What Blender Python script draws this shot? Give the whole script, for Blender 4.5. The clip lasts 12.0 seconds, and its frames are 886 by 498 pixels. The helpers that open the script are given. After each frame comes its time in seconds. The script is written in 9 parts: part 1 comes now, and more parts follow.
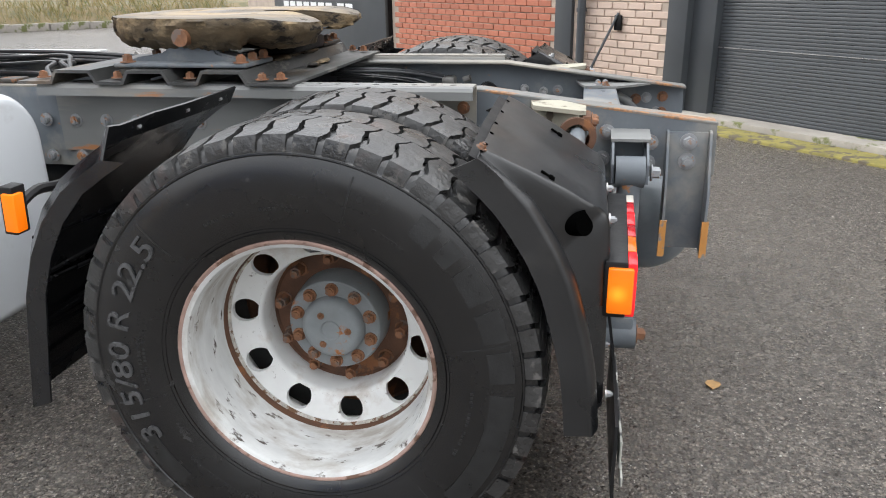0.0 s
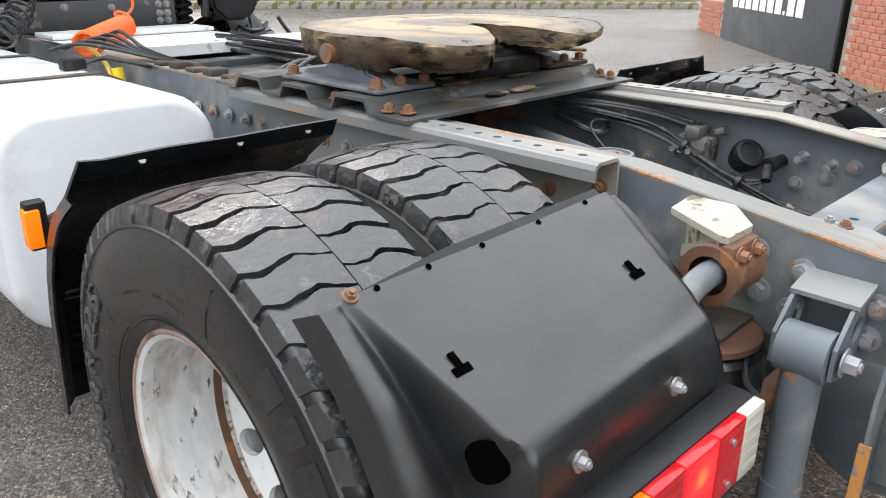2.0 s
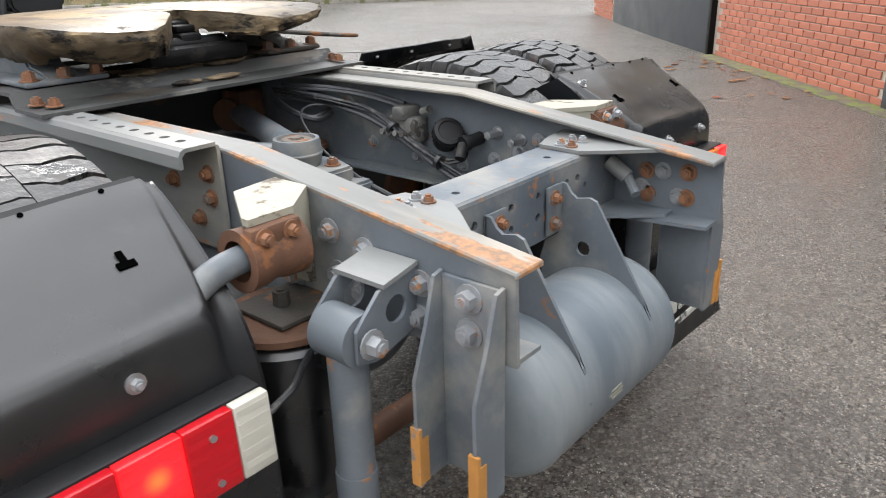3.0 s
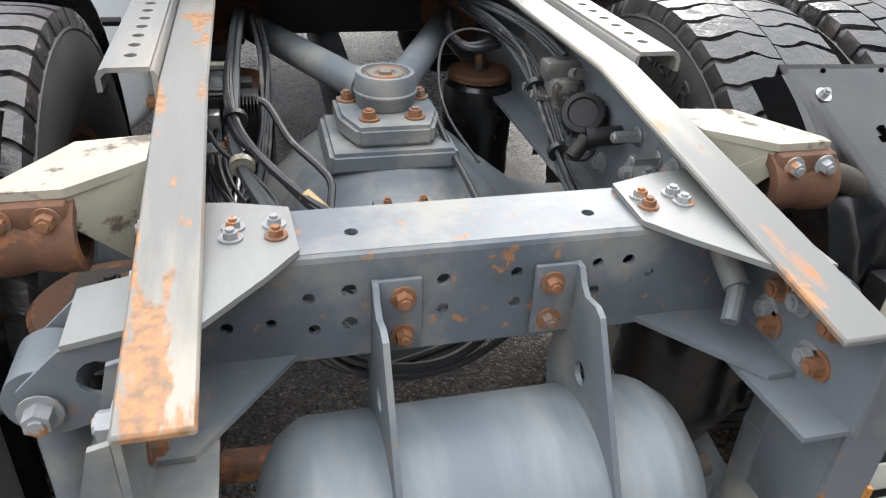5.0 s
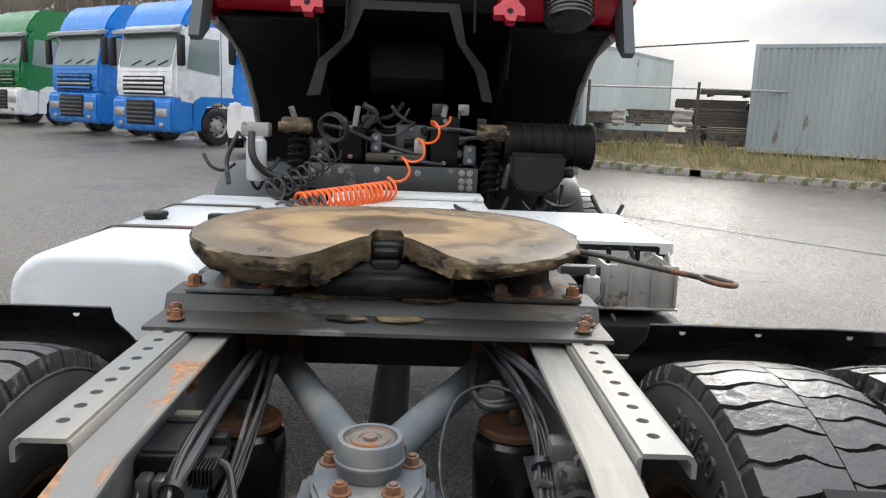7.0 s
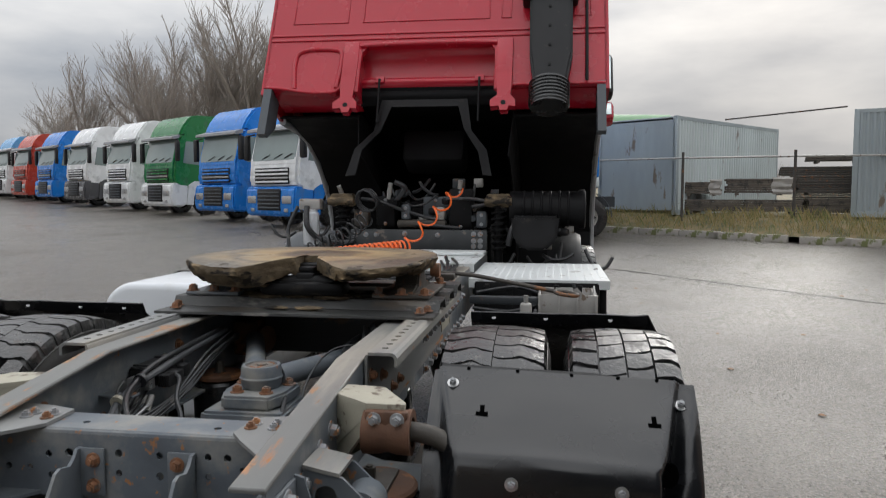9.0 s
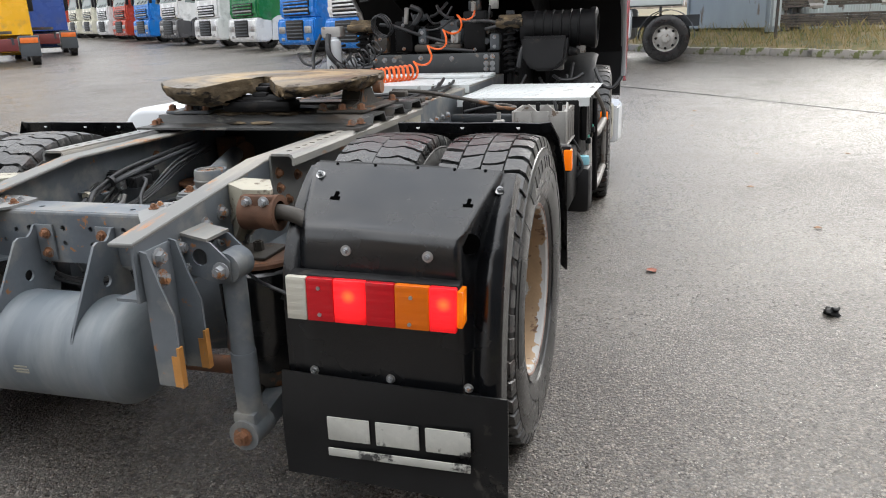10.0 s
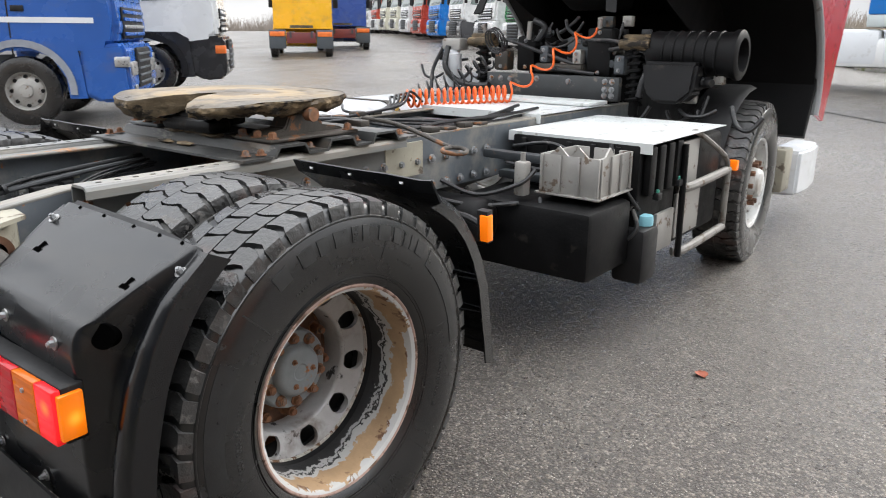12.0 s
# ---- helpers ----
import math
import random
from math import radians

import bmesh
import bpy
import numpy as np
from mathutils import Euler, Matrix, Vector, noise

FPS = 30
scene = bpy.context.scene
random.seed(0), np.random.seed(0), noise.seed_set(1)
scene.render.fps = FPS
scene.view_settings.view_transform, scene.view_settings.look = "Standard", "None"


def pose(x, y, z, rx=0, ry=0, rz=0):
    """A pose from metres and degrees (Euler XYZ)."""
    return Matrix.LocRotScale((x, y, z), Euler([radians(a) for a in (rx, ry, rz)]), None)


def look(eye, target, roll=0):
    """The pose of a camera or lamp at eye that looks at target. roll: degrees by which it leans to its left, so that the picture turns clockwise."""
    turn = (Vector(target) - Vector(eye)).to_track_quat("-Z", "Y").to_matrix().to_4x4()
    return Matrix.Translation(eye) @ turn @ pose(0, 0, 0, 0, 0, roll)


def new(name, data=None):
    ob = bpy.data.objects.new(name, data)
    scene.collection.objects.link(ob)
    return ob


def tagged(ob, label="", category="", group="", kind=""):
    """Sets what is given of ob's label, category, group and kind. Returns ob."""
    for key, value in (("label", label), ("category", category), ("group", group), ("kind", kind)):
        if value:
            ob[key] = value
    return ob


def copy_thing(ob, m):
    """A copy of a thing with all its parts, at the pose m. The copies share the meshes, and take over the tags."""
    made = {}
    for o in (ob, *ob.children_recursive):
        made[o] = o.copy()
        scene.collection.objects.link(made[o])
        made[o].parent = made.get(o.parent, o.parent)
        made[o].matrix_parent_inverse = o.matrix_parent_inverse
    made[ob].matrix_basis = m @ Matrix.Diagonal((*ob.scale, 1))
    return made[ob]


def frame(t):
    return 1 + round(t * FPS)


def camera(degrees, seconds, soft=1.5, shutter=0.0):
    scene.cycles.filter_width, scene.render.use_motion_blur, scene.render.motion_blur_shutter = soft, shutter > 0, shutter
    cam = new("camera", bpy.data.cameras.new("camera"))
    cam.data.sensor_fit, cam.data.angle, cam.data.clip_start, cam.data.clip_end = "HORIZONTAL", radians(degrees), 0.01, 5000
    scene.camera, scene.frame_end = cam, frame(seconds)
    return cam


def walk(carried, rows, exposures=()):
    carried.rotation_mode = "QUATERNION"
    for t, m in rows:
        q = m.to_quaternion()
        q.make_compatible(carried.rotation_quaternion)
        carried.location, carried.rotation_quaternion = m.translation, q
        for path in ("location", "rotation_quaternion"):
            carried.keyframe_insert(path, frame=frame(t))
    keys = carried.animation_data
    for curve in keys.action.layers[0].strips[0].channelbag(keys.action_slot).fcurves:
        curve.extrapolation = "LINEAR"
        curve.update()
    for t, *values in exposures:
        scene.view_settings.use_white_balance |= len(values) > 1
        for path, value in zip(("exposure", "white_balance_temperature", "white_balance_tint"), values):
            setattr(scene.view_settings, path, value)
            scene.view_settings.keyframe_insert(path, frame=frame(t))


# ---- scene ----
cam = camera(61.6, 12.0, soft=1.0, shutter=0.08)
PATH = [
    (0, (-2.602, -0.589, 1.327), (-0.757, -0.245, 0.638), -0.9),
    (0.5, (-2.411, -0.873, 1.347), (-0.641, -0.275, 0.633), -0.8),
    (1, (-2.19, -1.103, 1.342), (-0.595, -0.146, 0.608), -0.2),
    (1.5, (-1.956, -1.136, 1.37), (-0.552, 0.079, 0.627), 0.6),
    (2, (-1.697, -1.075, 1.399), (-0.38, 0.245, 0.675), 0.2),
    (2.5, (-1.449, -1.265, 1.359), (-0.078, 0.02, 0.674), -1.4),
    (3, (-1.198, -1.523, 1.352), (0.216, -0.316, 0.614), -1.6),
    (3.2, (-1.112, -1.575, 1.351), (0.295, -0.377, 0.586), -1.0),
    (4.8, (-0.327, -1.599, 1.398), (0.183, 0.047, 0.383), 2.2),
    (5, (-0.25, -1.478, 1.399), (0.19, 0.176, 0.365), 2.8),
    (5.5, (-0.139, -1.255, 1.418), (0.187, 0.431, 0.393), 3.5),
    (6, (-0.105, -1.188, 1.454), (0.139, 0.589, 0.569), 3.1),
    (6.5, (-0.076, -1.201, 1.475), (0.085, 0.675, 0.798), 2.6),
    (7, (0.078, -1.29, 1.501), (0.141, 0.678, 1.149), 2.3),
    (7.2, (0.154, -1.36, 1.528), (0.173, 0.628, 1.308), 2.4),
    (8.8, (0.814, -2.111, 1.497), (0.561, -0.127, 1.479), 0.4),
    (9, (0.9, -2.207, 1.453), (0.609, -0.233, 1.307), 0.1),
    (9.5, (1.198, -2.39, 1.42), (0.803, -0.481, 0.976), -0.5),
    (10, (1.614, -2.423, 1.412), (1.07, -0.588, 0.832), -2.1),
    (10.5, (1.916, -2.214, 1.409), (1.29, -0.42, 0.785), -2.8),
    (11, (2.176, -1.952, 1.43), (1.486, -0.172, 0.836), -2.1),
    (11.5, (2.436, -1.648, 1.472), (1.582, 0.074, 0.922), -0.6),
    (12, (2.568, -1.289, 1.46), (1.383, 0.222, 0.901), 0.5),
]
EXPOSURES = [(0.0, 1.06), (0.6, 1.32), (1.5, 1.30), (2.0, 1.26), (3.2, 1.15), (4.8, 1.25), (6.0, 1.2), (6.6, 0.98), (7.0, 0.76), (7.4, 0.35), (8.6, 0.0), (9.0, 0.1), (9.4, 0.4), (9.8, 0.75), (10.5, 0.95), (11.0, 0.95), (12.0, 1.05)]
walk(cam, [(t, look(eye, target, roll)) for t, eye, target, roll in PATH], EXPOSURES)

# ---- light ----
SUN_EL, SUN_ROT = radians(24), radians(16)
world = bpy.data.worlds.new("overcast")
scene.world = world
world.use_nodes = True
wn, wl = world.node_tree.nodes, world.node_tree.links
bg = wn["Background"]
sky = wn.new("ShaderNodeTexSky")
sky.sky_type, sky.sun_disc, sky.sun_elevation, sky.sun_rotation = "NISHITA", False, SUN_EL, SUN_ROT
sky.dust_density, sky.air_density = 4.0, 1.0
wtc = wn.new("ShaderNodeTexCoord")
wmap = wn.new("ShaderNodeMapping")
wmap.inputs["Scale"].default_value = (1.0, 1.0, 3.2)
wnoise = wn.new("ShaderNodeTexNoise")
wnoise.inputs["Scale"].default_value, wnoise.inputs["Detail"].default_value = 2.6, 7.0
wramp = wn.new("ShaderNodeValToRGB")
wramp.color_ramp.elements[0].position, wramp.color_ramp.elements[1].position = 0.36, 0.68
wramp.color_ramp.elements[0].color, wramp.color_ramp.elements[1].color = (4.5, 4.85, 5.4, 1), (9.6, 9.5, 9.4, 1)
wmix = wn.new("ShaderNodeMixRGB")
wmix.inputs["Fac"].default_value = 0.965
wl.new(wtc.outputs["Generated"], wmap.inputs["Vector"])
wl.new(wmap.outputs["Vector"], wnoise.inputs["Vector"])
wl.new(wnoise.outputs["Fac"], wramp.inputs["Fac"])
wl.new(sky.outputs["Color"], wmix.inputs["Color1"])
wl.new(wramp.outputs["Color"], wmix.inputs["Color2"])
wsep = wn.new("ShaderNodeSeparateXYZ")
wl.new(wtc.outputs["Generated"], wsep.inputs["Vector"])
wgrad = wn.new("ShaderNodeMapRange")
for _k, _v in (("From Min", 0.0), ("From Max", 1.0), ("To Min", 0.46), ("To Max", 1.98)):
    wgrad.inputs[_k].default_value = _v
wl.new(wsep.outputs["Z"], wgrad.inputs["Value"])
wmul = wn.new("ShaderNodeMixRGB")
wmul.blend_type = "MULTIPLY"
wmul.inputs["Fac"].default_value = 1.0
wl.new(wmix.outputs["Color"], wmul.inputs["Color1"])
wl.new(wgrad.outputs["Result"], wmul.inputs["Color2"])
wl.new(wmul.outputs["Color"], bg.inputs["Color"])
bg.inputs["Strength"].default_value = 0.12
sun = new("sun", bpy.data.lights.new("sun", "SUN"))
sun.data.energy, sun.data.angle, sun.data.color = 1.25, radians(32), (1.0, 0.97, 0.92)
sun.matrix_world = look((8.2, 26.0, 15.0), (0, 0, 0))


# ---- materials ----
def mat(name, base, rough=0.5, metal=0.0, var=0.18, scale=7.0, bump=0.08, bscale=90.0, stain=None, amount=0.0, sscale=9.0, stretch=(1, 1, 1),
        rvar=0.12, spec=0.5, rand=0.0, stain2=None, amount2=0.0, sscale2=3.0):
    """A painted, rubber or metal surface: a base colour that varies at two scales, fine relief, and stains with an outline of their own."""
    m = bpy.data.materials.new(name)
    m.use_nodes = True
    n, l = m.node_tree.nodes, m.node_tree.links
    b = n["Principled BSDF"]
    tc = n.new("ShaderNodeTexCoord")
    mp = n.new("ShaderNodeMapping")
    mp.inputs["Scale"].default_value = stretch
    l.new(tc.outputs["Object"], mp.inputs["Vector"])

    def tex(s, d=5.0, r=0.55):
        t = n.new("ShaderNodeTexNoise")
        t.inputs["Scale"].default_value, t.inputs["Detail"].default_value, t.inputs["Roughness"].default_value = s, d, r
        l.new(mp.outputs["Vector"], t.inputs["Vector"])
        return t

    def ramp(src, a, c, va=0.0, vc=1.0):
        r = n.new("ShaderNodeMapRange")
        for key, v in (("From Min", a), ("From Max", c), ("To Min", va), ("To Max", vc)):
            r.inputs[key].default_value = v
        l.new(src, r.inputs["Value"])
        return r.outputs["Result"]

    def mix(f, c1, c2, mode="MIX"):
        x = n.new("ShaderNodeMixRGB")
        x.blend_type = mode
        for key, v in (("Fac", f), ("Color1", c1), ("Color2", c2)):
            if hasattr(v, "is_linked"):
                l.new(v, x.inputs[key])
            else:
                x.inputs[key].default_value = v if key == "Fac" else (*v[:3], 1)
        return x.outputs["Color"]

    big, fine = tex(scale), tex(scale * 9, 4.0, 0.7)
    col = mix(ramp(big.outputs["Fac"], 0.3, 0.7), tuple(c * (1 - var) for c in base), tuple(min(1, c * (1 + var)) for c in base))
    col = mix(ramp(fine.outputs["Fac"], 0.25, 0.75, 0, 0.5), col, tuple(c * (1 - 0.6 * var) for c in base))
    if rand:
        oi = n.new("ShaderNodeObjectInfo")
        col = mix(ramp(oi.outputs["Random"], 0, 1, 0, rand), col, tuple(c * 0.35 for c in base))
    rg = ramp(big.outputs["Fac"], 0.3, 0.7, max(0.03, rough - rvar), min(1, rough + rvar))
    if stain:
        st = tex(sscale, 8.0, 0.62)
        f = ramp(st.outputs["Fac"], 0.665 - 0.5 * amount, 0.715 - 0.5 * amount)
        col = mix(f, col, stain)
        rm = n.new("ShaderNodeMath")
        rm.operation = "MAXIMUM"
        l.new(rg, rm.inputs[0])
        l.new(ramp(f, 0, 1, 0, 0.8), rm.inputs[1])
        rg = rm.outputs["Value"]
        if metal:
            l.new(ramp(f, 0, 1, metal, 0), b.inputs["Metallic"])
    if stain2:
        st2 = tex(sscale2, 8.0, 0.6)
        col = mix(ramp(st2.outputs["Fac"], 0.62 - 0.5 * amount2, 0.80 - 0.5 * amount2), col, stain2)
    l.new(col, b.inputs["Base Color"])
    l.new(rg, b.inputs["Roughness"])
    if not (stain and metal):
        b.inputs["Metallic"].default_value = metal
    b.inputs["Specular IOR Level"].default_value = spec
    if bump:
        bt = tex(bscale, 3.0, 0.6)
        bp = n.new("ShaderNodeBump")
        bp.inputs["Strength"].default_value, bp.inputs["Distance"].default_value = bump, 0.004
        l.new(bt.outputs["Fac"], bp.inputs["Height"])
        l.new(bp.outputs["Normal"], b.inputs["Normal"])
    return m


def glow(name, base, power, rough=0.15):
    m = bpy.data.materials.new(name)
    m.use_nodes = True
    b = m.node_tree.nodes["Principled BSDF"]
    b.inputs["Base Color"].default_value = (*base, 1)
    b.inputs["Roughness"].default_value = rough
    if power:
        b.inputs["Emission Color"].default_value, b.inputs["Emission Strength"].default_value = (*base, 1), power
    return m


def lit_lens(name, base, core, spot, power):
    """A coloured lens with a lamp behind it, brightest at the lamp."""
    m = glow(name, base, 0.0)
    n, l = m.node_tree.nodes, m.node_tree.links
    b = n["Principled BSDF"]
    tc, ds, r = n.new("ShaderNodeTexCoord"), n.new("ShaderNodeVectorMath"), n.new("ShaderNodeValToRGB")
    ds.operation = "DISTANCE"
    ds.inputs[1].default_value = spot
    l.new(tc.outputs["Object"], ds.inputs[0])
    l.new(ds.outputs["Value"], r.inputs["Fac"])
    e = r.color_ramp.elements
    e[0].position, e[0].color = 0.004, (*core, 1)
    e[1].position, e[1].color = 0.085, (*[0.16 * c for c in base], 1)
    for p, c in ((0.012, [0.5 * a + 0.6 * b2 for a, b2 in zip(core, base)]), (0.022, base)):
        e.new(p).color = (*c, 1)
    l.new(r.outputs["Color"], b.inputs["Emission Color"])
    b.inputs["Emission Strength"].default_value = power
    return m


def end_rust(m):
    """Adds ragged rust that gathers at the cut rear ends of the rails and in streaks on the left one."""
    n, l = m.node_tree.nodes, m.node_tree.links
    b = n["Principled BSDF"]
    old = b.inputs["Base Color"].links[0].from_socket
    tc, sp, wob, mp = (n.new("ShaderNode" + k) for k in ("TexCoord", "SeparateXYZ", "TexNoise", "Mapping"))
    mp.inputs["Scale"].default_value = (1, 0.22, 1)
    wob.inputs["Scale"].default_value, wob.inputs["Detail"].default_value, wob.inputs["Roughness"].default_value = 24.0, 7.0, 0.6
    l.new(tc.outputs["Object"], sp.inputs["Vector"])
    l.new(tc.outputs["Object"], mp.inputs["Vector"])
    l.new(mp.outputs["Vector"], wob.inputs["Vector"])

    def rng(src, a, c, va, vc):
        r = n.new("ShaderNodeMapRange")
        for key, v in (("From Min", a), ("From Max", c), ("To Min", va), ("To Max", vc)):
            r.inputs[key].default_value = v
        l.new(src, r.inputs["Value"])
        return r.outputs["Result"]

    def plus(p, q):
        x = n.new("ShaderNodeMath")
        x.operation = "ADD"
        l.new(p, x.inputs[0])
        l.new(q, x.inputs[1])
        return x.outputs["Value"]
    f = plus(wob.outputs["Fac"], rng(sp.outputs["Y"], -0.98, -0.82, 0.095, 0.0))
    f = plus(f, rng(sp.outputs["X"], -0.34, -0.30, 0.105, 0.0))
    x = n.new("ShaderNodeMixRGB")
    l.new(rng(f, 0.645, 0.70, 0.0, 0.9), x.inputs["Fac"])
    l.new(old, x.inputs["Color1"])
    tone, fine = n.new("ShaderNodeMixRGB"), n.new("ShaderNodeTexNoise")
    fine.inputs["Scale"].default_value, fine.inputs["Detail"].default_value = 70.0, 6.0
    l.new(tc.outputs["Object"], fine.inputs["Vector"])
    l.new(rng(fine.outputs["Fac"], 0.38, 0.62, 0.0, 1.0), tone.inputs["Fac"])
    tone.inputs["Color1"].default_value, tone.inputs["Color2"].default_value = (0.42, 0.19, 0.07, 1), (0.20, 0.115, 0.065, 1)
    l.new(tone.outputs["Color"], x.inputs["Color2"])
    l.new(x.outputs["Color"], b.inputs["Base Color"])
    return m


def worn_barrel():
    """Rim barrel with ochre rust outside, scraped silver paint and black further in."""
    m = mat("rim_ochre_rust", (0.40, 0.265, 0.15), 0.6, 0, 0.3, 9, 0.2, 90, (0.15, 0.08, 0.045), 0.20, 13)
    n, l = m.node_tree.nodes, m.node_tree.links
    b = n["Principled BSDF"]
    old = b.inputs["Base Color"].links[0].from_socket
    tc, sp, wob, add, r = (n.new("ShaderNode" + k) for k in ("TexCoord", "SeparateXYZ", "TexNoise", "Math", "ValToRGB"))
    wob.inputs["Scale"].default_value, wob.inputs["Detail"].default_value, wob.inputs["Roughness"].default_value = 11.0, 8.0, 0.65
    add.operation = "MULTIPLY_ADD"
    add.inputs[1].default_value = 0.16
    l.new(tc.outputs["Object"], sp.inputs["Vector"])
    l.new(tc.outputs["Object"], wob.inputs["Vector"])
    l.new(wob.outputs["Fac"], add.inputs[0])
    l.new(sp.outputs["X"], add.inputs[2])
    l.new(add.outputs["Value"], r.inputs["Fac"])
    r.color_ramp.interpolation = "CONSTANT"
    e = r.color_ramp.elements
    e[0].position, e[0].color = 0.0, (0.018, 0.018, 0.019, 1)
    e[1].position, e[1].color = 0.192, (0.50, 0.50, 0.49, 1)
    for p, c in ((0.085, (0.36, 0.36, 0.36, 1)), (0.095, (0.02, 0.02, 0.02, 1)), (0.105, (0.42, 0.42, 0.41, 1)), (0.122, (0.36, 0.235, 0.125, 1))):
        e.new(p).color = c
    pick = n.new("ShaderNodeValToRGB")
    pick.color_ramp.interpolation = "CONSTANT"
    pe = pick.color_ramp.elements
    pe[0].position, pe[0].color = 0.0, (1, 1, 1, 1)
    pe[1].position, pe[1].color = 0.192, (1, 1, 1, 1)
    pe.new(0.122).color = (0, 0, 0, 1)
    l.new(add.outputs["Value"], pick.inputs["Fac"])
    x = n.new("ShaderNodeMixRGB")
    l.new(pick.outputs["Color"], x.inputs["Fac"])
    l.new(old, x.inputs["Color1"])
    l.new(r.outputs["Color"], x.inputs["Color2"])
    l.new(x.outputs["Color"], b.inputs["Base Color"])
    return m


RUST = (0.36, 0.13, 0.035)
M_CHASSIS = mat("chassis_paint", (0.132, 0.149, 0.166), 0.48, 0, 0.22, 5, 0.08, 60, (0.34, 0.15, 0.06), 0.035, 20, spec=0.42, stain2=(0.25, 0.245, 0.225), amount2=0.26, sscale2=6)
# Tops, angles and gussets: a paler grey than the webs, with rust stains.
M_RAILTOP = mat("rail_paint_pale_stained", (0.20, 0.204, 0.20), 0.46, 0, 0.25, 4, 0.08, 70, (0.36, 0.155, 0.06), 0.07, 15, stretch=(1, 0.16, 1), stain2=(0.33, 0.30, 0.25), amount2=0.25, sscale2=5)
M_RAILFLANGE = end_rust(mat("rail_flange_pale_stained", (0.160, 0.161, 0.154), 0.48, 0, 0.25, 4, 0.08, 70, (0.36, 0.155, 0.06), 0.07, 11, stretch=(1, 0.12, 1), stain2=(0.33, 0.30, 0.25), amount2=0.32, sscale2=6))
M_CHASSIS_DARK = mat("chassis_dark", (0.035, 0.04, 0.045), 0.5, 0, 0.3, 6, 0.1, 60, (0.12, 0.08, 0.05), 0.12, 7)
M_RUST = mat("rusty_steel", (0.13, 0.062, 0.035), 0.75, 0, 0.4, 14, 0.3, 90, (0.24, 0.10, 0.04), 0.2, 12)
M_BOLT = mat("painted_bolt", (0.29, 0.30, 0.31), 0.42, 0.2, 0.25, 30, 0.1, 90, (0.34, 0.16, 0.07), 0.20, 25)
M_BOLT_RUST = mat("rusty_bolt", (0.23, 0.105, 0.052), 0.7, 0, 0.4, 40, 0.35, 120, (0.16, 0.12, 0.10), 0.25, 30)
M_RUBBER = mat("tyre_rubber", (0.0058, 0.0060, 0.0066), 0.27, 0, 0.3, 5, 0.05, 240, (0.020, 0.0195, 0.019), 0.04, 18, rvar=0.09, spec=0.85)
M_RUBBERDUST = mat("dusty_rubber", (0.052, 0.051, 0.049), 0.6, 0, 0.35, 8, 0.2, 120, (0.02, 0.02, 0.02), 0.16, 9)
M_TREAD = mat("tyre_tread", (0.034, 0.034, 0.034), 0.34, 0, 0.45, 9, 0.9, 46, (0.105, 0.100, 0.094), 0.17, 24, rvar=0.16, spec=0.75, stain2=(0.085, 0.045, 0.036), amount2=0.10, sscale2=5)
# Paler than the rubber: worn bands, and raised edges' highlights put into the colour.
M_LETTER = mat("tyre_letters", (0.021, 0.0215, 0.022), 0.36, 0, 0.3, 30, 0.15, 160)
M_RIMWHITE = mat("rim_white", (0.72, 0.73, 0.72), 0.35, 0, 0.08, 8, 0.05, 90, (0.12, 0.10, 0.09), 0.06, 24, stain2=(0.5, 0.45, 0.4), amount2=0.15, sscale2=9)
M_RIMBARREL = mat("rim_barrel_dirty_white", (0.66, 0.67, 0.66), 0.38, 0, 0.2, 7, 0.08, 90, (0.10, 0.085, 0.075), 0.13, 16, stretch=(3.0, 1, 1), stain2=(0.40, 0.37, 0.33), amount2=0.30, sscale2=6)
M_RIMSILVER = mat("rim_silver_worn", (0.46, 0.46, 0.46), 0.42, 0.2, 0.2, 8, 0.12, 90, (0.03, 0.028, 0.028), 0.13, 20, stain2=(0.20, 0.17, 0.15), amount2=0.2, sscale2=7)
M_RIMOCHRE = worn_barrel()
M_PLASTIC = mat("black_plastic", (0.0055, 0.006, 0.0072), 0.24, 0, 0.25, 5, 0.04, 140, rvar=0.14, spec=0.62)
# Left guard's copy of black_plastic, lightened for sky sheen, with paler smudges.
M_PLASTICSHEEN = mat("sky_sheen_black_plastic", (0.013, 0.0135, 0.0145), 0.32, 0, 0.3, 5, 0.05, 120, rvar=0.11, spec=0.75, stain2=(0.035, 0.034, 0.033), amount2=0.10, sscale2=6)
M_CROSS = mat("cross_member_paint", (0.122, 0.142, 0.164), 0.46, 0, 0.34, 5, 0.12, 50, (0.36, 0.16, 0.06), 0.10, 42, spec=0.42, stain2=(0.24, 0.235, 0.215), amount2=0.30, sscale2=5)
M_MATBLACK = mat("matt_black", (0.012, 0.012, 0.013), 0.5, 0, 0.3, 8, 0.15, 90, (0.04, 0.035, 0.03), 0.08, 9, spec=0.3)
M_FLAP = mat("rubber_flap", (0.0085, 0.009, 0.010), 0.36, 0, 0.25, 6, 0.1, 90, (0.035, 0.032, 0.028), 0.06, 9, spec=0.4)
M_FLAPPRINT = mat("flap_print", (0.52, 0.52, 0.48), 0.55, 0, 0.2, 8, 0.1, 90, (0.05, 0.05, 0.05), 0.24, 9)
M_GREASESIDE = mat("greasy_casting", (0.105, 0.078, 0.047), 0.6, 0, 0.5, 12, 1.0, 30, (0.018, 0.015, 0.012), 0.24, 8, stretch=(1, 1, 2.2), spec=0.3, stain2=(0.34, 0.25, 0.145), amount2=0.20, sscale2=10)
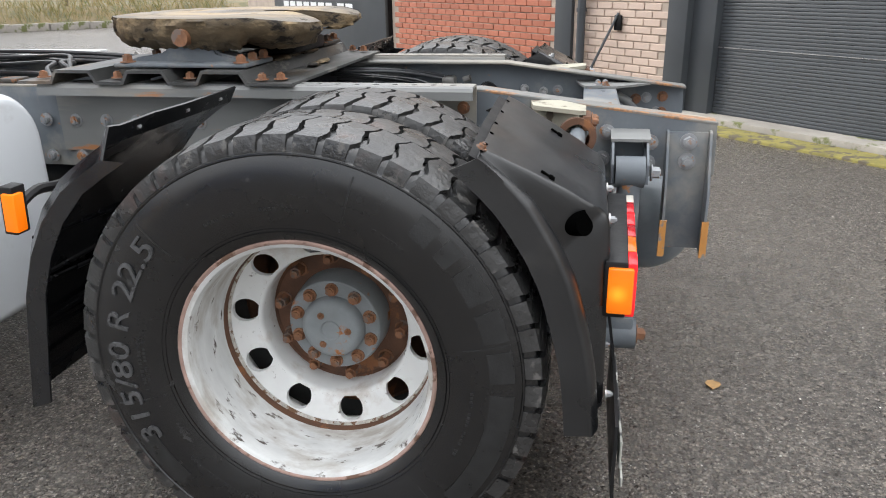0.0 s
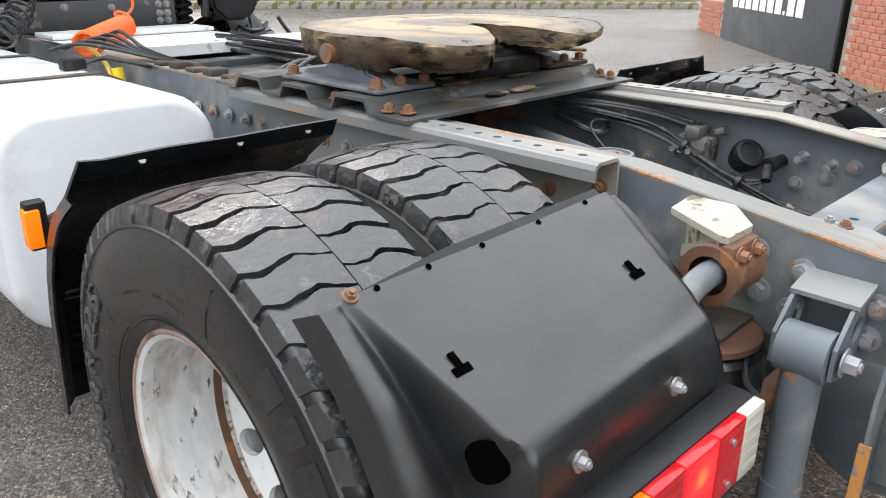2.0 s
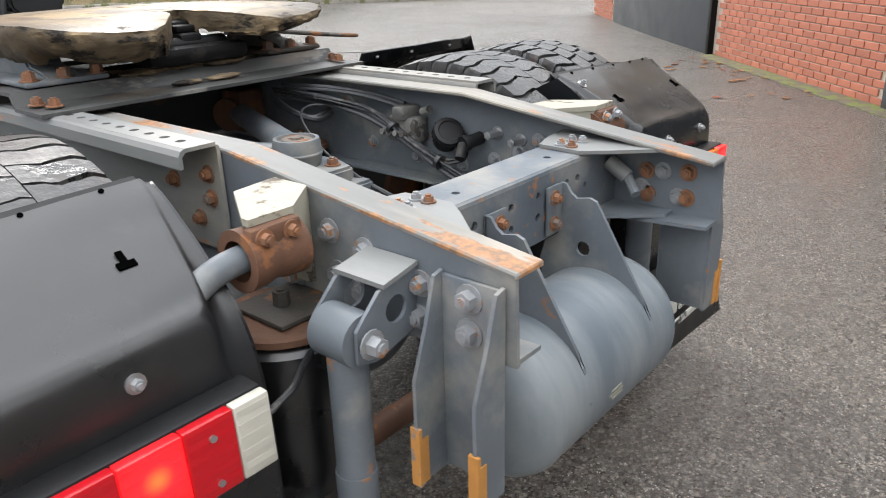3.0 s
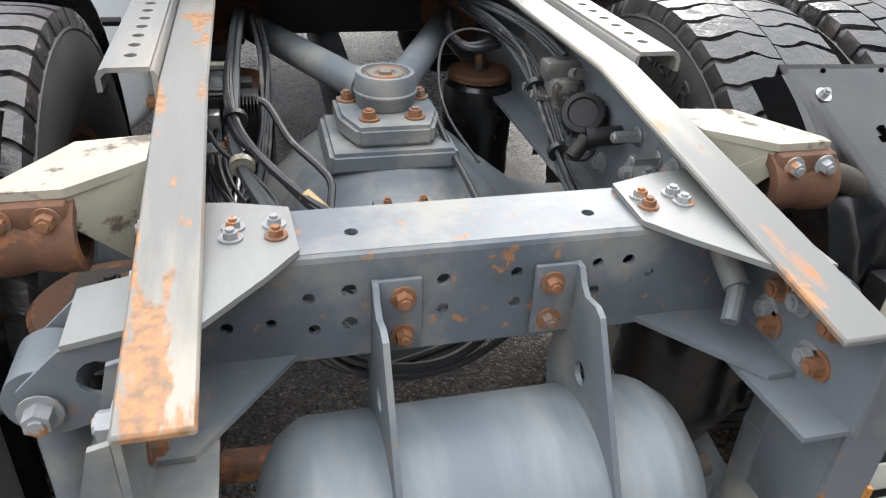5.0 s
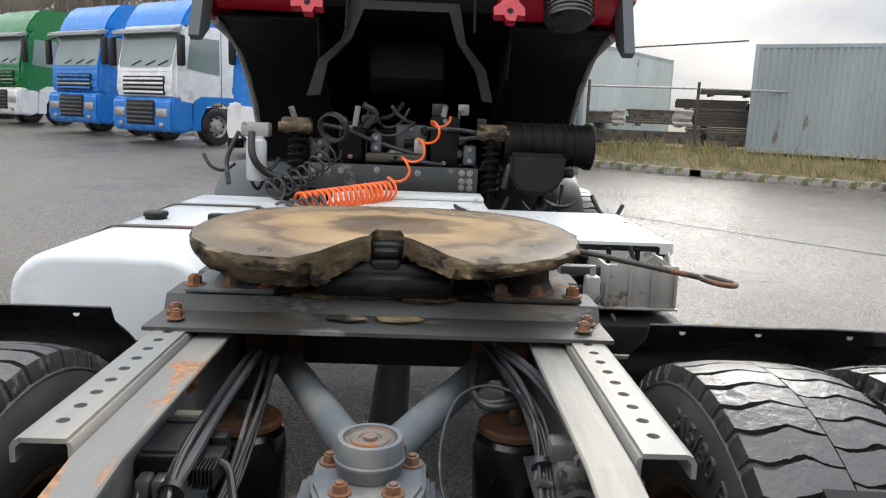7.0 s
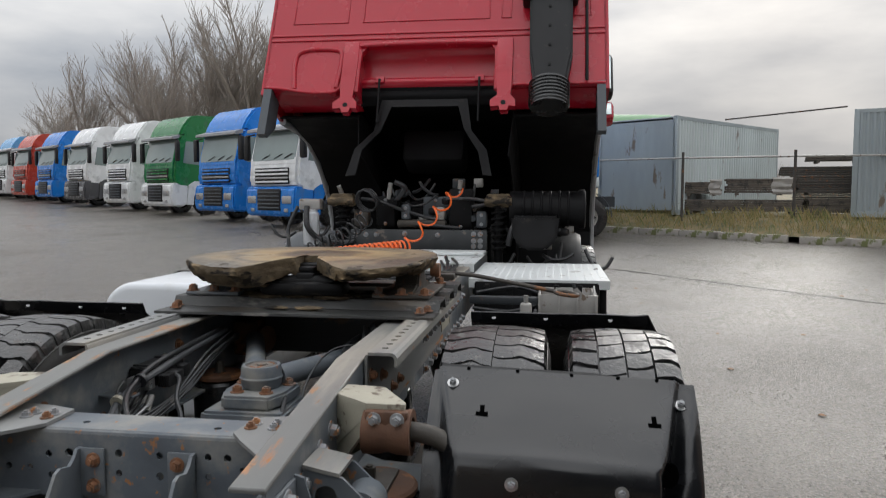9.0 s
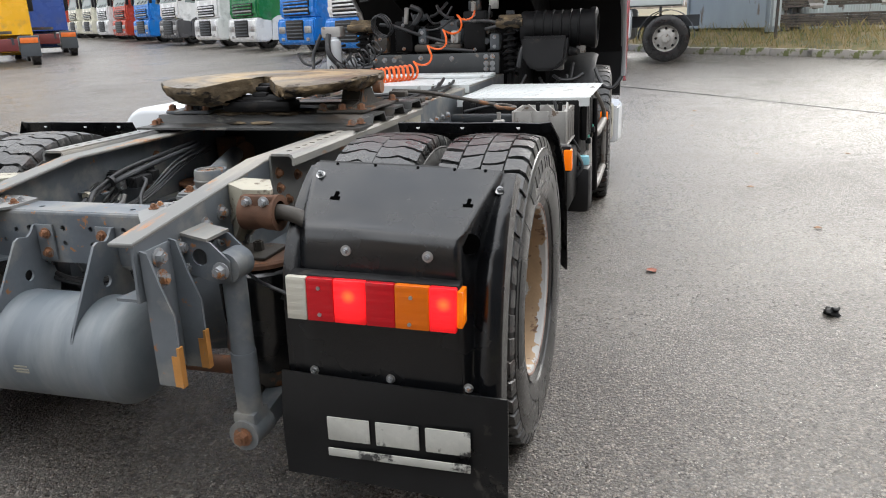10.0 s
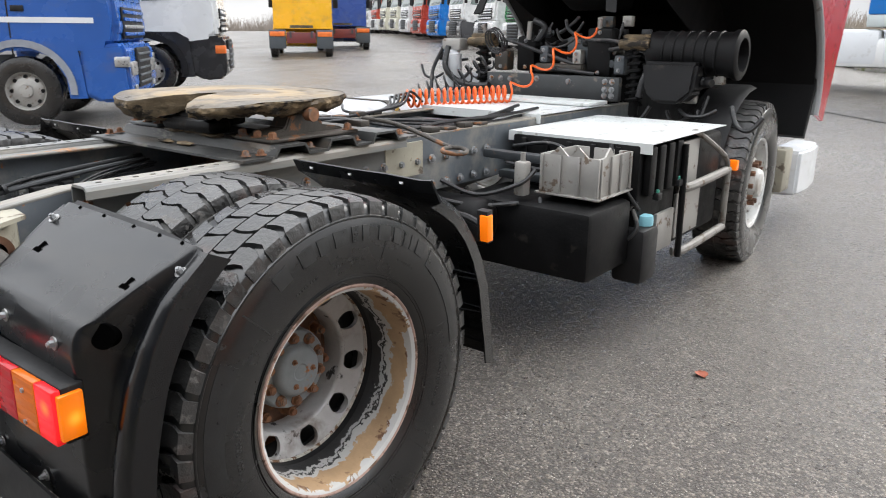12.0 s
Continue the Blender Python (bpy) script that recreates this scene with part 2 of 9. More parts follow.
M_GRIME = mat("grimy_casting", (0.055, 0.048, 0.04), 0.6, 0, 0.4, 10, 0.4, 60, (0.2, 0.09, 0.04), 0.14, 12)
M_WHITE = mat("white_paint", (0.68, 0.705, 0.73), 0.22, 0, 0.04, 3, 0.02, 60, rvar=0.06, stain2=(0.50, 0.50, 0.49), amount2=0.10, sscale2=5)
M_PLATE = mat("white_plate", (0.62, 0.645, 0.645), 0.4, 0, 0.07, 4, 0.08, 60, (0.4, 0.4, 0.39), 0.12, 12)
M_CREAM = mat("cream_bracket", (0.37, 0.35, 0.28), 0.6, 0, 0.2, 8, 0.25, 60, (0.13, 0.105, 0.08), 0.20, 12)
M_ALU = mat("cast_aluminium", (0.38, 0.37, 0.35), 0.5, 0.4, 0.15, 9, 0.15, 90, (0.16, 0.12, 0.09), 0.16, 14)
M_CABRED = mat("red_paint", (0.42, 0.012, 0.028), 0.25, 0, 0.06, 3, 0.02, 60, rvar=0.06)
M_LINER = mat("liner_black", (0.007, 0.007, 0.0075), 0.7, 0, 0.4, 5, 0.15, 60, spec=0.15)
M_MIRROR = mat("mirror_silver", (0.55, 0.6, 0.6), 0.05, 1.0, 0, 1, 0)
M_CLEARGREY = mat("pale_grey_plastic", (0.30, 0.31, 0.32), 0.45, 0, 0.15, 5, 0.08, 100, (0.16, 0.15, 0.14), 0.12, 9)
M_GREYPL = mat("dark_grey_plastic", (0.07, 0.08, 0.09), 0.5, 0, 0.15, 5, 0.08, 100)
M_ENGINE = mat("engine_black", (0.0055, 0.0055, 0.006), 0.50, 0, 0.4, 8, 0.25, 60, (0.02, 0.018, 0.016), 0.10, 10, spec=0.18)
M_CABLE = mat("black_cable", (0.020, 0.021, 0.023), 0.40, 0, 0.3, 12, 0.05, 100, (0.10, 0.095, 0.09), 0.14, 15)
M_CABLEGREY = mat("grey_conduit", (0.052, 0.055, 0.060), 0.5, 0, 0.2, 12, 0.05, 100)
M_ORANGE = mat("orange_hose", (0.85, 0.14, 0.02), 0.35, 0, 0.1, 12, 0.02, 100)
M_YELLOW = mat("yellow_part", (0.75, 0.55, 0.02), 0.4, 0, 0.1, 12, 0.02, 100)
M_REDLENS = glow("red_lens", (0.42, 0.006, 0.012), 0.10)
M_REDLIT = glow("red_lens_lit", (0.85, 0.012, 0.015), 0.75)
M_AMBER = glow("amber_lens", (0.62, 0.13, 0.004), 0.08)
M_AMBERLIT = glow("amber_lens_lit", (0.85, 0.17, 0.004), 0.30)
M_CLEARLENS = mat("white_lens", (0.55, 0.53, 0.46), 0.25, 0, 0.08, 9, 0.03, 60)
M_CONTAINER = mat("container_grey", (0.30, 0.34, 0.35), 0.55, 0, 0.2, 0.8, 0.1, 20, (0.17, 0.14, 0.11), 0.09, 2.5, stretch=(1, 1, 0.3))
M_CONTLIGHT = mat("container_light", (0.50, 0.55, 0.55), 0.55, 0, 0.15, 0.8, 0.1, 20, (0.25, 0.22, 0.2), 0.1, 2.5, stretch=(1, 1, 0.3))
M_DARKDOOR = mat("charcoal_panel", (0.055, 0.062, 0.07), 0.5, 0, 0.1, 2, 0.03, 50)
M_CONCRETE = mat("kerb_concrete", (0.30, 0.28, 0.25), 0.8, 0, 0.25, 3, 0.3, 40, (0.12, 0.13, 0.05), 0.25, 4)
M_BRICK = mat("red_brick", (0.46, 0.155, 0.09), 0.75, 0, 0.25, 7, 0.3, 60, (0.26, 0.10, 0.075), 0.12, 11, rand=0.35)
M_MORTAR = mat("mortar", (0.42, 0.35, 0.29), 0.9, 0, 0.2, 5, 0.3, 60)
M_BRICKPALE = mat("washed_brick", (0.60, 0.47, 0.39), 0.8, 0, 0.2, 4, 0.3, 60, (0.42, 0.20, 0.13), 0.14, 6, rand=0.2)
M_SIGNTEXT = mat("sign_print", (0.75, 0.76, 0.77), 0.5, 0, 0.05, 5, 0.02, 60)
M_WOOD = mat("grey_timber", (0.13, 0.11, 0.09), 0.8, 0, 0.35, 3, 0.4, 40, (0.05, 0.045, 0.04), 0.25, 5, rand=0.4)
M_BARK = mat("bark", (0.30, 0.26, 0.225), 0.9, 0, 0.25, 3, 0.2, 20)
M_LEAF = mat("fallen_leaf", (0.28, 0.13, 0.05), 0.6, 0, 0.3, 60, 0.2, 90)
# Glass base is lightened in place of the sky it reflects.
M_GLASS = mat("sky_pale_glass", (0.20, 0.25, 0.24), 0.08, 0, 0.1, 1, 0.0, 10, spec=0.8, rvar=0.02)
M_CHROME = mat("dull_metal", (0.45, 0.45, 0.45), 0.35, 0.8, 0.1, 20, 0.05, 90)


def coupling_wear():
    """Brown grease on a coupling plate, worn bright in broad rings round the king pin."""
    m = mat("coupling_wear", (0.25, 0.185, 0.105), 0.45, 0.1, 0.45, 6, 0.55, 38, (0.045, 0.036, 0.026), 0.15, 9, stain2=(0.13, 0.115, 0.09), amount2=0.35, sscale2=5)
    n, l = m.node_tree.nodes, m.node_tree.links
    b = n["Principled BSDF"]
    old = b.inputs["Base Color"].links[0].from_socket
    tc, mp, ln = n.new("ShaderNodeTexCoord"), n.new("ShaderNodeMapping"), n.new("ShaderNodeVectorMath")
    mp.inputs["Location"].default_value, mp.inputs["Scale"].default_value = (0, -0.60, -1.22), (0.86, 1.0, 1.0)
    ln.operation = "LENGTH"
    l.new(tc.outputs["Object"], mp.inputs["Vector"])
    wob = n.new("ShaderNodeTexNoise")
    wob.inputs["Scale"].default_value, wob.inputs["Detail"].default_value = 9.0, 6.0
    l.new(tc.outputs["Object"], wob.inputs["Vector"])
    l.new(mp.outputs["Vector"], ln.inputs[0])
    add = n.new("ShaderNodeMath")
    add.operation = "MULTIPLY_ADD"
    add.inputs[1].default_value = 0.22
    l.new(wob.outputs["Fac"], add.inputs[0])
    l.new(ln.outputs["Value"], add.inputs[2])
    r = n.new("ShaderNodeValToRGB")
    e = r.color_ramp.elements
    e[0].position, e[0].color = 0.10, (0.055, 0.040, 0.026, 1)
    e[1].position, e[1].color = 0.50, (0.06, 0.045, 0.03, 1)
    for p, c in ((0.24, (0.10, 0.07, 0.042, 1)), (0.29, (0.42, 0.29, 0.14, 1)), (0.37, (0.33, 0.235, 0.12, 1)), (0.40, (0.075, 0.055, 0.035, 1)), (0.44, (0.26, 0.195, 0.115, 1))):
        q = e.new(p)
        q.color = c
    l.new(add.outputs["Value"], r.inputs["Fac"])
    x = n.new("ShaderNodeMixRGB")
    x.inputs["Fac"].default_value = 0.62
    l.new(old, x.inputs["Color1"])
    l.new(r.outputs["Color"], x.inputs["Color2"])
    l.new(x.outputs["Color"], b.inputs["Base Color"])
    return m


M_WEAR = coupling_wear()


# ---- mesh helpers ----
def box(bm, c, s, m=None, bevel=0.0):
    g = bmesh.ops.create_cube(bm, size=1.0, matrix=(m or Matrix()) @ Matrix.Translation(c) @ Matrix.Diagonal((*s, 1)))
    if bevel:
        es = list({e for v in g["verts"] for e in v.link_edges})
        bmesh.ops.bevel(bm, geom=es, offset=bevel, segments=2, affect="EDGES", profile=0.5)
    return bm


def span(bm, x0, x1, y0, y1, z0, z1, bevel=0.0, m=None):
    return box(bm, ((x0 + x1) / 2, (y0 + y1) / 2, (z0 + z1) / 2), (x1 - x0, y1 - y0, z1 - z0), m, bevel)


def rod(bm, a, b, r, seg=12, r2=None, cap=True):
    a, b = Vector(a), Vector(b)
    d = b - a
    q = d.to_track_quat("Z", "Y").to_matrix().to_4x4()
    bmesh.ops.create_cone(bm, cap_ends=cap, cap_tris=False, segments=seg, radius1=r, radius2=r if r2 is None else r2, depth=d.length,
                          matrix=Matrix.Translation((a + b) / 2) @ q)
    return bm


def lathe(bm, prof, seg=48, m=None, closed=False):
    """Turns (axial, radius) points round the local x axis."""
    m = m or Matrix()
    rings = []
    for k in range(seg):
        a = 2 * math.pi * k / seg
        rings.append([bm.verts.new(m @ Vector((x, r * math.cos(a), r * math.sin(a)))) for x, r in prof])
    n = len(prof)
    for k in range(seg):
        p, q = rings[k], rings[(k + 1) % seg]
        for i in range(n if closed else n - 1):
            j = (i + 1) % n
            if prof[i][1] < 1e-6 and prof[j][1] < 1e-6:
                continue
            bm.faces.new((p[i], p[j], q[j], q[i]))
    bmesh.ops.remove_doubles(bm, verts=bm.verts[:], dist=1e-5)
    return bm


def prism(bm, pts, axis, a, b):
    """A polygon, given in the two other axes, pushed along an axis from a to b."""
    def at(p, v):
        return {"x": (v, p[0], p[1]), "y": (p[0], v, p[1]), "z": (p[0], p[1], v)}[axis]
    lo, hi = [bm.verts.new(at(p, a)) for p in pts], [bm.verts.new(at(p, b)) for p in pts]
    bm.faces.new(lo)
    bm.faces.new(hi[::-1])
    for i in range(len(pts)):
        j = (i + 1) % len(pts)
        bm.faces.new((lo[i], hi[i], hi[j], lo[j]))
    bmesh.ops.recalc_face_normals(bm, faces=bm.faces[:])
    return bm


def sweep(bm, pts, r, seg=8, smooth=4):
    """A round tube along points, eased into a curve."""
    P = [Vector(p) for p in pts]
    if smooth > 1 and len(P) > 2:
        Q = []
        for i in range(len(P) - 1):
            p0, p1, p2, p3 = P[max(i - 1, 0)], P[i], P[i + 1], P[min(i + 2, len(P) - 1)]
            for k in range(smooth):
                t = k / smooth
                Q.append(0.5 * (2 * p1 + (p2 - p0) * t + (2 * p0 - 5 * p1 + 4 * p2 - p3) * t * t + (3 * p1 - p0 - 3 * p2 + p3) * t ** 3))
        P = Q + [P[-1]]
    rings, up = [], Vector((0.13, 0.21, 0.97))
    for i, p in enumerate(P):
        d = (P[min(i + 1, len(P) - 1)] - P[max(i - 1, 0)]).normalized()
        s = d.cross(up)
        if s.length < 0.05:
            s = d.cross(Vector((1, 0, 0)))
        s.normalize()
        up = s.cross(d)
        rings.append([bm.verts.new(p + r * (math.cos(a) * s + math.sin(a) * up)) for a in [2 * math.pi * k / seg for k in range(seg)]])
    for p, q in zip(rings, rings[1:]):
        for k in range(seg):
            bm.faces.new((p[k], p[(k + 1) % seg], q[(k + 1) % seg], q[k]))
    bm.faces.new(rings[0][::-1])
    bm.faces.new(rings[-1])
    return bm


def loft(bm, rows, thick=0.0):
    """A sheet through rows of points; thick adds the underside."""
    grid = [[bm.verts.new(p) for p in row] for row in rows]
    fs = [bm.faces.new((a[i], a[i + 1], b[i + 1], b[i])) for a, b in zip(grid, grid[1:]) for i in range(len(a) - 1)]
    bmesh.ops.recalc_face_normals(bm, faces=fs)
    if thick:
        bmesh.ops.solidify(bm, geom=fs, thickness=thick)
    return bm


def bolt(bm, p, d, r=0.014, h=0.012, washer=True):
    """A hexagon bolt head with its washer, on a surface at p, pointing along d."""
    p, d = Vector(p), Vector(d).normalized()
    if washer:
        rod(bm, p, p + d * 0.003, r * 1.45, 14)
        p = p + d * 0.003
    rod(bm, p, p + d * h, r, 6, r * 0.94)
    rod(bm, p + d * h, p + d * (h + 0.004), r * 0.55, 8)
    return bm


def fresh():
    return bmesh.new()


def link(name, bm, material, smooth=35):
    me = bpy.data.meshes.new(name)
    bm.normal_update()
    bm.to_mesh(me)
    bm.free()
    me.materials.append(material)
    if smooth:
        me.shade_smooth()
        me.set_sharp_from_angle(angle=radians(smooth))
    return new(name, me)


def thing(name, label, category, m=None, group="", kind=""):
    ob = new(name)
    ob.empty_display_size = 0.1
    if m is not None:
        ob.matrix_basis = m
    return tagged(ob, label, category, group, kind)


def part(name, bm, material, parent, label="", smooth=35):
    ob = link(name, bm, material, smooth)
    ob.parent = parent
    if label:
        tagged(ob, label)
    return ob


def solo(name, bm, material, label, category, group="", kind="", smooth=35):
    return tagged(link(name, bm, material, smooth), label, category, group, kind)


def text_bm(body, size, extrude=0.001):
    cu = bpy.data.curves.new("lettering", "FONT")
    cu.body, cu.size, cu.extrude, cu.align_x, cu.align_y, cu.resolution_u = body, size, extrude, "CENTER", "CENTER", 3
    ob = bpy.data.objects.new("lettering", cu)
    scene.collection.objects.link(ob)
    bpy.context.view_layer.update()
    me = bpy.data.meshes.new_from_object(ob.evaluated_get(bpy.context.evaluated_depsgraph_get()))
    bm = bmesh.new()
    bm.from_mesh(me)
    bpy.data.meshes.remove(me)
    bpy.data.objects.remove(ob)
    bpy.data.curves.remove(cu)
    return bm


def rise(x, y):
    """The height of the yard: level round the truck, rising slowly ahead of it."""
    d = max(0.0, y - 3.0)
    return 0.034 * d * d / (d + 2.0) if d < 40 else 0.034 * 40 * 40 / 42 + 0.004 * (d - 40)


# ---- ground ----
def asphalt():
    m = bpy.data.materials.new("wet_asphalt")
    m.use_nodes = True
    n, l = m.node_tree.nodes, m.node_tree.links
    b = n["Principled BSDF"]
    tc = n.new("ShaderNodeTexCoord")

    def noise_tex(s, d, r=0.6):
        t = n.new("ShaderNodeTexNoise")
        t.inputs["Scale"].default_value, t.inputs["Detail"].default_value, t.inputs["Roughness"].default_value = s, d, r
        l.new(tc.outputs["Object"], t.inputs["Vector"])
        return t.outputs["Fac"]

    def rng(src, a, c, va=0.0, vc=1.0):
        r = n.new("ShaderNodeMapRange")
        for key, v in (("From Min", a), ("From Max", c), ("To Min", va), ("To Max", vc)):
            r.inputs[key].default_value = v
        l.new(src, r.inputs["Value"])
        return r.outputs["Result"]

    def mixed(f, c1, c2):
        x = n.new("ShaderNodeMixRGB")
        for key, v in (("Fac", f), ("Color1", c1), ("Color2", c2)):
            if hasattr(v, "is_linked"):
                l.new(v, x.inputs[key])
            else:
                x.inputs[key].default_value = v if key == "Fac" else (*v, 1)
        return x.outputs["Color"]

    def cells(scale):
        v = n.new("ShaderNodeTexVoronoi")
        v.inputs["Scale"].default_value = scale
        l.new(tc.outputs["Object"], v.inputs["Vector"])
        sp = n.new("ShaderNodeSeparateColor")
        l.new(v.outputs["Color"], sp.inputs["Color"])
        return v.outputs["Distance"], sp.outputs["Red"], sp.outputs["Green"]

    def math_of(op, p, q):
        x = n.new("ShaderNodeMath")
        x.operation = op
        for i, v in enumerate((p, q)):
            if hasattr(v, "is_linked"):
                l.new(v, x.inputs[i])
            else:
                x.inputs[i].default_value = v
        return x.outputs["Value"]

    big, mid, grit = noise_tex(0.35, 3.5, 0.5), noise_tex(5, 6), noise_tex(170, 4, 0.75)
    far1, tone1, gloss1 = cells(78.0)
    far2, tone2, gloss2 = cells(165.0)
    col = mixed(rng(big, 0.35, 0.65), (0.082, 0.069, 0.059), (0.145, 0.126, 0.108))
    col = mixed(rng(mid, 0.35, 0.7, 0, 0.45), col, (0.066, 0.055, 0.047))
    col = mixed(rng(tone1, 0.35, 0.0, 0.0, 0.80), col, (0.030, 0.026, 0.023))
    col = mixed(rng(tone1, 0.62, 1.0, 0.0, 0.85), col, (0.310, 0.270, 0.228))
    col = mixed(rng(tone2, 0.40, 0.0, 0.0, 0.70), col, (0.032, 0.028, 0.0245))
    col = mixed(rng(tone2, 0.74, 1.0, 0.0, 0.80), col, (0.350, 0.312, 0.268))
    col = mixed(rng(far1, 0.40, 0.62, 0.0, 0.55), col, (0.034, 0.030, 0.026))
    # Bright flecks: pale chips, and wet glints put into the colour.
    fleck = math_of("MULTIPLY", rng(gloss2, 0.955, 0.97), rng(far2, 0.50, 0.30))
    col = mixed(fleck, col, (0.55, 0.53, 0.49))
    l.new(col, b.inputs["Base Color"])
    wet = math_of("ADD", math_of("MULTIPLY", noise_tex(1.6, 5, 0.6), 0.5), big)
    rough = rng(wet, 0.55, 0.95, 0.46, 0.20)
    l.new(math_of("ADD", rough, rng(gloss1, 0.0, 1.0, -0.10, 0.16)), b.inputs["Roughness"])
    relief = math_of("ADD", math_of("MULTIPLY", rng(far1, 0.65, 0.10), 0.9), math_of("MULTIPLY", rng(far2, 0.65, 0.15), 0.5))
    relief = math_of("ADD", relief, math_of("MULTIPLY", tone1, 0.7))
    relief = math_of("ADD", relief, math_of("MULTIPLY", grit, 0.8))
    bp = n.new("ShaderNodeBump")
    bp.inputs["Strength"].default_value, bp.inputs["Distance"].default_value = 1.0, 0.0045
    l.new(relief, bp.inputs["Height"])
    l.new(bp.outputs["Normal"], b.inputs["Normal"])
    l.new(rng(wet, 0.55, 1.0, 0.06, 0.26), b.inputs["Coat Weight"])
    l.new(rng(wet, 0.55, 1.0, 0.50, 0.32), b.inputs["Coat Roughness"])
    return m


M_ASPHALT = asphalt()
steps = [-600, -250, -120, -60, -35, -20, -12, -6, -3, 0, 3, 4, 5, 6, 8, 10, 12, 14, 16, 18, 20, 23, 26, 30, 36, 43, 52, 65, 90, 140, 250, 600]
bm = fresh()
loft(bm, [[(x, y, rise(x, y)) for x in steps] for y in steps])
solo("ground", bm, M_ASPHALT, "wet dark asphalt yard with fine pale chippings", "ground", kind="structure")

bm = fresh()
rows = [(-3.0, 14.6), (0.2, 12.0), (2.4, 10.1), (4.7, 7.9), (7.5, 5.4)]
for (x0, y0), (x1, y1) in zip(rows, rows[1:]):
    d = Vector((y0 - y1, x1 - x0, 0)).normalized() * 0.022
    loft(bm, [[(x0 + k * d.x, y0 + k * d.y, rise(x0, y0) + 0.006), (x1 + k * d.x, y1 + k * d.y, rise(x1, y1) + 0.006)] for k in (-1, 1)], 0.004)
solo("asphalt_joint", bm, mat("joint_tar", (0.03, 0.028, 0.026), 0.5, 0, 0.4, 12, 0.4, 60), "dark tar joint line across the asphalt yard", "joint", kind="structure")

# ---- brick building beside the yard ----
WP, WU, WN = Vector((6.058, -0.431, 0)), Vector((0.727, 0.687, 0)).normalized(), Vector((-0.687, 0.727, 0)).normalized()
WM = Matrix(((WU.x, WN.x, 0, WP.x), (WU.y, WN.y, 0, WP.y), (0, 0, 1, 0), (0, 0, 0, 1)))


def wall_box(bm, s0, s1, z0, z1, d0, d1, bevel=0.0):
    """A block of the building: along the wall, in height, and in depth (minus: into the wall)."""
    return span(bm, s0, s1, d0, d1, z0, z1, bevel, WM)


# ---- the tractor unit ----
truck = thing("truck_tractor", "red and white two-axle tractor unit with grey chassis and tilted cab", "truck")
RX0, RX1 = 0.328, 0.400


def rail_top(y):
    return 1.012 if y > -0.30 else 1.012 + (y + 0.30) * 0.128


for s, side in ((-1, "near"), (1, "far")):
    # web, top flange and lower flange of a rail
    bm = fresh()
    ys = [-0.975, -0.30, 0.0, 3.0, 5.2]
    web = [(-0.975, rail_top(-0.975)), (-0.30, 1.012), (5.2, 1.012), (5.2, 0.745), (-0.45, 0.745), (-0.98, 0.775)]
    prism(bm, web, "x", s * (RX1 - 0.008), s * RX1)
    prism(bm, [(-0.975, 0.775), (-0.45, 0.745), (5.2, 0.745), (5.2, 0.753), (-0.45, 0.753), (-0.975, 0.783)], "x", s * RX0, s * (RX1 - 0.008))
    rail = part("frame_rail", bm, M_CHASSIS, truck, "blue-grey painted steel frame rail with rust stains")
    bm = fresh()
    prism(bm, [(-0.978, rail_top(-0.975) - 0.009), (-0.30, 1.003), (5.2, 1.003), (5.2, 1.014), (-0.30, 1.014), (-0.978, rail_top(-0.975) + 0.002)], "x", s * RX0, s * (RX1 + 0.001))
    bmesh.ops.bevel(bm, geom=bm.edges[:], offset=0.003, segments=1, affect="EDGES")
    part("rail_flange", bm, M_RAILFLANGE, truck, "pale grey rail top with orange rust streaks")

# wheels
TY_R, TY_W = 0.537, 0.31


def tyre_mesh():
    bm = fresh()
    half = [(0.118, 0.288), (0.131, 0.303), (0.139, 0.318), (0.1468, 0.340), (0.1535, 0.365), (0.1580, 0.395), (0.1592, 0.420), (0.1580, 0.445), (0.1540, 0.465), (0.1490, 0.4800), (0.1478, 0.4835),
            (0.1500, 0.4862), (0.1495, 0.4892), (0.1445, 0.492), (0.141, 0.503), (0.137, 0.514), (0.130, 0.520)]
    lathe(bm, [(-x, r) for x, r in half] + [(0.0, 0.5225)] + half[::-1], 110)
    return bm


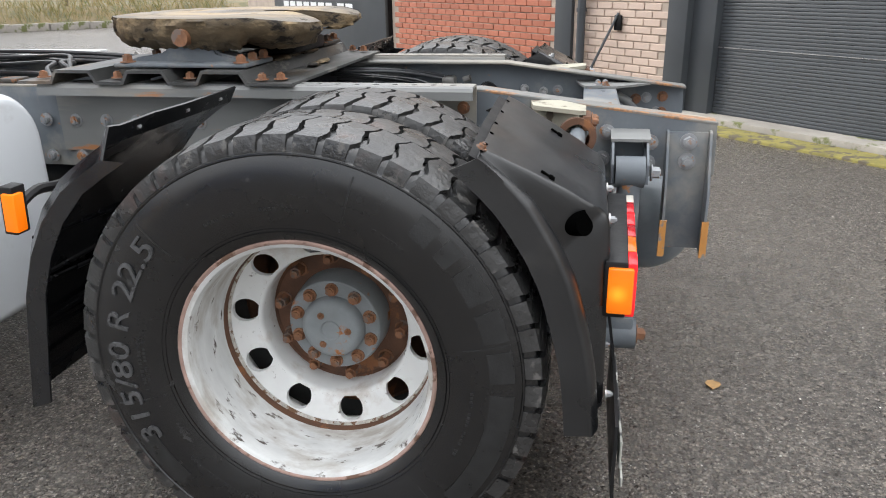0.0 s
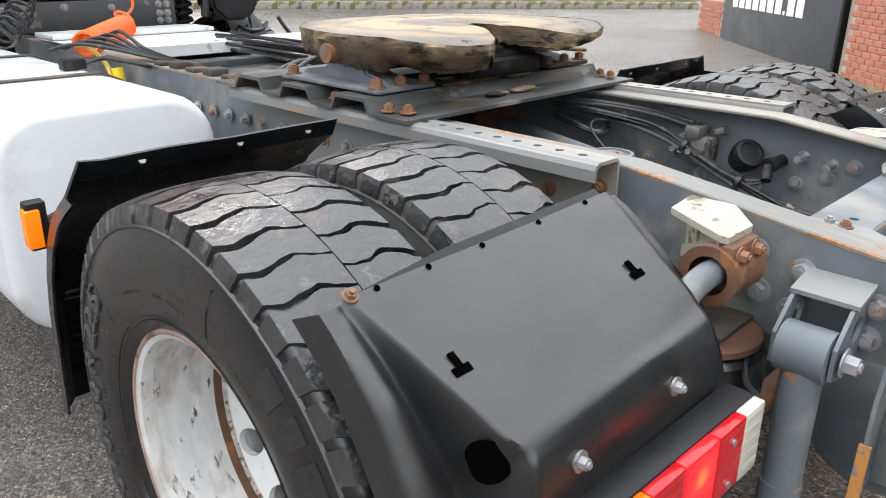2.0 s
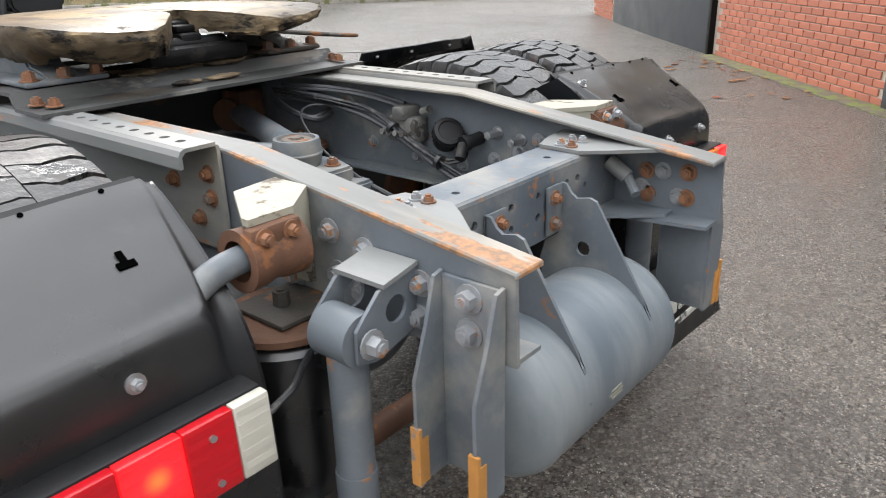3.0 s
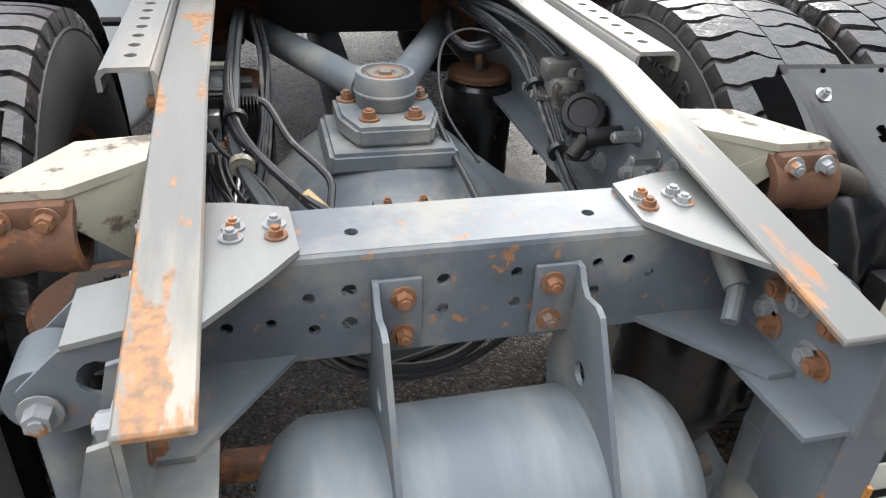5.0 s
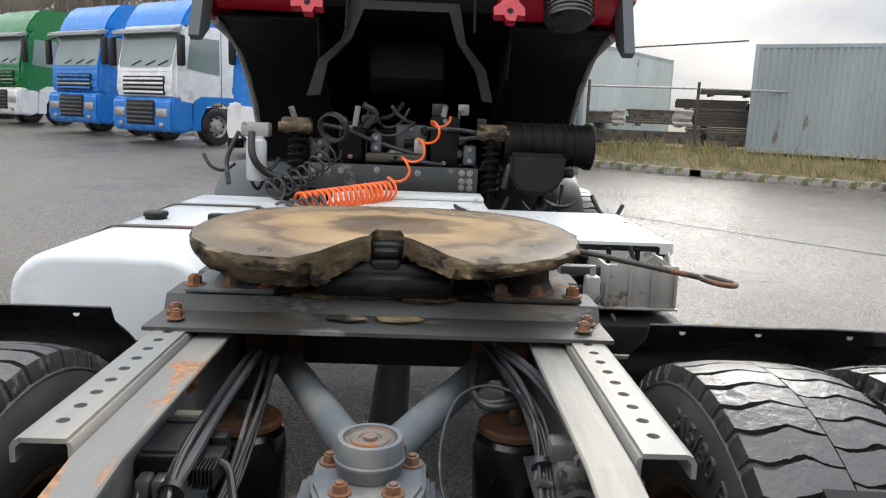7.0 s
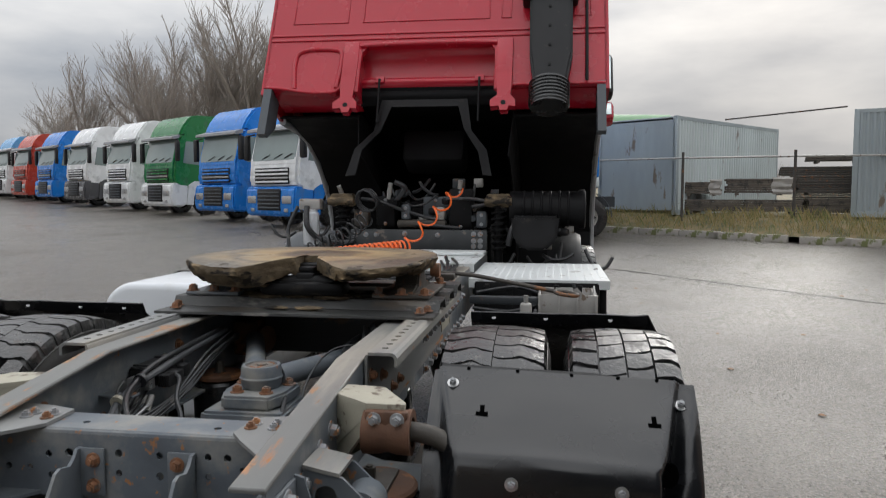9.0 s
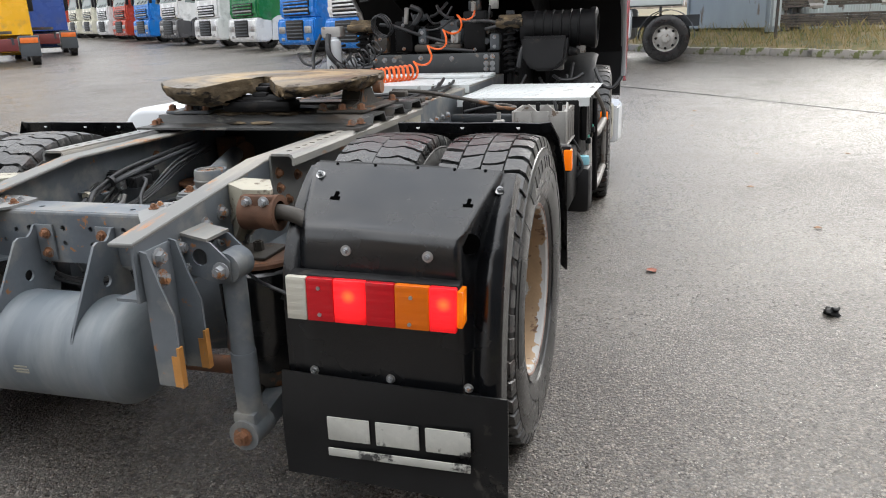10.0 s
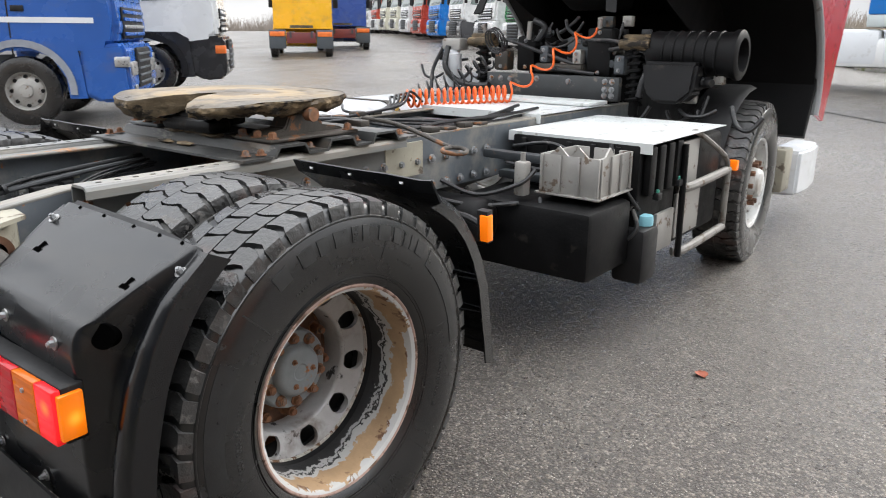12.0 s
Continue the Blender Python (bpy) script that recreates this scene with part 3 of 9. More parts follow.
def tread_mesh(columns, count, depth, wave):
    """Tread blocks with open wavy grooves between: columns of (points across, phase, groove share)."""
    bm = fresh()
    p = 2 * math.pi / count
    rng = random.Random(count)
    for xs, phase, gap in columns:
        for k in range(count):
            rows = []
            jit = 0.05 * (rng.random() - 0.5)
            for x in xs:
                edge = abs(x) > 0.139
                r = 0.499 if edge else TY_R - 0.011 * (abs(x) / 0.136) ** 3
                a0 = (k + phase + jit + wave * math.sin(x * 58 + phase * 9) + 0.22 * wave * math.sin(x * 150) + 0.9 * x + 0.05 * noise.noise(Vector((x * 60, k * 1.7, phase)))) * p
                g = gap * (0.42 + 0.75 * min(1.0, abs(x) / 0.12) ** 1.5)
                rows.append([(x, r, a0 + g * p), (x, r - (0 if edge else 0.0006), a0 + 0.5 * p), (x, r, a0 + (1 - g) * p)])
            top = [[bm.verts.new((x, r * math.cos(a), r * math.sin(a))) for x, r, a in row] for row in rows]
            low = [[bm.verts.new((x * 0.99, (r - depth) * math.cos(a), (r - depth) * math.sin(a))) for x, r, a in row] for row in rows]
            for i in range(len(xs) - 1):
                for j in (0, 1):
                    bm.faces.new((top[i][j], top[i][j + 1], top[i + 1][j + 1], top[i + 1][j]))
            ring = [(i, 0) for i in range(len(xs))] + [(len(xs) - 1, 1)] + [(i, 2) for i in range(len(xs) - 1, -1, -1)] + [(0, 1)]
            for (i, j), (u, v) in zip(ring, ring[1:] + ring[:1]):
                bm.faces.new((top[i][j], low[i][j], low[u][v], top[u][v]))
    bmesh.ops.recalc_face_normals(bm, faces=bm.faces[:])
    return bm


WORN = [((-0.1475, -0.139, -0.127, -0.115, -0.103, -0.091, -0.079, -0.067, -0.055, -0.043, -0.031, -0.018, -0.0012), 0.0, 0.105), ((0.0012, 0.018, 0.031, 0.043, 0.055, 0.067, 0.079, 0.091, 0.103, 0.115, 0.127, 0.139, 0.1475), 0.5, 0.105)]
BLOCKY = [((-0.1475, -0.139, -0.120, -0.098, -0.074), 0.0, 0.125), ((-0.069, -0.050, -0.025, -0.0025), 0.55, 0.12), ((0.0025, 0.025, 0.050, 0.069), 0.05, 0.12), ((0.074, 0.098, 0.120, 0.139, 0.1475), 0.5, 0.13)]


def disc_with_holes(bm, rows, holes, hr, at, seg=16):
    """A dished ring between two radii with round openings, (axial, radius) rows inner to outer."""
    (xi, ri), (xo, ro) = rows
    for h in range(holes):
        a0, a1 = 2 * math.pi * h / holes, 2 * math.pi * (h + 1) / holes
        per = []
        q = seg // 4
        for k in range(q):
            per.append((a0 + (a1 - a0) * k / q, 0.0))
        for k in range(q):
            per.append((a1, k / q))
        for k in range(q):
            per.append((a1 - (a1 - a0) * k / q, 1.0))
        for k in range(q):
            per.append((a0, 1 - k / q))
        am, fm = (a0 + a1) / 2, at
        rm = ri + (ro - ri) * fm

        def put(a, f, dx=0.0):
            r, x = ri + (ro - ri) * f, xi + (xo - xi) * f + dx
            return bm.verts.new((x, r * math.cos(a), r * math.sin(a)))
        outer = [put(a, f) for a, f in per]
        inner, back = [], []
        for k in range(seg):
            t = -3 * math.pi / 4 + 2 * math.pi * k / seg
            da, df = hr * math.cos(t) / rm, hr * math.sin(t) / (ro - ri)
            inner.append(put(am + da, fm + df))
            back.append(put(am + da, fm + df, -0.014))
        for k in range(seg):
            j = (k + 1) % seg
            bm.faces.new((outer[k], outer[j], inner[j], inner[k]))
            bm.faces.new((inner[k], inner[j], back[j], back[k]))
    bmesh.ops.remove_doubles(bm, verts=bm.verts[:], dist=1e-5)
    bmesh.ops.recalc_face_normals(bm, faces=bm.faces[:])
    return bm


def rim_mesh():
    """The barrel of the rim: flanges, bead seats and well; the outer face looks along +x."""
    prof = [(0.127, 0.288), (0.130, 0.2985), (0.124, 0.302), (0.118, 0.290), (0.112, 0.286), (0.05, 0.282), (0.02, 0.276), (-0.05, 0.272), (-0.07, 0.278), (-0.118, 0.286), (-0.127, 0.300),
            (-0.130, 0.290), (-0.115, 0.276), (-0.10, 0.268), (-0.085, 0.262), (-0.03, 0.264), (0.012, 0.268), (0.035, 0.272), (0.060, 0.2735), (0.085, 0.275), (0.108, 0.277), (0.122, 0.281)]
    return lathe(fresh(), prof, 72, closed=True)


tyre_me = link("tyre_form", tyre_mesh(), M_RUBBER, 40)
tread_me = link("tread_form", tread_mesh(WORN, 50, 0.013, 0.11), M_TREAD, 35)
block_me = link("block_form", tread_mesh(BLOCKY, 46, 0.014, 0.13), M_TREAD, 35)
rim_me = link("rim_form", rim_mesh(), M_RIMWHITE, 30)
FORMS = {"tyre": tyre_me.data, "tread": tread_me.data, "blocks": block_me.data, "rim": rim_me.data}
for o in (tyre_me, tread_me, block_me, rim_me):
    bpy.data.objects.remove(o)


def shared(name, data, parent, m, label="", material=None):
    ob = new(name, data)
    ob.parent = parent
    ob.matrix_basis = m
    if material:
        ob.material_slots[0].link = "OBJECT"
        ob.material_slots[0].material = material
    if label:
        tagged(ob, label)
    return ob


def flip(s):
    """Turns a form whose outside looks along +x to the side s."""
    return Matrix() if s > 0 else Matrix.Rotation(math.pi, 4, "Z")


def arc_words(body, radius, mid, size, x, squeeze):
    """Raised words bent round the sidewall; mid is the clock angle of their middle in degrees, seen from +x."""
    forms = [text_bm(w, size, 0.003) for w in body.split()]
    widths = [max(v.co.x for v in bm.verts) - min(v.co.x for v in bm.verts) for bm in forms]
    gap = 0.34 * size
    at_x = -(sum(widths) + gap * (len(forms) - 1)) / 2
    for bm, w in zip(forms, widths):
        for v in bm.verts:
            a = radians(mid) + (v.co.x + at_x + w / 2) * squeeze / radius
            r = radius + v.co.y
            v.co = Vector((x + v.co.z - (2.7 if r > 0.42 else 2.0) * (r - 0.42) ** 2, r * math.sin(a), r * math.cos(a)))
        at_x += w + gap
    return forms


def arc_bars(spans, r0, r1, x, depth=0.003):
    """Plain raised blocks round the sidewall, spans in clock degrees from the top."""
    bm = fresh()
    for a0, a1 in spans:
        k = max(2, int((a1 - a0) / 4))
        for i in range(k):
            b0, b1 = radians(a0 + (a1 - a0) * i / k), radians(a0 + (a1 - a0) * (i + 1) / k)
            rs = [r0 + (r1 - r0) * j / 3 for j in range(4)]
            grid = [[bm.verts.new((x - (2.7 if r > 0.42 else 2.2) * (r - 0.42) ** 2, r * math.sin(b), r * math.cos(b))) for r in rs] for b in (b0, b1)]
            for j in range(3):
                bm.faces.new((grid[0][j], grid[0][j + 1], grid[1][j + 1], grid[1][j]))
    bmesh.ops.remove_doubles(bm, verts=bm.verts[:], dist=1e-5)
    ex = bmesh.ops.extrude_face_region(bm, geom=bm.faces[:])
    bmesh.ops.translate(bm, verts=[v for v in ex["geom"] if isinstance(v, bmesh.types.BMVert)], vec=(depth, 0, 0))
    bmesh.ops.recalc_face_normals(bm, faces=bm.faces[:])
    return bm


def rear_wheel(s, outer, disc_mat, barrel_mat, label):
    cx = s * (1.098 if outer else 0.742)
    w = new("wheel")
    w.parent = truck
    w.matrix_basis = Matrix.Translation((cx, -0.015 if s < 0 else 0.0, 0.517)) @ flip(s if outer else -s)
    tagged(w, label)
    tilt = Matrix.Rotation(0.4 + 0.9 * (s > 0) + (0.3 if outer else 0), 4, "X")
    shared("tyre", FORMS["tyre"], w, Matrix(), "worn black truck tyre" if outer else "dusty worn truck tyre", None if outer else M_RUBBERDUST)
    shared("tread", FORMS["blocks" if s > 0 and outer else "tread"], w, tilt, "worn chunky tread blocks")
    shared("rim", FORMS["rim"], w, Matrix(), "", barrel_mat)
    turn = Matrix.Rotation(radians(9 if s < 0 else 7), 4, "X")
    bm = fresh()
    disc_with_holes(bm, ((-0.080, 0.197), (-0.056, 0.256)), 10, 0.0315, 0.46, 40)
    bm.transform(turn)
    part("wheel_disc", bm, disc_mat, w, "dished wheel disc with ten round hand holes", 60)
    part("disc_roll", lathe(fresh(), [(-0.080, 0.197), (-0.0815, 0.1925), (-0.086, 0.1885), (-0.095, 0.1865), (-0.130, 0.186), (-0.156, 0.184)], 72), disc_mat, w, "rolled inner edge of the disc", 60)
    part("disc_edge", lathe(fresh(), [(-0.056, 0.256), (-0.051, 0.2585), (-0.0505, 0.2605), (-0.056, 0.262), (-0.085, 0.262)], 72), disc_mat, w)
    bead = mat("weld_bead", (0.50, 0.47, 0.43), 0.6, 0, 0.4, 60, 0.9, 120, (0.16, 0.09, 0.05), 0.27, 45)
    part("weld_bead", lathe(fresh(), [(-0.0535, 0.2565), (-0.046, 0.2585), (-0.045, 0.2615), (-0.050, 0.2635)], 96), bead, w, "lumpy weld bead round the disc")
    part("weld_ring", lathe(fresh(), [(-0.046, 0.2622), (-0.034, 0.2628), (-0.026, 0.2645), (-0.020, 0.2668)], 72), M_RUST if s < 0 else M_MATBLACK, w, "thin ring where disc meets rim, rusty left and black right")
    part("mounting_face", lathe(fresh(), [(-0.155, 0.1855), (-0.163, 0.178), (-0.163, 0.105)], 48), M_RUST, w, "rust-brown wheel mounting face")
    if outer:
        if s < 0:
            pale = mat("worn_letters", (0.075, 0.076, 0.078), 0.5, 0, 0.3, 30, 0.1, 200, (0.03, 0.03, 0.03), 0.2, 40)
            for bm in arc_words("315/80 R 22.5", 0.424, 277, 0.074, 0.1612, 1.30):
                part("tyre_size", bm, pale, w, "raised tyre size characters")
            for sp in ((37, 43), (46, 51), (54, 64), (67, 76), (79, 88)):
                part("raised_mark", arc_bars([sp], 0.418, 0.470, 0.1593, 0.0022), M_LETTER, w, "raised unlettered sidewall block")
            part("sidewall_band", arc_bars([(92, 131)], 0.418, 0.470, 0.1590, 0.0020), M_LETTER, w)
            part("sidewall_band", arc_bars([(225, 243)], 0.418, 0.470, 0.1590, 0.0020), M_LETTER, w)
        else:
            for sp in ((-33, -27), (-22, -16), (-14, -9), (-7, -1), (1, 4), (6, 9), (14, 20), (22, 26), (28, 30), (32, 34), (36, 41)):
                part("raised_mark", arc_bars([sp], 0.425, 0.466, 0.1593, 0.0022), M_LETTER, w, "raised unlettered sidewall block")
            part("sidewall_band", arc_bars([(45, 88)], 0.418, 0.470, 0.1590, 0.0020), M_LETTER, w)
            part("sidewall_band", arc_bars([(-100, -60)], 0.418, 0.470, 0.1590, 0.0020), M_LETTER, w)
        ticks = (18, 77, 136, 196, 255, 314)
        for a0 in ticks:
            part("sidewall_tick", arc_bars([(a0, a0 + 0.5)], 0.345, 0.470, 0.1592, 0.0016), M_LETTER, w)
        for a0, a1, r0 in ((258, 292, 0.378), (262, 288, 0.366), (330, 344, 0.374), (350, 368, 0.372), (28, 40, 0.380), (92, 118, 0.376), (150, 176, 0.372), (200, 232, 0.378)):
            part("small_print", arc_bars([(a0 + 1.5 * k, a0 + 1.5 * k + 0.9) for k in range(int((a1 - a0) / 1.5)) if (k * 7 + a0) % 5], r0, r0 + 0.007, 0.1588, 0.0012), M_LETTER, w, "row of small unreadable raised marks")
        for r_ring in (0.322, 0.330, 0.338, 0.400):
            part("sidewall_ring", lathe(fresh(), [(0.128 + (r_ring - 0.30) * 0.30, r_ring - 0.0015), (0.1435 + (r_ring - 0.322) * 0.17, r_ring), (0.128 + (r_ring - 0.30) * 0.30, r_ring + 0.0015)], 96), M_RUBBER, w)
        bm = lathe(fresh(), [(-0.163, 0.124), (-0.105, 0.121), (-0.090, 0.117), (-0.087, 0.113), (-0.087, 0.080), (-0.070, 0.077), (-0.060, 0.069), (-0.057, 0.060), (-0.056, 0.026), (-0.059, 0.022), (-0.059, 0.0)], 48)
        edge = lathe(fresh(), [(0.1285, 0.2905), (0.1312, 0.2945), (0.1312, 0.2975), (0.1285, 0.3005)], 72)
        part("rim_edge", edge, mat("rim_edge_rust", (0.36, 0.24, 0.20), 0.6, 0, 0.3, 20, 0.2, 90, (0.14, 0.08, 0.055), 0.24, 16), w, "rusty scuffed rim edge")
        hub = part("hub", bm, mat("hub_grey", (0.22, 0.24, 0.25), 0.55, 0, 0.2, 12, 0.2, 70, RUST, 0.13, 14), w, "grey hub with rust at its edge")
        for k in range(10):
            a = 2 * math.pi * (k + 0.5) / 10
            for nm, x0, r0, rn, h in (("hub_bolt", -0.087, 0.097, 0.0135, 0.017), ("wheel_nut", -0.163, 0.1590, 0.0165, 0.034)):
                p = Vector((x0, r0 * math.cos(a + 0.12 * (h > 0.02)), r0 * math.sin(a + 0.12 * (h > 0.02))))
                bm = rod(fresh(), p, p + Vector((0.004, 0, 0)), rn * 1.25, 16)
                rod(bm, p + Vector((0.004, 0, 0)), p + Vector((h, 0, 0)), rn, 6, rn * 0.95)
                rod(bm, p + Vector((h, 0, 0)), p + Vector((h + (0.012 if h > 0.02 else 0.003), 0, 0)), rn * 0.6, 10)
                part(nm, bm, M_BOLT_RUST, w)
        for k in range(3):
            p = Vector((-0.057, 0.044 * math.cos(k * 2.1), 0.044 * math.sin(k * 2.1)))
            part("hub_bolt", bolt(fresh(), p, (1, 0, 0), 0.006, 0.004), M_BOLT_RUST, hub)
    else:
        for bm in arc_words("315/80 R 22.5", 0.430, 20 if s > 0 else 200, 0.062, 0.1612, 1.2):
            part("tyre_size", bm, M_RUBBERDUST, w, "raised dusty tyre size characters")
        bm = lathe(fresh(), [(-0.15, 0.12), (-0.02, 0.20), (0.0, 0.21), (0.01, 0.2), (0.01, 0.06)], 40)
        part("brake_drum", bm, M_CHASSIS_DARK, w)
    return w


for s in (-1, 1):
    dm, bmt = (M_RIMWHITE, M_RIMBARREL) if s < 0 else (M_RIMSILVER, M_RIMOCHRE)
    lab = "dual rear wheel with a white steel rim and worn black tyre" if s < 0 else "dual rear wheel with a rusty ochre rim and worn black tyre"
    rear_wheel(s, True, dm, bmt, lab)
    rear_wheel(s, False, M_RUST, M_RUST, "inner dual rear wheel with rusty rim and worn tyre")

# ---- chassis details ----
def plate(bm, outer, holes, thick, m):
    """A flat plate with round openings: outline and (x, y, r) holes in its own plane, thickness along its normal."""
    t = bmesh.new()
    es = []
    for loop in [outer] + [[(x + r * math.cos(a), y + r * math.sin(a)) for a in [2 * math.pi * k / 12 for k in range(12)]] for x, y, r in holes]:
        vs = [t.verts.new((p[0], p[1], 0)) for p in loop]
        es += [t.edges.new((vs[i], vs[(i + 1) % len(vs)])) for i in range(len(vs))]
    bmesh.ops.triangle_fill(t, use_beauty=True, use_dissolve=False, edges=es)
    bmesh.ops.recalc_face_normals(t, faces=t.faces[:])
    ex = bmesh.ops.extrude_face_region(t, geom=t.faces[:])
    bmesh.ops.translate(t, verts=[v for v in ex["geom"] if isinstance(v, bmesh.types.BMVert)], vec=(0, 0, thick))
    bmesh.ops.recalc_face_normals(t, faces=t.faces[:])
    t.transform(m)
    me = bpy.data.meshes.new("plate_form")
    t.to_mesh(me)
    t.free()
    bm.from_mesh(me)
    bpy.data.meshes.remove(me)
    return bm


YZ = Matrix(((0, 0, 1, 0), (1, 0, 0, 0), (0, 1, 0, 0), (0, 0, 0, 1)))   # plane (y, z), normal x
XZ = Matrix(((1, 0, 0, 0), (0, 0, 1, 0), (0, 1, 0, 0), (0, 0, 0, 1)))   # plane (x, z), normal y


def at(x=0, y=0, z=0):
    return Matrix.Translation((x, y, z))


def bolts(points, d, material, parent, r=0.014, h=0.012, name="bolt"):
    for p in points:
        part(name, bolt(fresh(), p, d, r, h), material, parent)


for s in (-1, 1):
    # the perforated mounting angle outside the rail
    ang = fresh()
    prism(ang, [(s * 0.404, 0.80), (s * 0.404, 1.016), (s * 0.408, 1.024), (s * 0.414, 1.024), (s * 0.412, 1.016), (s * 0.412, 0.80)], "y", -0.288, 1.10)
    prism(ang, [(s * 0.478, 1.030), (s * 0.488, 1.026), (s * 0.494, 1.016), (s * 0.494, 0.992), (s * 0.486, 0.992), (s * 0.486, 1.014), (s * 0.478, 1.022)], "y", -0.288, 1.10)
    hs = [(0.447, -0.225 + 0.058 * k, 0.0105) for k in range(9)]
    plate(ang, [(0.413, -0.288), (0.479, -0.288), (0.479, 1.10), (0.413, 1.10)], hs, 0.008, Matrix(((s, 0, 0, 0), (0, 1, 0, 0), (0, 0, 1, 1.022), (0, 0, 0, 1))))
    part("mounting_angle", ang, M_RAILTOP, truck, "perforated grey steel mounting angle", 30)
    bolts([(s * 0.412, y, z) for y, z in ((-0.25, 0.96), (-0.25, 0.91), (-0.20, 0.86), (-0.12, 0.93), (0.02, 0.86), (0.12, 0.86))], (s, 0, 0), M_BOLT_RUST, truck, 0.013)
    # bolts through the web
    bolts([(s * 0.40, y, z) for y, z in ((-0.67, 0.893), (-0.66, 0.815), (-0.795, 0.866), (-0.79, 0.806), (-0.585, 0.91), (-0.60, 0.835), (-0.35, 0.85), (-0.48, 0.80))], (s, 0, 0), M_BOLT, truck, 0.016, 0.014)
    bolts([(s * 0.392, y, z) for y, z in ((-0.84, 0.875), (-0.79, 0.83), (-0.88, 0.82), (-0.50, 0.90), (-0.44, 0.86), (-0.36, 0.83), (-0.25, 0.80), (-0.08, 0.80), (0.1, 0.82), (0.2, 0.93))], (-s, 0, 0), M_BOLT_RUST if s < 0 else M_BOLT, truck, 0.014, 0.012)
    bolts([(s * 0.412, 0.60 + 0.11 * k, z) for k in range(12) for z in (0.78, 0.90)], (s, 0, 0), M_BOLT, truck, 0.015, 0.013)
    # hanger of the shock absorber
    hanger = new("damper_hanger")
    hanger.parent = truck
    tagged(hanger, "grey steel damper hanger with bolts")
    bm = fresh()
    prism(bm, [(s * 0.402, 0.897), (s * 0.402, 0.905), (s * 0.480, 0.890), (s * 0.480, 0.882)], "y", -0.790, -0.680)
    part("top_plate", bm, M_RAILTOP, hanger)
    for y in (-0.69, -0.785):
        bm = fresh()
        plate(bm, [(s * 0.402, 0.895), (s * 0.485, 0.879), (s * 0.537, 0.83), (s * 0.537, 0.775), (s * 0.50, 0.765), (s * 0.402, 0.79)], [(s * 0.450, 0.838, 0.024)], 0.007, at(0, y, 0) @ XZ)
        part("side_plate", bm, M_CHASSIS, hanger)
    damper = new("shock_absorber")
    damper.parent = truck
    tagged(damper, "grey telescopic shock absorber")
    bm = rod(fresh(), (s * 0.515, -0.775, 0.805), (s * 0.515, -0.695, 0.805), 0.044, 28)
    part("upper_eye", bm, M_CHASSIS, damper)
    bm = rod(fresh(), (s * 0.515, -0.735, 0.80), (s * 0.515, -0.735, 0.34), 0.033, 28)
    rod(bm, (s * 0.515, -0.735, 0.55), (s * 0.515, -0.735, 0.37), 0.036, 28)
    part("tube", bm, M_CHASSIS, damper)
    bm = rod(fresh(), (s * 0.515, -0.785, 0.305), (s * 0.515, -0.685, 0.305), 0.046, 28)
    span(bm, s * 0.515 - 0.035, s * 0.515 + 0.035, -0.775, -0.695, 0.30, 0.37, 0.008)
    part("lower_eye", bm, M_CHASSIS, damper)
    bolts([(s * 0.515, -0.788, 0.305)], (0, -1, 0), M_BOLT_RUST, damper, 0.02, 0.02)
    bolts([(s * 0.515, -0.792, 0.805)], (0, -1, 0), M_BOLT, damper, 0.017, 0.02)
    bm = fresh()
    prism(bm, [(-0.70, 0.27), (-0.70, 0.335), (-0.35, 0.40), (0.05, 0.47), (0.05, 0.37), (-0.35, 0.32)], "x", s * 0.515 - 0.03, s * 0.515 + 0.03)
    part("damper_arm", bm, M_CHASSIS, truck)
    # channel bracket at the rail's end
    ch = new("channel_bracket")
    ch.parent = truck
    tagged(ch, "grey u-shaped channel bracket with orange painted ends")
    bm = fresh()
    span(bm, min(s * 0.402, s * 0.41), max(s * 0.402, s * 0.41), -0.955, -0.845, 0.55, 0.90, 0.002)
    part("web_plate", bm, M_CHASSIS, ch)
    for y in (-0.845, -0.962):
        bm = fresh()
        plate(bm, [(s * 0.405, 0.905), (s * 0.425, 0.90), (s * 0.448, 0.82), (s * 0.478, 0.74), (s * 0.478, 0.545), (s * 0.405, 0.545)], [], 0.007, at(0, y, 0) @ XZ)
        part("flange", bm, M_CHASSIS, ch)
        bm = fresh()
        span(bm, s * 0.478 - 0.0035, s * 0.478 + 0.0035, y - 0.006, y + 0.013, 0.545, 0.655)
        span(bm, min(s * 0.478, s * 0.455), max(s * 0.478, s * 0.455), y - 0.0025, y + 0.0095, 0.545, 0.63)
        part("painted_end", bm, mat("orange_marking", (0.52, 0.24, 0.06), 0.6, 0, 0.25, 20, 0.1, 90, (0.2, 0.2, 0.2), 0.15, 20), ch, "orange painted flange end")
    bolts([(s * 0.41, -0.90, 0.872), (s * 0.41, -0.90, 0.815)], (s, 0, 0), M_BOLT, ch, 0.017, 0.016)
    # stabiliser: cream bracket, rusty clamp and bent tube
    stab = new("stabiliser_mount")
    stab.parent = truck
    tagged(stab, "cream cast bracket with rusty clamp and bent tube")
    bm = fresh()
    prism(bm, [(s * 0.402, -0.447), (s * 0.500, -0.460), (s * 0.578, -0.590), (s * 0.578, -0.606), (s * 0.490, -0.606), (s * 0.402, -0.535)], "z", 0.972, 0.984)
    for a0, a1 in (((0.402, -0.451), (0.572, -0.592)), ((0.402, -0.529), (0.494, -0.598))):
        va, vb = Vector((s * a0[0], a0[1], 0)), Vector((s * a1[0], a1[1], 0))
        side = (vb - va).cross(Vector((0, 0, 1))).normalized() * 0.005
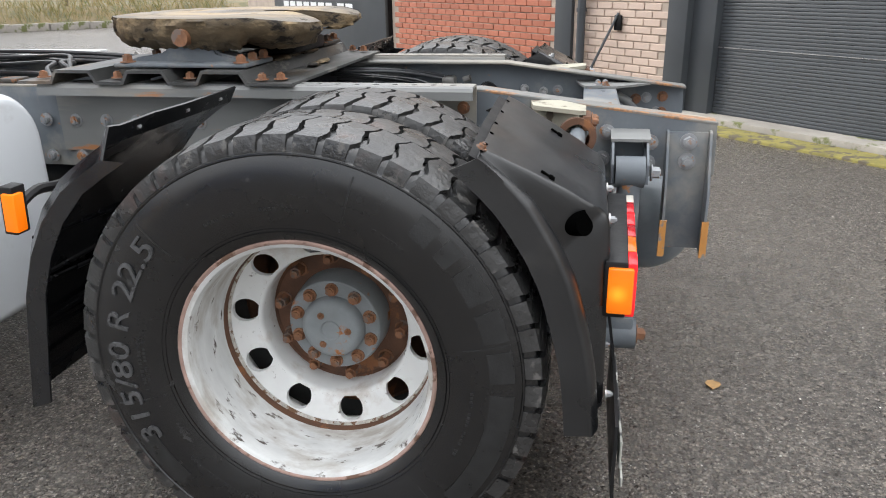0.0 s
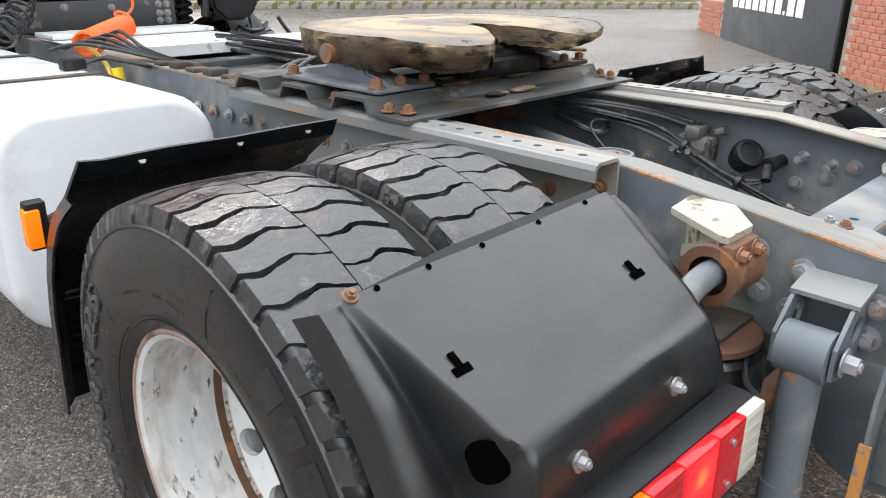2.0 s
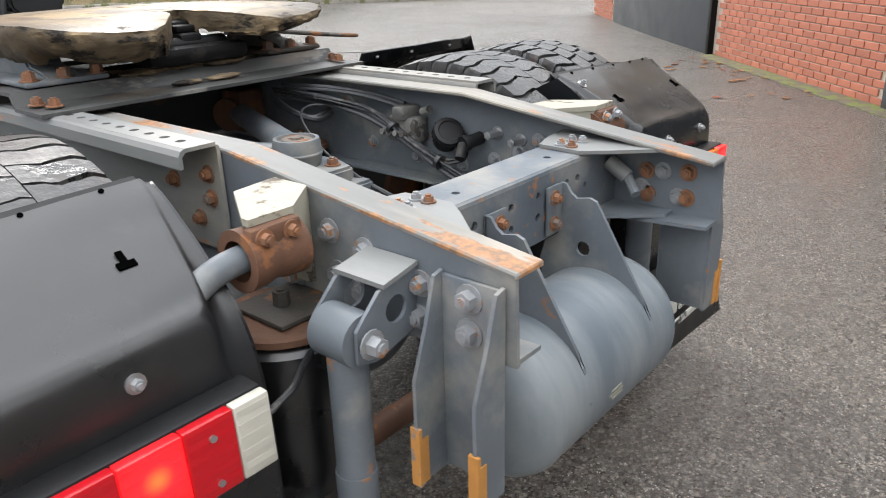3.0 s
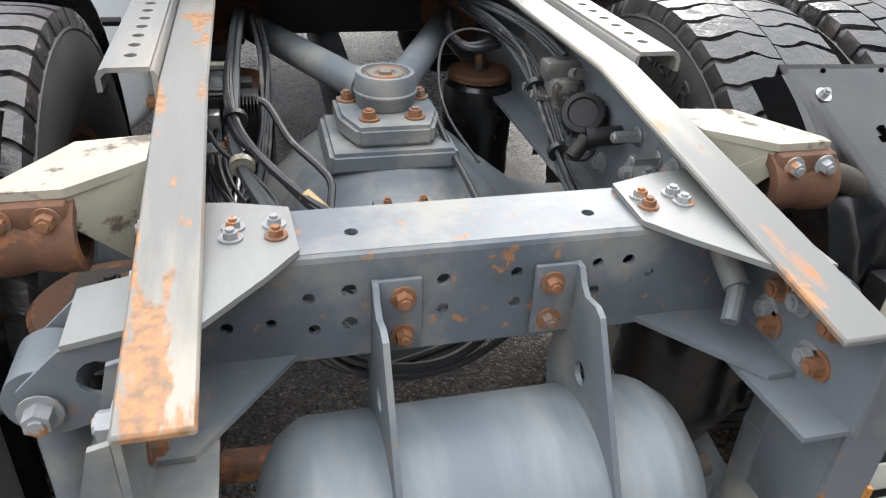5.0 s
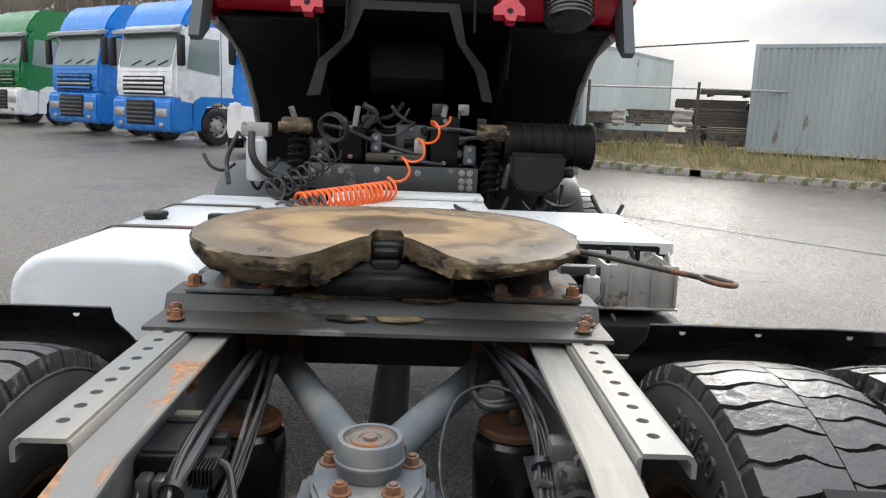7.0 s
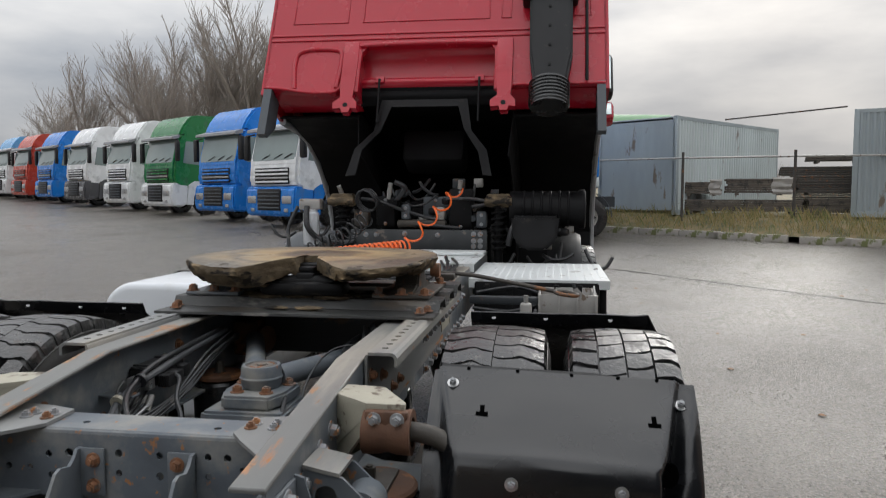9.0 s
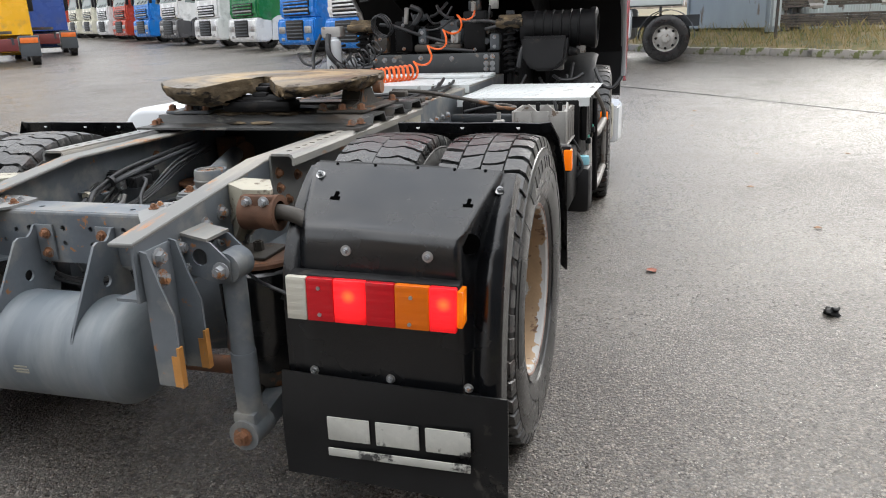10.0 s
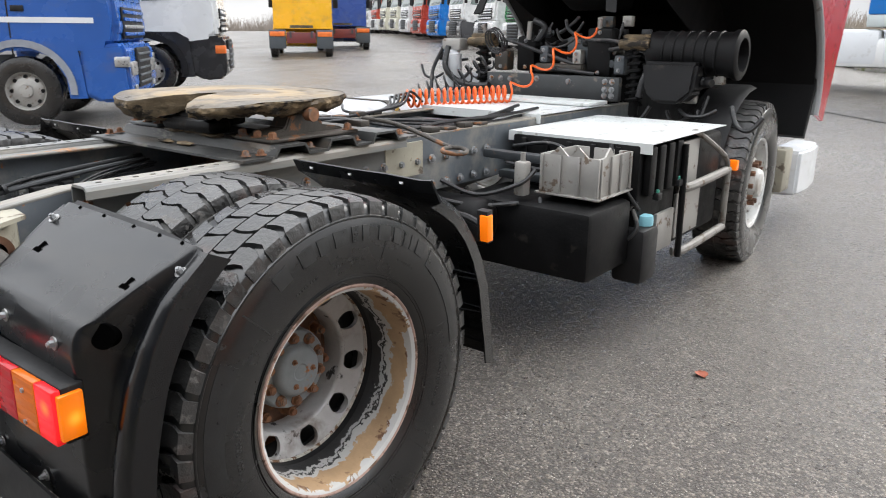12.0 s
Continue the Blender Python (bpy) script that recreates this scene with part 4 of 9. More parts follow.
        for za, zb, zc, zd in ((0.800, 0.972, 0.972, 0.930), (0.860, 0.885, 0.972, 0.955)):
            if za > 0.83:
                va = va + side * 1.1
            ring = [va + Vector((0, 0, za)), va + Vector((0, 0, zb)), vb + Vector((0, 0, zc)), vb + Vector((0, 0, zd))]
            lo, hi = [bm.verts.new(p - side) for p in ring], [bm.verts.new(p + side) for p in ring]
            bm.faces.new(lo)
            bm.faces.new(hi[::-1])
            for i in range(4):
                bm.faces.new((lo[i], hi[i], hi[(i + 1) % 4], lo[(i + 1) % 4]))
    prism(bm, [(s * 0.402, 0.80), (s * 0.411, 0.80), (s * 0.411, 0.9719), (s * 0.402, 0.9719)], "y", -0.530, -0.450)
    bmesh.ops.recalc_face_normals(bm, faces=bm.faces[:])
    part("bracket", bm, M_CREAM, stab, "cream cast bracket with open ribs")
    bm = lathe(fresh(), [(-0.055, 0.034), (-0.055, 0.052), (-0.02, 0.05), (0.0, 0.045), (0.02, 0.05), (0.055, 0.052), (0.055, 0.034)], 28, at(s * 0.537, -0.585, 0.915))
    span(bm, s * 0.537 - 0.05, s * 0.537 + 0.05, -0.622, -0.596, 0.930, 0.9715, 0.008)
    part("clamp", bm, M_RUST, stab, "rust-brown clamp")
    bolts([(s * 0.511, -0.622, 0.953), (s * 0.564, -0.622, 0.953)], (0, -1, 0), M_BOLT_RUST if s < 0 else M_BOLT, stab, 0.0115, 0.012)
    bm = sweep(fresh(), [(s * 0.50, -0.585, 0.915), (s * 0.60, -0.586, 0.917), (s * 0.66, -0.585, 0.90), (s * 0.72, -0.60, 0.868), (s * 0.78, -0.58, 0.82)], 0.0225, 20, 6)
    part("tube", bm, M_CHASSIS if s < 0 else M_GRIME, stab, "bent steel tube")
    # air springs
    for x, y, zt, zb, r in ((0.478, -0.530, 0.765, 0.42, 0.124), (0.315, 0.36, 0.79, 0.45, 0.092)):
        sp = new("air_spring")
        sp.parent = truck
        tagged(sp, "black rubber air spring with a rusty top plate")
        bm = lathe(fresh(), [(zt - 0.012, 0.0), (zt - 0.012, r * 0.8), (zt - 0.03, r * 0.98), (zt - 0.07, r * 1.03), (zt - 0.16, r), (zb + 0.12, r * 0.98), (zb + 0.07, r * 1.02), (zb + 0.03, r * 0.9), (zb, r * 0.75), (zb, 0)], 40, at(s * x, y, 0) @ Matrix.Rotation(-math.pi / 2, 4, "Y"))
        part("bellows", bm, M_RUBBER, sp)
        bm = lathe(fresh(), [(zt + 0.006, 0), (zt + 0.006, r * 0.86), (zt, r * 0.92), (zt - 0.012, r * 0.92), (zt - 0.012, 0)], 40, at(s * x, y, 0) @ Matrix.Rotation(-math.pi / 2, 4, "Y"))
        part("top_plate", bm, M_RUST, sp, "rusty brown top plate")
        bm = lathe(fresh(), [(zb - 0.06, 0), (zb - 0.06, r * 0.55), (zb - 0.02, r * 0.7), (zb, r * 0.7), (zb, 0)], 32, at(s * x, y, 0) @ Matrix.Rotation(-math.pi / 2, 4, "Y"))
        part("piston", bm, M_GRIME, sp)
        bolts([(s * x, y, zt + 0.006)], (0, 0, 1), M_GRIME, sp, 0.016, 0.035, "stud")
    bm = fresh()
    span(bm, s * 0.45 - 0.085, s * 0.45 + 0.085, -0.60, -0.46, 0.772, 0.782, 0.003)
    part("spring_plate", bm, M_GRIME, truck)
    # trailing beams under the axle
    bm = fresh()
    prism(bm, [(-0.62, 0.33), (-0.62, 0.37), (-0.1, 0.41), (0.1, 0.41), (0.9, 0.5), (0.9, 0.42), (0.1, 0.33), (-0.1, 0.33)], "x", s * 0.44 - 0.045, s * 0.44 + 0.045)
    part("spring_beam", bm, M_GRIME, truck)

bm = sweep(fresh(), [(-0.62, -0.36, 0.36), (-0.56, -0.47, 0.37), (-0.40, -0.50, 0.375), (0.40, -0.50, 0.375), (0.56, -0.47, 0.37), (0.62, -0.36, 0.36)], 0.030, 16, 5)
part("stabiliser_bar", bm, M_RUST, truck, "rust-brown stabiliser bar across the axle")
bolts([(0.392, -0.80, 0.87), (0.392, -0.90, 0.88), (0.392, -0.90, 0.82), (0.392, -0.806, 0.815)], (-1, 0, 0), M_BOLT_RUST, truck, 0.014, 0.013)
# rear cross member with its openings
bm = fresh()
face_holes = [(-0.315, 0.838, 0.008), (-0.262, 0.838, 0.007), (-0.215, 0.870, 0.008), (-0.165, 0.876, 0.010), (-0.21, 0.822, 0.008), (-0.165, 0.827, 0.010), (-0.045, 0.880, 0.009), (-0.045, 0.835, 0.008),
              (0.052, 0.880, 0.008), (0.052, 0.833, 0.009), (0.165, 0.882, 0.008), (0.21, 0.882, 0.009), (0.165, 0.838, 0.008), (0.245, 0.858, 0.007), (-0.10, 0.80, 0.008), (0.12, 0.80, 0.008)]
plate(bm, [(-0.391, 0.775), (0.391, 0.775), (0.391, 0.920), (-0.391, 0.920)], face_holes, 0.008, at(0, -0.72, 0) @ XZ)
plate(bm, [(-0.391, -0.713), (0.391, -0.713), (0.391, -0.608), (-0.391, -0.608)], [(-0.155, -0.668, 0.009), (0.165, -0.668, 0.009)], 0.008, at(0, 0, 0.922))
prism(bm, [(-0.72, 0.918), (-0.718, 0.926), (-0.712, 0.930), (-0.712, 0.922), (-0.713, 0.918)], "x", -0.391, 0.391)
span(bm, -0.391, 0.391, -0.608, -0.600, 0.80, 0.929)
part("cross_member", bm, M_CROSS, truck, "grey pressed steel cross member with holes and rust", 30)
for s in (-1, 1):
    bm = fresh()
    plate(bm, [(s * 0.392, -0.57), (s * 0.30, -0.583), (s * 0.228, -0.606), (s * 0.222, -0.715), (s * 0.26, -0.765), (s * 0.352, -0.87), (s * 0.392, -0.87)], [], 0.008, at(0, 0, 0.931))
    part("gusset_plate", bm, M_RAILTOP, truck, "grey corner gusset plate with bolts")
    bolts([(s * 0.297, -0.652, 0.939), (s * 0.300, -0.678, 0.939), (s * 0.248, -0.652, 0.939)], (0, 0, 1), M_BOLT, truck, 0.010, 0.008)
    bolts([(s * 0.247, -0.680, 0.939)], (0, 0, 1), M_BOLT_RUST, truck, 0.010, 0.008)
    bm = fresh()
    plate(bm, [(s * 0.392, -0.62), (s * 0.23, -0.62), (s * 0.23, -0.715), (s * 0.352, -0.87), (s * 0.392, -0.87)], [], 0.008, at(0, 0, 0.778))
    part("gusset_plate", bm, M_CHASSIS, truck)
    # tank bracket
    tb = new("tank_bracket")
    tb.parent = truck
    tagged(tb, "grey plate bracket carrying the air tank")
    bm = fresh()
    x = s * 0.135 - 0.004
    plate(bm, [(-0.723, 0.892), (-0.738, 0.890), (-0.750, 0.872), (-0.765, 0.862), (-0.796, 0.868), (-0.812, 0.862), (-0.930, 0.672), (-0.966, 0.572), (-0.9655, 0.562), (-0.950, 0.632), (-0.915, 0.678), (-0.868, 0.703),
               (-0.815, 0.713), (-0.765, 0.704), (-0.720, 0.677), (-0.690, 0.650), (-0.676, 0.700), (-0.690, 0.752), (-0.7225, 0.775)], [(-0.785, 0.752, 0.017)], 0.008, at(x, 0, 0) @ YZ)
    part("saddle_plate", bm, M_CHASSIS, tb)
    bm = fresh()
    span(bm, min(x, x - s * 0.056), max(x, x - s * 0.056) + 0.008, -0.7305, -0.7235, 0.785, 0.892, 0.002)
    part("bolting_flange", bm, M_CHASSIS, tb)
    bolts([(s * 0.099, -0.7305, 0.866), (s * 0.099, -0.7305, 0.808)], (0, -1, 0), M_BOLT_RUST, tb, 0.0115, 0.012)

tank_m = at(0.0, -0.815, 0.562)
R = 0.151
ends = [(0.310, 0.0), (0.306, 0.045), (0.293, 0.09), (0.270, 0.128), (0.246, 0.145), (0.232, R), (0.225, R + 0.0015), (0.219, R)]
bm = lathe(fresh(), [(-x, r) for x, r in ends] + ends[::-1], 72, tank_m)
tank = part("air_tank", bm, mat("tank_paint", (0.125, 0.148, 0.170), 0.42, 0, 0.14, 5, 0.04, 50, RUST, 0.05, 8, stain2=(0.22, 0.24, 0.25), amount2=0.3, sscale2=4, stretch=(1.6, 0.4, 0.4)), truck, "blue-grey painted steel air tank", 40)
bm = fresh()
for k, (y0, w) in enumerate(((0.0, 0.05), (0.009, 0.045), (-0.008, 0.05))):
    span(bm, -0.06 + 0.004 * k, -0.06 + w, -0.9675, -0.9635, 0.545 + y0, 0.549 + y0)
part("type_plate", bm, mat("plate_marks", (0.30, 0.29, 0.24), 0.5), tank, "small worn type plate with unreadable lines")
bm = rod(fresh(), (0.30, -0.815, 0.565), (0.335, -0.815, 0.565), 0.022, 6)
rod(bm, (0.335, -0.815, 0.565), (0.35, -0.815, 0.565), 0.016, 16)
part("tank_plug", bm, M_GRIME, tank)

# differential
DIFF = Matrix(((0, 1, 0, 0), (1, 0, 0, -0.02), (0, 0, 1, 0.517), (0, 0, 0, 1)))
bm = lathe(fresh(), [(-0.315, 0.0), (-0.31, 0.06), (-0.285, 0.13), (-0.245, 0.185), (-0.20, 0.215), (-0.165, 0.228), (-0.155, 0.240), (-0.135, 0.268), (-0.11, 0.278), (0.11, 0.278), (0.16, 0.235), (0.24, 0.17), (0.36, 0.11), (0.42, 0.08), (0.42, 0.0)], 64, DIFF)
axle = part("drive_axle", bm, M_CHASSIS, truck, "blue-grey drive axle housing with domed differential", 50)
for s in (-1, 1):
    bm = lathe(fresh(), [(0.06, 0.272), (0.14, 0.245), (0.22, 0.19), (0.30, 0.128), (0.38, 0.105), (0.60, 0.095), (0.62, 0.13), (0.68, 0.13), (0.68, 0.09), (0.95, 0.085)], 48, at(0, 0.0, 0.517) @ flip(s))
    part("axle_arm", bm, M_CHASSIS, axle)
bm = fresh()
prism(bm, [(-0.140, 0.765), (0.130, 0.765), (0.122, 0.808), (-0.130, 0.808)], "y", -0.165, 0.06)
bmesh.ops.bevel(bm, geom=bm.edges[:], offset=0.008, segments=2, affect="EDGES")
jm = part("joint_mount", bm, M_CHASSIS, axle, "stepped grey joint mounting block")
bm = fresh()
prism(bm, [(-0.075, -0.142), (0.075, -0.142), (0.104, -0.06), (0.104, 0.055), (-0.104, 0.055), (-0.104, -0.06)], "z", 0.8085, 0.850)
bmesh.ops.bevel(bm, geom=bm.edges[:], offset=0.008, segments=2, affect="EDGES")
part("joint_flange", bm, M_CHASSIS, jm)
bolts([(-0.076, 0.022, 0.851), (-0.046, -0.092, 0.851), (0.047, -0.092, 0.851), (0.078, 0.022, 0.851)], (0, 0, 1), M_BOLT_RUST, jm, 0.0145, 0.014)
ROT = Matrix.Rotation(-math.pi / 2, 4, "Y")
bm = lathe(fresh(), [(0.850, 0.0), (0.850, 0.056), (0.858, 0.061), (0.877, 0.0635), (0.880, 0.066), (0.884, 0.066), (0.887, 0.0635), (0.912, 0.062), (0.921, 0.059), (0.921, 0.050), (0.915, 0.049), (0.915, 0.0)], 48, at(0, -0.012, 0) @ ROT)
part("joint_housing", bm, M_CHASSIS, jm, "round grey joint housing")
bm = lathe(fresh(), [(0.9155, 0.048), (0.9195, 0.046), (0.9155, 0.043), (0.9155, 0.038), (0.919, 0.036), (0.919, 0.022), (0.9155, 0.02), (0.9155, 0.014), (0.9225, 0.013), (0.9225, 0.0)], 40, at(0, -0.012, 0) @ ROT)
part("joint_cap", bm, mat("joint_cap_worn", (0.17, 0.15, 0.13), 0.6, 0, 0.4, 30, 0.3, 90, (0.25, 0.11, 0.05), 0.28, 30), jm, "rusty joint cap with rings")
for s in (-1, 1):
    bm = fresh()
    rod(bm, (s * 0.035, 0.03, 0.872), (s * 0.30, 0.66, 0.862), 0.036, 28)
    part("v_link_arm", bm, M_CHASSIS, truck, "grey tubular suspension link")
    bm = rod(fresh(), (s * 0.25, 0.66, 0.862), (s * 0.35, 0.70, 0.862), 0.055, 24)
    span(bm, s * 0.33 - 0.05, s * 0.33 + 0.05, 0.62, 0.76, 0.80, 0.94, 0.01)
    part("link_bearing", bm, M_RUST, truck)
bm = fresh()
span(bm, -0.39, 0.39, 0.72, 0.80, 0.80, 0.985, 0.01)
span(bm, -0.39, 0.39, 0.80, 0.95, 0.97, 0.985)
part("cross_member", bm, M_CHASSIS_DARK, truck)
bm = fresh()
rod(bm, (0, 0.40, 0.55), (0, 2.6, 0.68), 0.06, 24)
rod(bm, (0, 0.36, 0.545), (0, 0.46, 0.553), 0.09, 24)
part("drive_shaft", bm, M_CHASSIS_DARK, truck)
cover = part("sensor_cover", span(fresh(), -0.065, 0.05, -0.315, -0.245, 0.728, 0.752, 0.004), M_CHASSIS, axle, "small grey cover with rusty bolts")
bolts([(-0.04, -0.275, 0.752), (0.028, -0.275, 0.752)], (0, 0, 1), M_BOLT_RUST, cover, 0.008, 0.010)
bm = lathe(fresh(), [(0.69, 0.0), (0.69, 0.03), (0.715, 0.045), (0.73, 0.045), (0.73, 0)], 24, at(-0.008, -0.315, 0) @ ROT)
rod(bm, (-0.008, -0.315, 0.712), (0.06, -0.325, 0.712), 0.014, 12)
part("level_sensor", bm, M_CREAM, cover, "cream level sensor")

# cables inside the frame
rng = random.Random(4)


def bundle(name, pts, count, spread, r, material, label):
    for k in range(count):
        off = Vector((rng.uniform(-1, 1), rng.uniform(-1, 1), rng.uniform(-1, 1))) * spread
        bm = sweep(fresh(), [Vector(p) + off + Vector((rng.uniform(-1, 1), rng.uniform(-1, 1), rng.uniform(-1, 1))) * spread * 0.45 for p in pts], r * rng.uniform(0.8, 1.15), 8, 6)
        part(name, bm, material, truck, label)


bundle("cable", [(-0.285, 0.34, 0.965), (-0.30, 0.1, 0.945), (-0.305, -0.1, 0.93), (-0.292, -0.24, 0.905), (-0.252, -0.345, 0.888), (-0.194, -0.428, 0.858), (-0.154, -0.461, 0.828), (-0.10, -0.52, 0.76)], 3, 0.007, 0.0070, M_CABLE, "black cable along the frame rail")
bundle("conduit", [(-0.28, 0.34, 0.955), (-0.292, 0.1, 0.93), (-0.300, -0.1, 0.91), (-0.298, -0.24, 0.885), (-0.275, -0.36, 0.860), (-0.230, -0.46, 0.825), (-0.17, -0.54, 0.77)], 2, 0.008, 0.0095, M_CABLEGREY, "grey corrugated conduit")
bundle("cable", [(-0.25, 0.36, 0.94), (-0.24, 0.12, 0.90), (-0.25, -0.08, 0.82), (-0.29, -0.3, 0.77), (-0.34, -0.5, 0.76)], 5, 0.016, 0.0042, M_CABLE, "thin black cable")
bundle("cable", [(-0.34, -0.10, 0.87), (-0.34, -0.22, 0.80), (-0.30, -0.36, 0.77), (-0.22, -0.50, 0.75), (-0.1, -0.58, 0.72)], 4, 0.018, 0.0048, M_CABLE, "thin black cable")
bundle("cable", [(-0.262, -0.070, 0.893), (-0.238, -0.083, 0.882), (-0.205, -0.165, 0.845), (-0.155, -0.235, 0.815), (-0.141, -0.274, 0.80), (-0.148, -0.330, 0.775), (-0.13, -0.40, 0.73)], 1, 0.0, 0.0085, M_CABLE, "black sensor cable")
bundle("cable", [(0.098, -0.07, 0.835), (0.110, -0.134, 0.80), (0.125, -0.23, 0.768), (0.140, -0.34, 0.73)], 1, 0.0, 0.0062, M_CABLE, "black breather hose")
bundle("cable", [(0.02, -0.34, 0.71), (0.12, -0.36, 0.71), (0.2, -0.30, 0.73), (0.30, -0.34, 0.72)], 2, 0.006, 0.009, M_CABLE, "black cable")
bundle("cable", [(-0.04, -0.34, 0.71), (-0.11, -0.36, 0.71), (-0.2, -0.36, 0.72), (-0.3, -0.42, 0.73)], 3, 0.01, 0.008, M_CABLE, "black cable")
bundle("cable", [(0.25, 0.36, 0.97), (0.285, 0.18, 0.955), (0.315, 0.02, 0.93), (0.315, -0.14, 0.86), (0.30, -0.30, 0.80), (0.31, -0.45, 0.765), (0.34, -0.58, 0.75)], 7, 0.012, 0.0046, M_CABLE, "black cable")
bundle("conduit", [(0.255, 0.36, 0.965), (0.29, 0.18, 0.95), (0.305, 0.02, 0.915), (0.305, -0.14, 0.85), (0.295, -0.30, 0.79), (0.315, -0.47, 0.76), (0.35, -0.6, 0.74)], 2, 0.008, 0.0080, M_CABLEGREY, "grey conduit")
bundle("conduit", [(0.27, 0.36, 0.985), (0.32, 0.2, 0.98), (0.355, 0.06, 0.965), (0.375, -0.06, 0.945)], 4, 0.008, 0.0062, M_CABLEGREY, "grey air line under the rail top")
bundle("cable", [(0.32, 0.16, 0.93), (0.24, 0.20, 0.945), (0.17, 0.17, 0.93), (0.135, 0.08, 0.88), (0.135, -0.02, 0.82), (0.18, -0.12, 0.755)], 1, 0.0, 0.0045, M_CABLE, "thin looping cable")
bundle("cable", [(0.22, 0.34, 0.95), (0.20, 0.24, 0.93), (0.23, 0.18, 0.91), (0.31, 0.20, 0.92)], 2, 0.012, 0.008, M_CABLE, "black hose loop")
for k in range(4):
    bundle("thin_line", [(-0.352 + 0.018 * k, -0.155, 0.82), (-0.345 + 0.014 * k, -0.24, 0.80), (-0.335 + 0.006 * k, -0.34, 0.79), (-0.35 + 0.004 * k, -0.44, 0.785)], 1, 0.0, 0.0042, M_CHROME if k % 2 else M_CABLEGREY, "thin grey air line below the brake module")
bundle("cable", [(-0.352, -0.20, 0.90), (-0.325, -0.28, 0.885), (-0.285, -0.335, 0.87), (-0.245, -0.40, 0.85), (-0.235, -0.445, 0.83), (-0.262, -0.43, 0.82), (-0.285, -0.37, 0.83)], 1, 0.0, 0.0040, M_CABLE, "thin slack cable")
bundle("cable", [(0.335, -0.10, 0.87), (0.325, -0.16, 0.845), (0.318, -0.24, 0.825), (0.335, -0.295, 0.835), (0.342, -0.30, 0.85)], 2, 0.006, 0.0045, M_CABLE, "thin cable to the angled plug")
# ties
for p, d in (((-0.297, -0.20, 0.905), (0, 1, 0.3)), ((0.31, -0.06, 0.895), (0, 1, 0.5)), ((0.30, -0.24, 0.825), (0, 1, 0.3)), ((-0.29, -0.33, 0.875), (0, 1, 0.3))):
    d = Vector(d).normalized()
    part("cable_tie", rod(fresh(), Vector(p) - d * 0.006, Vector(p) + d * 0.006, 0.021, 14), M_CREAM if p[0] < 0 and p[1] < -0.3 else M_CABLE, truck)
bm = rod(fresh(), (-0.198, -0.424, 0.862), (-0.150, -0.465, 0.825), 0.0125, 18)
part("hose_sleeve", bm, mat("tan_sleeve", (0.40, 0.27, 0.14), 0.32, 0.3), truck, "tan hose sleeve")
bundle("lamp_cable", [(0.655, -0.70, 0.715), (0.60, -0.70, 0.735), (0.55, -0.66, 0.73), (0.47, -0.62, 0.75)], 1, 0.0, 0.006, M_CABLE, "thin black lamp cable")
bundle("lamp_cable", [(-0.655, -0.70, 0.715), (-0.60, -0.70, 0.735), (-0.55, -0.66, 0.73), (-0.47, -0.62, 0.75)], 1, 0.0, 0.006, M_CABLE, "thin black lamp cable")
bundle("cable", [(-0.26, -0.60, 0.79), (-0.16, -0.69, 0.72), (-0.02, -0.66, 0.69), (0.10, -0.60, 0.70), (0.2, -0.5, 0.72)], 3, 0.02, 0.007, M_CABLE, "black cable hanging under the cross member")
# control unit on the inner side of a rail
unit = new("brake_module")
unit.parent = truck
tagged(unit, "black electronic brake module with connectors")
part("module_body", span(fresh(), -0.388, -0.295, -0.115, 0.055, 0.865, 0.915, 0.006), M_MATBLACK, unit)
M_MODULE = mat("module_grey", (0.055, 0.057, 0.060), 0.45, 0, 0.3, 14, 0.15, 90, (0.13, 0.12, 0.11), 0.22, 12)
bm = fresh()
span(bm, -0.384, -0.300, -0.110, 0.045, 0.915, 0.920, 0.002)
bmesh.ops.create_cone(bm, cap_ends=True, segments=4, radius1=0.046, radius2=0.016, depth=0.008, matrix=at(-0.342, -0.035, 0.924) @ Matrix.Rotation(radians(45), 4, "Z"))
part("module_lid", bm, M_MODULE, unit, "dusty lid with a raised square")
for y in (-0.095, 0.030):
    part("lid_rib", span(fresh(), -0.382, -0.302, y - 0.006, y + 0.006, 0.920, 0.926, 0.002), M_MODULE, unit)
part("module_clip", span(fresh(), -0.380, -0.310, 0.060, 0.085, 0.905, 0.922, 0.003), M_CREAM, unit, "pale plastic clip")
for k in range(6):
    x = -0.292 + 0.0065 * k
    part("plug_rib", span(fresh(), x, x + 0.003, -0.115, -0.065, 0.862, 0.900, 0.001), M_MATBLACK, unit)
bm = fresh()
for k in range(3):
    span(bm, -0.375 + 0.027 * k, -0.353 + 0.027 * k, -0.15, -0.115, 0.86, 0.895, 0.003)
part("connector", bm, M_CHROME, unit, "bare metal connector clips")
bm = fresh()
span(bm, -0.298, -0.255, -0.07, -0.02, 0.86, 0.90, 0.004)
span(bm, -0.298, -0.265, 0.0, 0.04, 0.865, 0.905, 0.004)
part("connector", bm, M_MATBLACK, unit)
bm = fresh()
for k in range(4):
    rod(bm, (-0.37 + 0.022 * k, -0.13, 0.84), (-0.37 + 0.022 * k, -0.16, 0.80), 0.010, 10)
part("air_fitting", bm, M_ALU, unit)
span_b = span(fresh(), -0.392, -0.285, -0.265, -0.225, 0.868, 0.874, 0.001)
part("cable_bracket", span_b, M_CHASSIS, truck)
bolts([(-0.307, -0.245, 0.874)], (0, 0, 1), M_BOLT_RUST, truck, 0.013, 0.012)
valve = new("level_valve")
valve.parent = truck
tagged(valve, "dirty cast valve block with round black cap")
bm = fresh()
